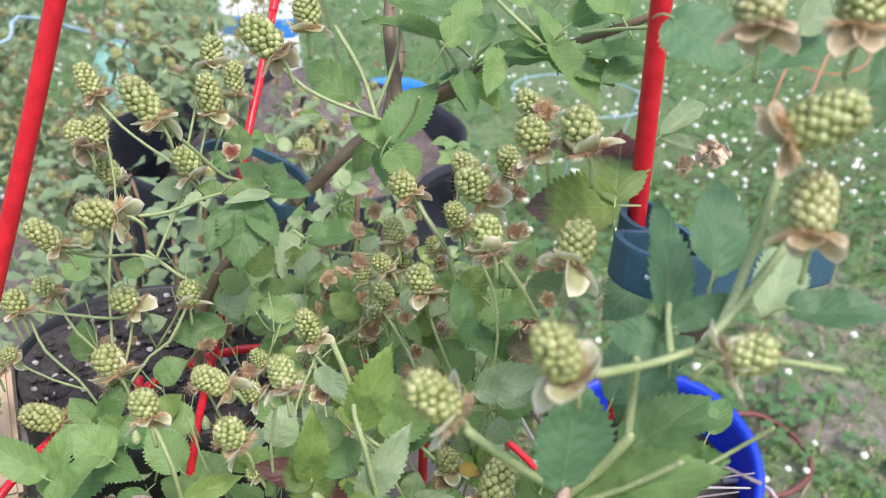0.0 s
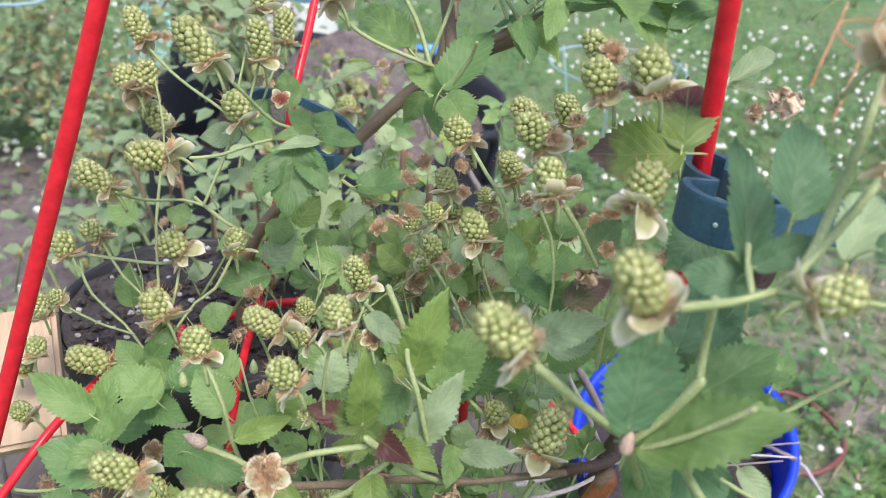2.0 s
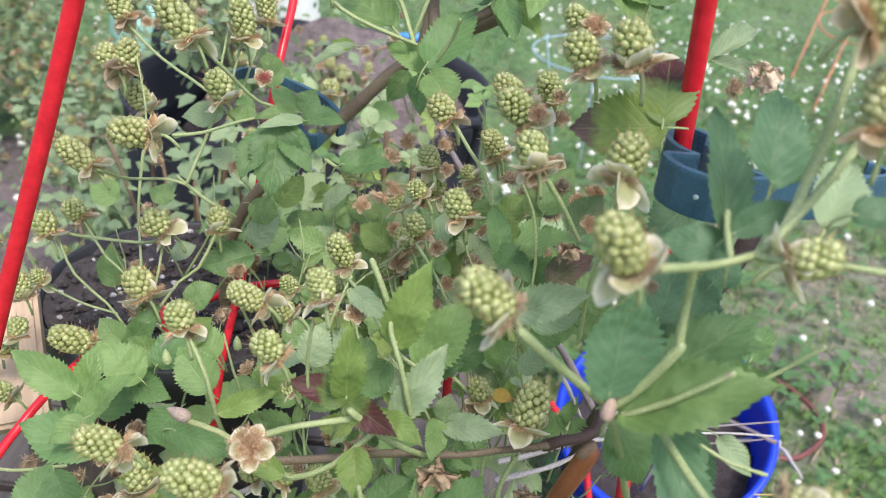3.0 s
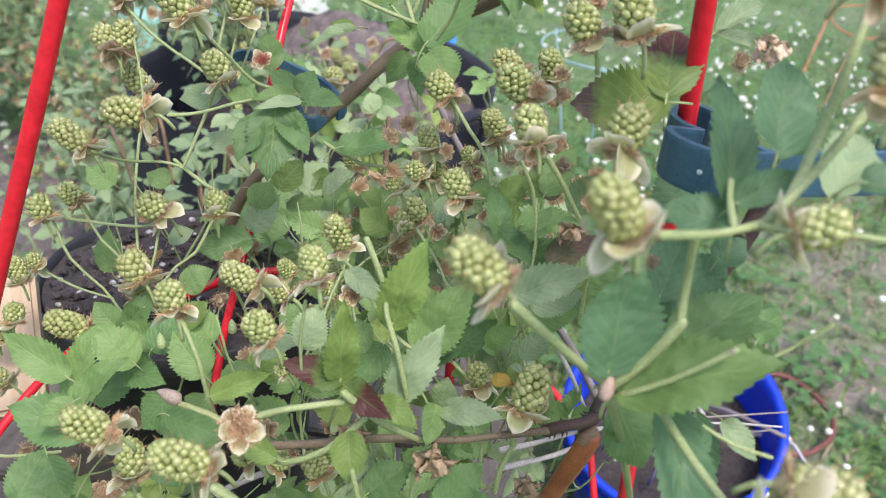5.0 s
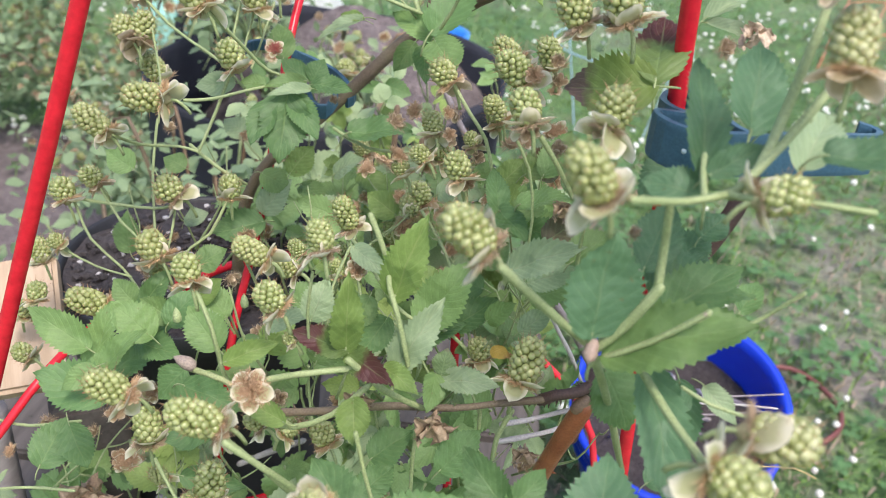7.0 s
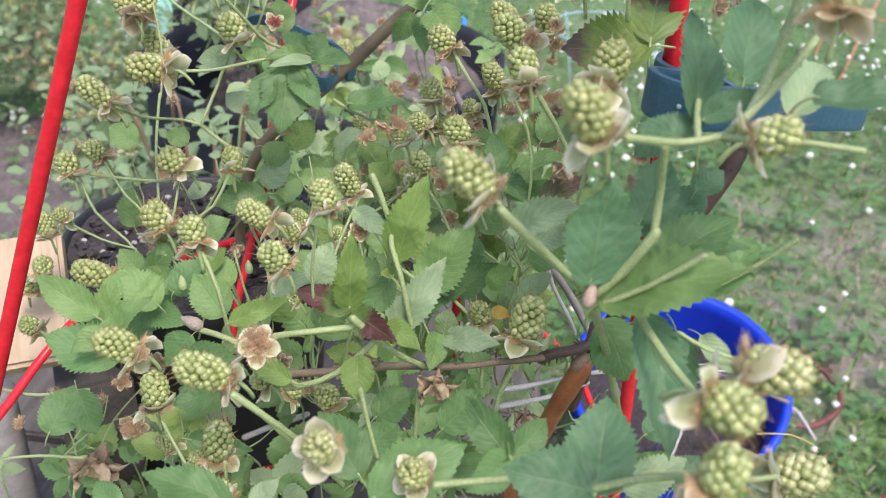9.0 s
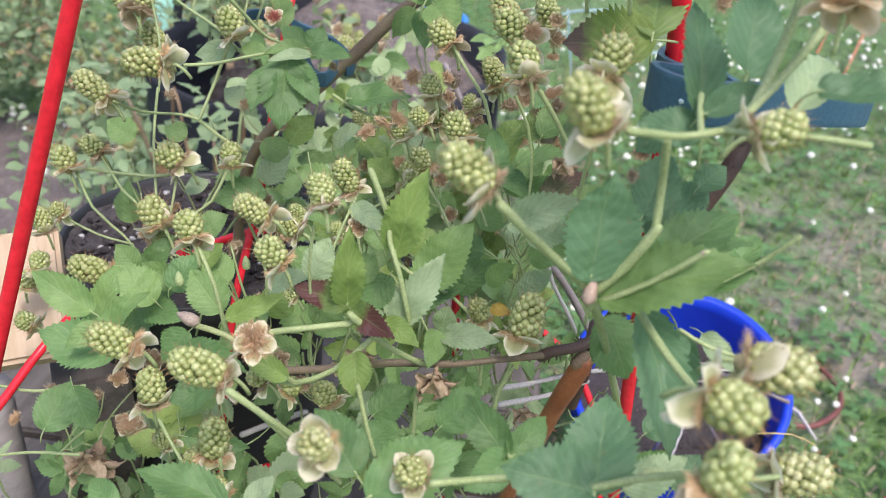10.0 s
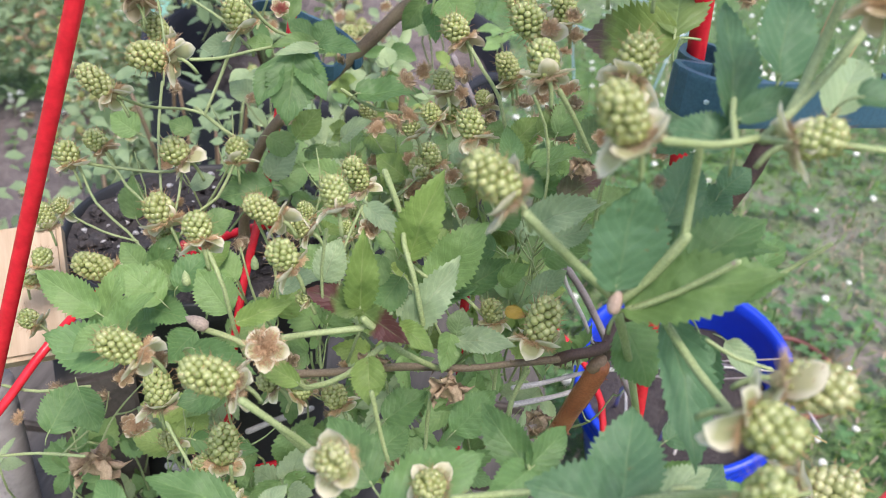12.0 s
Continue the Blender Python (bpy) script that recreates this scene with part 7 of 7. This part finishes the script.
def bucket_fill():
    verts, faces = [(0, 0, 0.236)], []
    for i in range(1, 9):
        for k in range(32):
            a = 2 * math.pi * k / 32
            q = 0.118 * i / 8
            verts.append((q * math.cos(a), q * math.sin(a), 0.230 + 0.018 * noise.noise(Vector((q * math.cos(a) * 40, q * math.sin(a) * 40, 3)))))
    faces += [(0, 1 + k, 1 + (k + 1) % 32) for k in range(32)]
    for i in range(7):
        o, p = 1 + i * 32, 33 + i * 32
        faces += [(o + k, p + k, p + (k + 1) % 32, o + (k + 1) % 32) for k in range(32)]
    ob = tagged(new("bucket_soil", mesh_of("bucket_soil", verts, faces, SOIL)), "dark damp soil filling the blue bucket", "soil", kind="stuff")
    ob.matrix_basis = Matrix.Translation(BUCKET) @ upright(LEAN)


bucket_fill()


def dead_canes():
    r = random.Random(8)
    for k in range(9):
        a = r.uniform(0, 6.28)
        p0 = BUCKET + LEAN * 0.215 + Vector((0.08 * math.cos(a), 0.08 * math.sin(a), 0))
        p2 = p0 + Vector((r.uniform(-0.16, 0.10), r.uniform(-0.20, 0.0), r.uniform(0.02, 0.16)))
        mid = (p0 + p2) / 2 + Vector((r.uniform(-0.02, 0.02), r.uniform(-0.02, 0.02), 0.03))
        me = rod("dead_cane", [p0, mid, p2], r.uniform(0.002, 0.004), STEM["pale" if k % 3 else "grey"], 0.02, 7, 0.6, 0.3)
        tagged(new("dead_cane", me), "bleached dead cane standing in the blue bucket", "cane", "dead canes in the bucket")


dead_canes()


def grow_bag(base, radius, height):
    t = thing("grow_bag", base, "large black fabric grow bag filled with dry soil", "grow bag")
    seg, verts, faces = 72, [], []
    prof = [(0.94, 0.0), (0.99, 0.02), (1.0, 0.2), (1.01, 0.5), (1.0, 0.8), (1.0, 0.97), (1.015, 1.0), (0.99, 1.0), (0.975, 0.97), (0.965, 0.80)]
    for i, (q, z) in enumerate(prof):
        for k in range(seg):
            a = 2 * math.pi * k / seg
            w = 1 + 0.022 * noise.noise(Vector((math.cos(a) * 2.2, math.sin(a) * 2.2, z * 2))) + 0.010 * math.sin(9 * a + 4 * z)
            sag = 0.030 * noise.noise(Vector((math.cos(a) * 1.6, math.sin(a) * 1.6, 5))) * z
            verts.append((radius * q * w * math.cos(a), radius * q * w * math.sin(a), height * z + sag))
    for i in range(len(prof) - 1):
        faces += [(i * seg + k, i * seg + (k + 1) % seg, (i + 1) * seg + (k + 1) % seg, (i + 1) * seg + k) for k in range(seg)]
    attach("bag_wall", mesh_of("bag_wall", verts, faces, FABRIC), t, Matrix.Translation(base))
    verts, faces = [(0, 0, height * 0.84)], []
    for i in range(1, 13):
        for k in range(48):
            a = 2 * math.pi * k / 48
            q = radius * 0.975 * i / 12
            verts.append((q * math.cos(a), q * math.sin(a), height * (0.84 + i / 12 * (0.20 * math.sin(a) - 0.26 * max(0, -math.cos(a)) ** 1.5 - 0.08 * max(0, math.cos(a)))) + 0.014 * noise.noise(Vector((q * math.cos(a) * 14, q * math.sin(a) * 14, 1)))))
    faces += [(0, 1 + k, 1 + (k + 1) % 48) for k in range(48)]
    for i in range(11):
        o, p = 1 + i * 48, 49 + i * 48
        faces += [(o + k, p + k, p + (k + 1) % 48, o + (k + 1) % 48) for k in range(48)]
    attach("soil", mesh_of("soil", verts, faces, MULCH), t, Matrix.Translation(base), "dry grey-brown soil")
    for a in (-35, 150):
        d = Vector((math.cos(radians(a)), math.sin(radians(a)), 0))
        s = Vector((-d.y, d.x, 0))
        pts = [Vector(base) + d * radius * 1.01 + s * 0.06 + Vector((0, 0, height * 0.86)), Vector(base) + d * (radius + 0.022) + s * 0.04 + Vector((0, 0, height * 1.02)), Vector(base) + d * (radius + 0.022) - s * 0.04 + Vector((0, 0, height * 1.02)), Vector(base) + d * radius * 1.01 - s * 0.06 + Vector((0, 0, height * 0.86))]
        attach("strap_handle", rod("strap_handle", pts, 0.008, FABRIC, 0.01, 6), t)


grow_bag((-0.289, 1.372, 0.0), 0.292, 0.53)


def plant_label():
    """A slim white plastic label hung over the rim of the grow bag."""
    t = thing("plant_label", (-0.2155, 1.070, 0.49), "slim white plastic plant label on the grow bag", "plant label")
    attach("tag", board("tag", (0.013, 0.0016, 0.055), WHITE, 0.0005), t, pose(-0.2155, 1.070, 0.517, 8, 4, -14))


plant_label()


# ---- brambles further off ----
small_berry = berry_mesh(1.2, 77, 6, 2, False, 0.15)
small_calyx = CALYXES[3]


def far_bramble(base, spread, height, count, berries, seed, label, lift=0.0):
    r = random.Random(seed)
    b = Vector(base)
    t = thing("blackberry_plant", base, label, "blackberry plant", "background blackberry plants")
    cards = []
    tips = []
    for k in range(7):
        a = r.uniform(0, 6.28)
        d = Vector((math.cos(a), math.sin(a), 0)) * spread * r.uniform(0.5, 1.0)
        pts = [b + d * 0.08, b + d * 0.35 + Vector((0, 0, height * 0.6)), b + d * 0.75 + Vector((0, 0, height * r.uniform(0.8, 1.0))), b + d + Vector((0, 0, height * r.uniform(0.5, 0.95)))]
        attach("cane", rod("cane", pts, r.uniform(0.0025, 0.0045), STEM[r.choice(("brown", "cane", "s"))], 0.05, 6, 0.5, 0.2), t)
        tips.append(smooth_path(pts, 0.03))
    for _ in range(int(count * 1.7)):
        path = r.choice(tips)
        c = path[r.randrange(len(path) // 5, len(path))] + Vector((r.gauss(0, 1), r.gauss(0, 1), r.gauss(0, 0.7))) * spread * 0.17
        c.z = max(c.z, b.z + 0.02)
        d = Vector((r.uniform(-1, 1), r.uniform(-1, 1), r.uniform(-0.7, 0.4))).normalized()
        s = r.uniform(0.016, 0.034)
        n = Vector((r.uniform(-0.6, 0.6), r.uniform(-0.9, 0.2), 1)).normalized()
        x = d.cross(n).normalized()
        cards.append((c, d * s, x * s * 0.62, n * s * 0.09))
    ob = attach("foliage", foliage_mesh("foliage", cards, FOLIAGE), t)
    tagged(ob, kind="stuff")
    for _ in range(berries):
        path = r.choice(tips)
        c = path[r.randrange(len(path) // 3, len(path))] + Vector((r.gauss(0, 1), r.gauss(0, 1), 0.25 + abs(r.gauss(0, 0.6)))) * spread * 0.16
        s = r.uniform(0.013, 0.019)
        ax = Vector((r.uniform(-0.6, 0.6), r.uniform(-0.6, 0.6), 1))
        q = attach("berry", small_berry, t, Matrix.Translation(c) @ upright(ax) @ Matrix.Diagonal((s, s, s, 1)))
        under("calyx", small_calyx, q, Matrix.Diagonal((0.95, 0.95, 0.8, 1)))
        if r.random() < 0.6:
            under("stamen_tuft", TUFTS[r.randrange(3)], q, Matrix.Diagonal((0.95, 0.95, 0.8, 1)))
        old_flower(t, c + Vector((r.uniform(-0.08, 0.08), r.uniform(-0.08, 0.08), r.uniform(-0.06, 0.02))), (r.uniform(-0.6, 0.6), r.uniform(-1, 0.1), 0.6), r.uniform(0.014, 0.024), r.choice(("dry", "tan", "dry")))
        attach("stalk", rod("stalk", [c, c + Vector((r.uniform(-0.01, 0.01), r.uniform(-0.01, 0.01), -0.03)), c + Vector((r.uniform(-0.03, 0.03), r.uniform(-0.03, 0.03), -0.07))], 0.0009, STEM["s"], 0.04, 5), t)
    return t


far_bramble((-1.02, 2.05, 0), 0.34, 0.28, 420, 70, 31, "blackberry bush with many brown spent flowers behind")
far_bramble((-1.40, 2.10, 0), 0.40, 0.30, 460, 60, 32, "blackberry bush with dull green leaves and brown flowers")
far_bramble((-1.62, 1.80, 0), 0.34, 0.26, 360, 40, 33, "leafy blackberry bush behind the bare soil")
far_bramble((-0.34, 0.93, 0), 0.15, 0.62, 250, 8, 34, "young leafy blackberry shoots in front of the grow bag")
far_bramble((-0.85, 2.15, 0), 0.36, 0.26, 520, 60, 21, "blackberry bush with small green and brown berries behind")
far_bramble((-1.45, 2.45, 0), 0.55, 0.42, 620, 50, 22, "blackberry bush with dull green leaves behind")
far_bramble((-0.80, 2.70, 0), 0.50, 0.55, 700, 40, 23, "blackberry bush on the lawn beyond the grow bag")
far_bramble((-0.72, 1.62, 0), 0.26, 0.30, 380, 26, 24, "low blackberry bush on bare soil")
far_bramble((-0.37, 1.33, 0.47), 0.22, 0.22, 230, 26, 25, "thin young blackberry plant in the grow bag")
far_bramble((-0.225, 1.27, 0.46), 0.11, 0.15, 55, 16, 27, "sparse young blackberry seedling rooted in dry soil")
far_bramble((-1.9, 3.6, 0), 0.7, 0.6, 1200, 20, 26, "blackberry bush far behind on the lawn")
far_bramble((-0.50, 0.98, 0), 0.26, 0.42, 380, 10, 27, "leafy blackberry shoots beside the bench")


# ---- things lying about ----
def hose():
    pts = [(0.43, 1.33, 0.012), (0.5344, 1.361, 0.012), (0.6165, 1.3773, 0.012), (0.666, 1.335, 0.012), (0.688, 1.264, 0.012), (0.670, 1.200, 0.012), (0.606, 1.142, 0.012), (0.5496, 1.139, 0.012), (0.46, 1.16, 0.012), (0.40, 1.20, 0.012)]
    pts = [(0.43 + (x - 0.43) * 0.86, 1.25 + (y - 1.25) * 0.90, lump(x, y) + 0.034) for x, y, z in pts]
    tagged(new("hose", rod("hose", pts, 0.0050, HOSE, 0.015, 10)), "thin maroon rubber hose looped on the lawn", "hose")


hose()


def wire_cage(base, radius, height, mat, label, rings=(0.55, 1.0), thick=0.003):
    t = thing("plant_cage", base, label, "plant cage", "wire plant cages")
    b = Vector(base)
    for q in rings:
        rad = radius * (0.6 + 0.4 * q)
        pts = [b + Vector((rad * math.cos(a), rad * math.sin(a), height * q)) for a in [2 * math.pi * k / 36 for k in range(37)]]
        attach("ring", mesh_of("ring", *tube(pts, thick, 7), mat), t)
    for k in range(3):
        a = radians(20 + 120 * k)
        d = Vector((math.cos(a), math.sin(a), 0))
        attach("leg", rod("leg", [b + d * radius * 1.02 + Vector((0, 0, height * 1.03)), b + d * radius * 0.6 + Vector((0, 0, 0.0)), b + d * radius * 0.58 + Vector((0, 0, -0.03))], thick, mat, 0.05, 7), t)


wire_cage((0.31, 2.44, 0.0), 0.190, 0.30, PALEWIRE, "pale blue wire plant cage on the lawn", (1.0,), 0.0024)


def leaning_cage():
    t = thing("plant_cage", (1.1842, 3.4305, 0), "orange wire plant cage leaning out on the lawn", "plant cage", "wire plant cages")
    attach("leg", rod("leg", [(1.5723, 4.3439, 0.2363), (1.1842, 3.4305, 0)], 0.0042, ORANGE, 0.1, 7), t)
    attach("leg", rod("leg", [(1.7007, 4.242, 0.246), (1.169, 3.0767, 0)], 0.0042, ORANGE, 0.1, 7), t)
    attach("ring", rod("ring", [(1.7036, 4.2701, 0.0902), (1.624, 4.3161, 0.0781), (1.5282, 4.2503, 0.0724), (1.4714, 4.1299, 0.0676), (1.4622, 4.0051, 0.0502), (1.5158, 3.9418, 0.0339), (1.6195, 3.9448, 0.0288), (1.748, 4.0211, 0.05), (1.8246, 4.1546, 0.0763), (1.8186, 4.2763, 0.0897), (1.7036, 4.2701, 0.0902)], 0.0042, ORANGE, 0.03, 7), t)


leaning_cage()



def jug():
    base = Vector((-1.03, 2.51, lump(-1.03, 2.51)))
    t = thing("plastic_jug", base, "mint green translucent plastic jug in the bushes", "jug")
    mint = plain("mint plastic", (0.32, 0.66, 0.58), (0.44, 0.76, 0.68), 9, 0.4, bumps=0.05)
    prof = [(0.0, 0.0), (0.070, 0.0), (0.076, 0.01), (0.077, 0.17), (0.070, 0.205), (0.045, 0.245), (0.022, 0.262), (0.020, 0.285), (0.0, 0.286)]
    verts, faces = lathe(prof, 32)
    attach("jug_body", mesh_of("jug_body", verts, faces, mint), t, Matrix.Translation(base) @ Matrix.Diagonal((1.05, 1.05, 1.25, 1)))
    pts = [base + Vector(p) for p in ((0.02, -0.02, 0.30), (0.055, -0.05, 0.30), (0.078, -0.06, 0.25), (0.074, -0.05, 0.19))]
    attach("handle", rod("handle", pts, 0.010, mint, 0.012, 10), t)
    v, f = lathe([(0.0, 0.024), (0.021, 0.023), (0.023, 0.018), (0.023, 0.0)], 20)
    attach("cap", mesh_of("cap", v, f, WHITE), t, Matrix.Translation(base + Vector((0, 0, 0.352))))


jug()


def sack():
    base = Vector((-0.80, 3.28, lump(-0.80, 3.28) - 0.01))
    t = thing("plastic_sack", base, "white and blue plastic sack standing on the lawn", "sack")
    for name, z0, z1, mat in (("sack_body", 0.0, 0.20, WHITE), ("blue_band", 0.202, 0.27, SKYBLUE), ("sack_top", 0.272, 0.35, WHITE)):
        verts, faces = [], []
        for i in range(9):
            s = i / 8
            z = z0 + (z1 - z0) * s
            for k in range(40):
                a = 2 * math.pi * k / 40
                q = (abs(math.cos(a)) ** 3 + abs(math.sin(a)) ** 3) ** (-1 / 3)
                w = 1 + 0.09 * noise.noise(Vector((math.cos(a) * 2, math.sin(a) * 2, z * 7)))
                pinch = 1 - 0.35 * max(0, z - 0.27) / 0.08
                verts.append((0.15 * q * w * math.cos(a), 0.08 * q * w * pinch * math.sin(a), z))
        for i in range(8):
            faces += [(i * 40 + k, i * 40 + (k + 1) % 40, (i + 1) * 40 + (k + 1) % 40, (i + 1) * 40 + k) for k in range(40)]
        faces.append(tuple(range(8 * 40, 9 * 40)))
        attach(name, mesh_of(name, verts, faces, mat), t, Matrix.Translation(base))


sack()


def loose_rod(pts, radius, label):
    tagged(new("red_rod", rod("red_rod", pts, radius, RED, 0.02, 8)), label, "rod", "thin red rods")


loose_rod([(-0.2000, 0.3900, 0.722), (-0.2134, 0.3665, 0.7126), (-0.2193, 0.3407, 0.709), (-0.2348, 0.3149, 0.6867), (-0.250, 0.296, 0.655), (-0.300, 0.270, 0.50), (-0.36, 0.255, 0.0)], 0.0024, "thin bent red rod before the pine board")
loose_rod([(-0.18, 0.385, 0.555), (-0.1425, 0.3973, 0.5622), (-0.1187, 0.4104, 0.5623), (-0.094, 0.4229, 0.5613), (-0.05, 0.44, 0.555)], 0.0026, "thin red rod lying low among the leaves")
loose_rod([(-0.0244, 0.5136, 0.6756), (0.0214, 0.5064, 0.6585), (0.0827, 0.4849, 0.6152), (0.101, 0.4589, 0.5685), (0.118, 0.43, 0.45), (0.15, 0.40, 0.0)], 0.0026, "thin red rod slanting down to the lawn")


# clover heads over the lawn
for _ in range(290):
    yy = 1.0 + 4.6 * rng.random() ** 1.35
    xx = rng.uniform(-0.15 - 0.55 * yy, 0.5 + 0.5 * yy)
    if (Vector((xx, yy)) - Vector((0.25, 0.9))).length < 0.22 or (Vector((xx, yy)) - Vector((-0.29, 1.37))).length < 0.36:
        continue
    clover_flower(xx, yy, rng.uniform(0.0050, 0.0095), rng.uniform(0.03, 0.07))


def clover_drift():
    """Far clover heads, too many and too small to tell apart."""
    r = random.Random(14)
    verts, faces = [], []
    for _ in range(2000):
        y = 2.0 + 4.6 * r.random() ** 1.1
        x = r.uniform(-0.15 - 0.55 * y, 0.5 + 0.5 * y)
        if noise.noise(Vector((x * 0.8, y * 0.8, 9))) < -0.12:
            continue
        c = Vector((x, y, lump(x, y) + r.uniform(0.03, 0.07)))
        s = r.uniform(0.005, 0.0105)
        for k in range(5):
            d = Vector((r.uniform(-1, 1), r.uniform(-1, 1), r.uniform(-0.2, 1))).normalized()
            v, f = dome(c + d * s * 0.5, d, s * 0.7, 5, 2)
            o = len(verts)
            verts += v
            faces += [tuple(q + o for q in g) for g in f]
    tagged(new("clover_bloom", mesh_of("clover_bloom", verts, faces, CLOVER_WHITE)), "many small white clover heads across the lawn", "flowers", kind="stuff")


clover_drift()
tagged(new("wire_hoop", rod("wire_hoop", [(-1.75, 2.0, 0.01), (-1.55, 1.98, 0.25), (-1.2442, 1.8021, 0.4824), (-1.0935, 1.7605, 0.4955), (-0.9844, 1.7197, 0.5141), (-0.9294, 1.733, 0.5324), (-0.9254, 1.8552, 0.5458), (-0.72, 2.3, 0.3), (-0.70, 2.4, 0.01)], 0.0036, PALEWIRE, 0.03, 9)), "thin pale blue wire hoop arching through the bushes", "wire hoop")
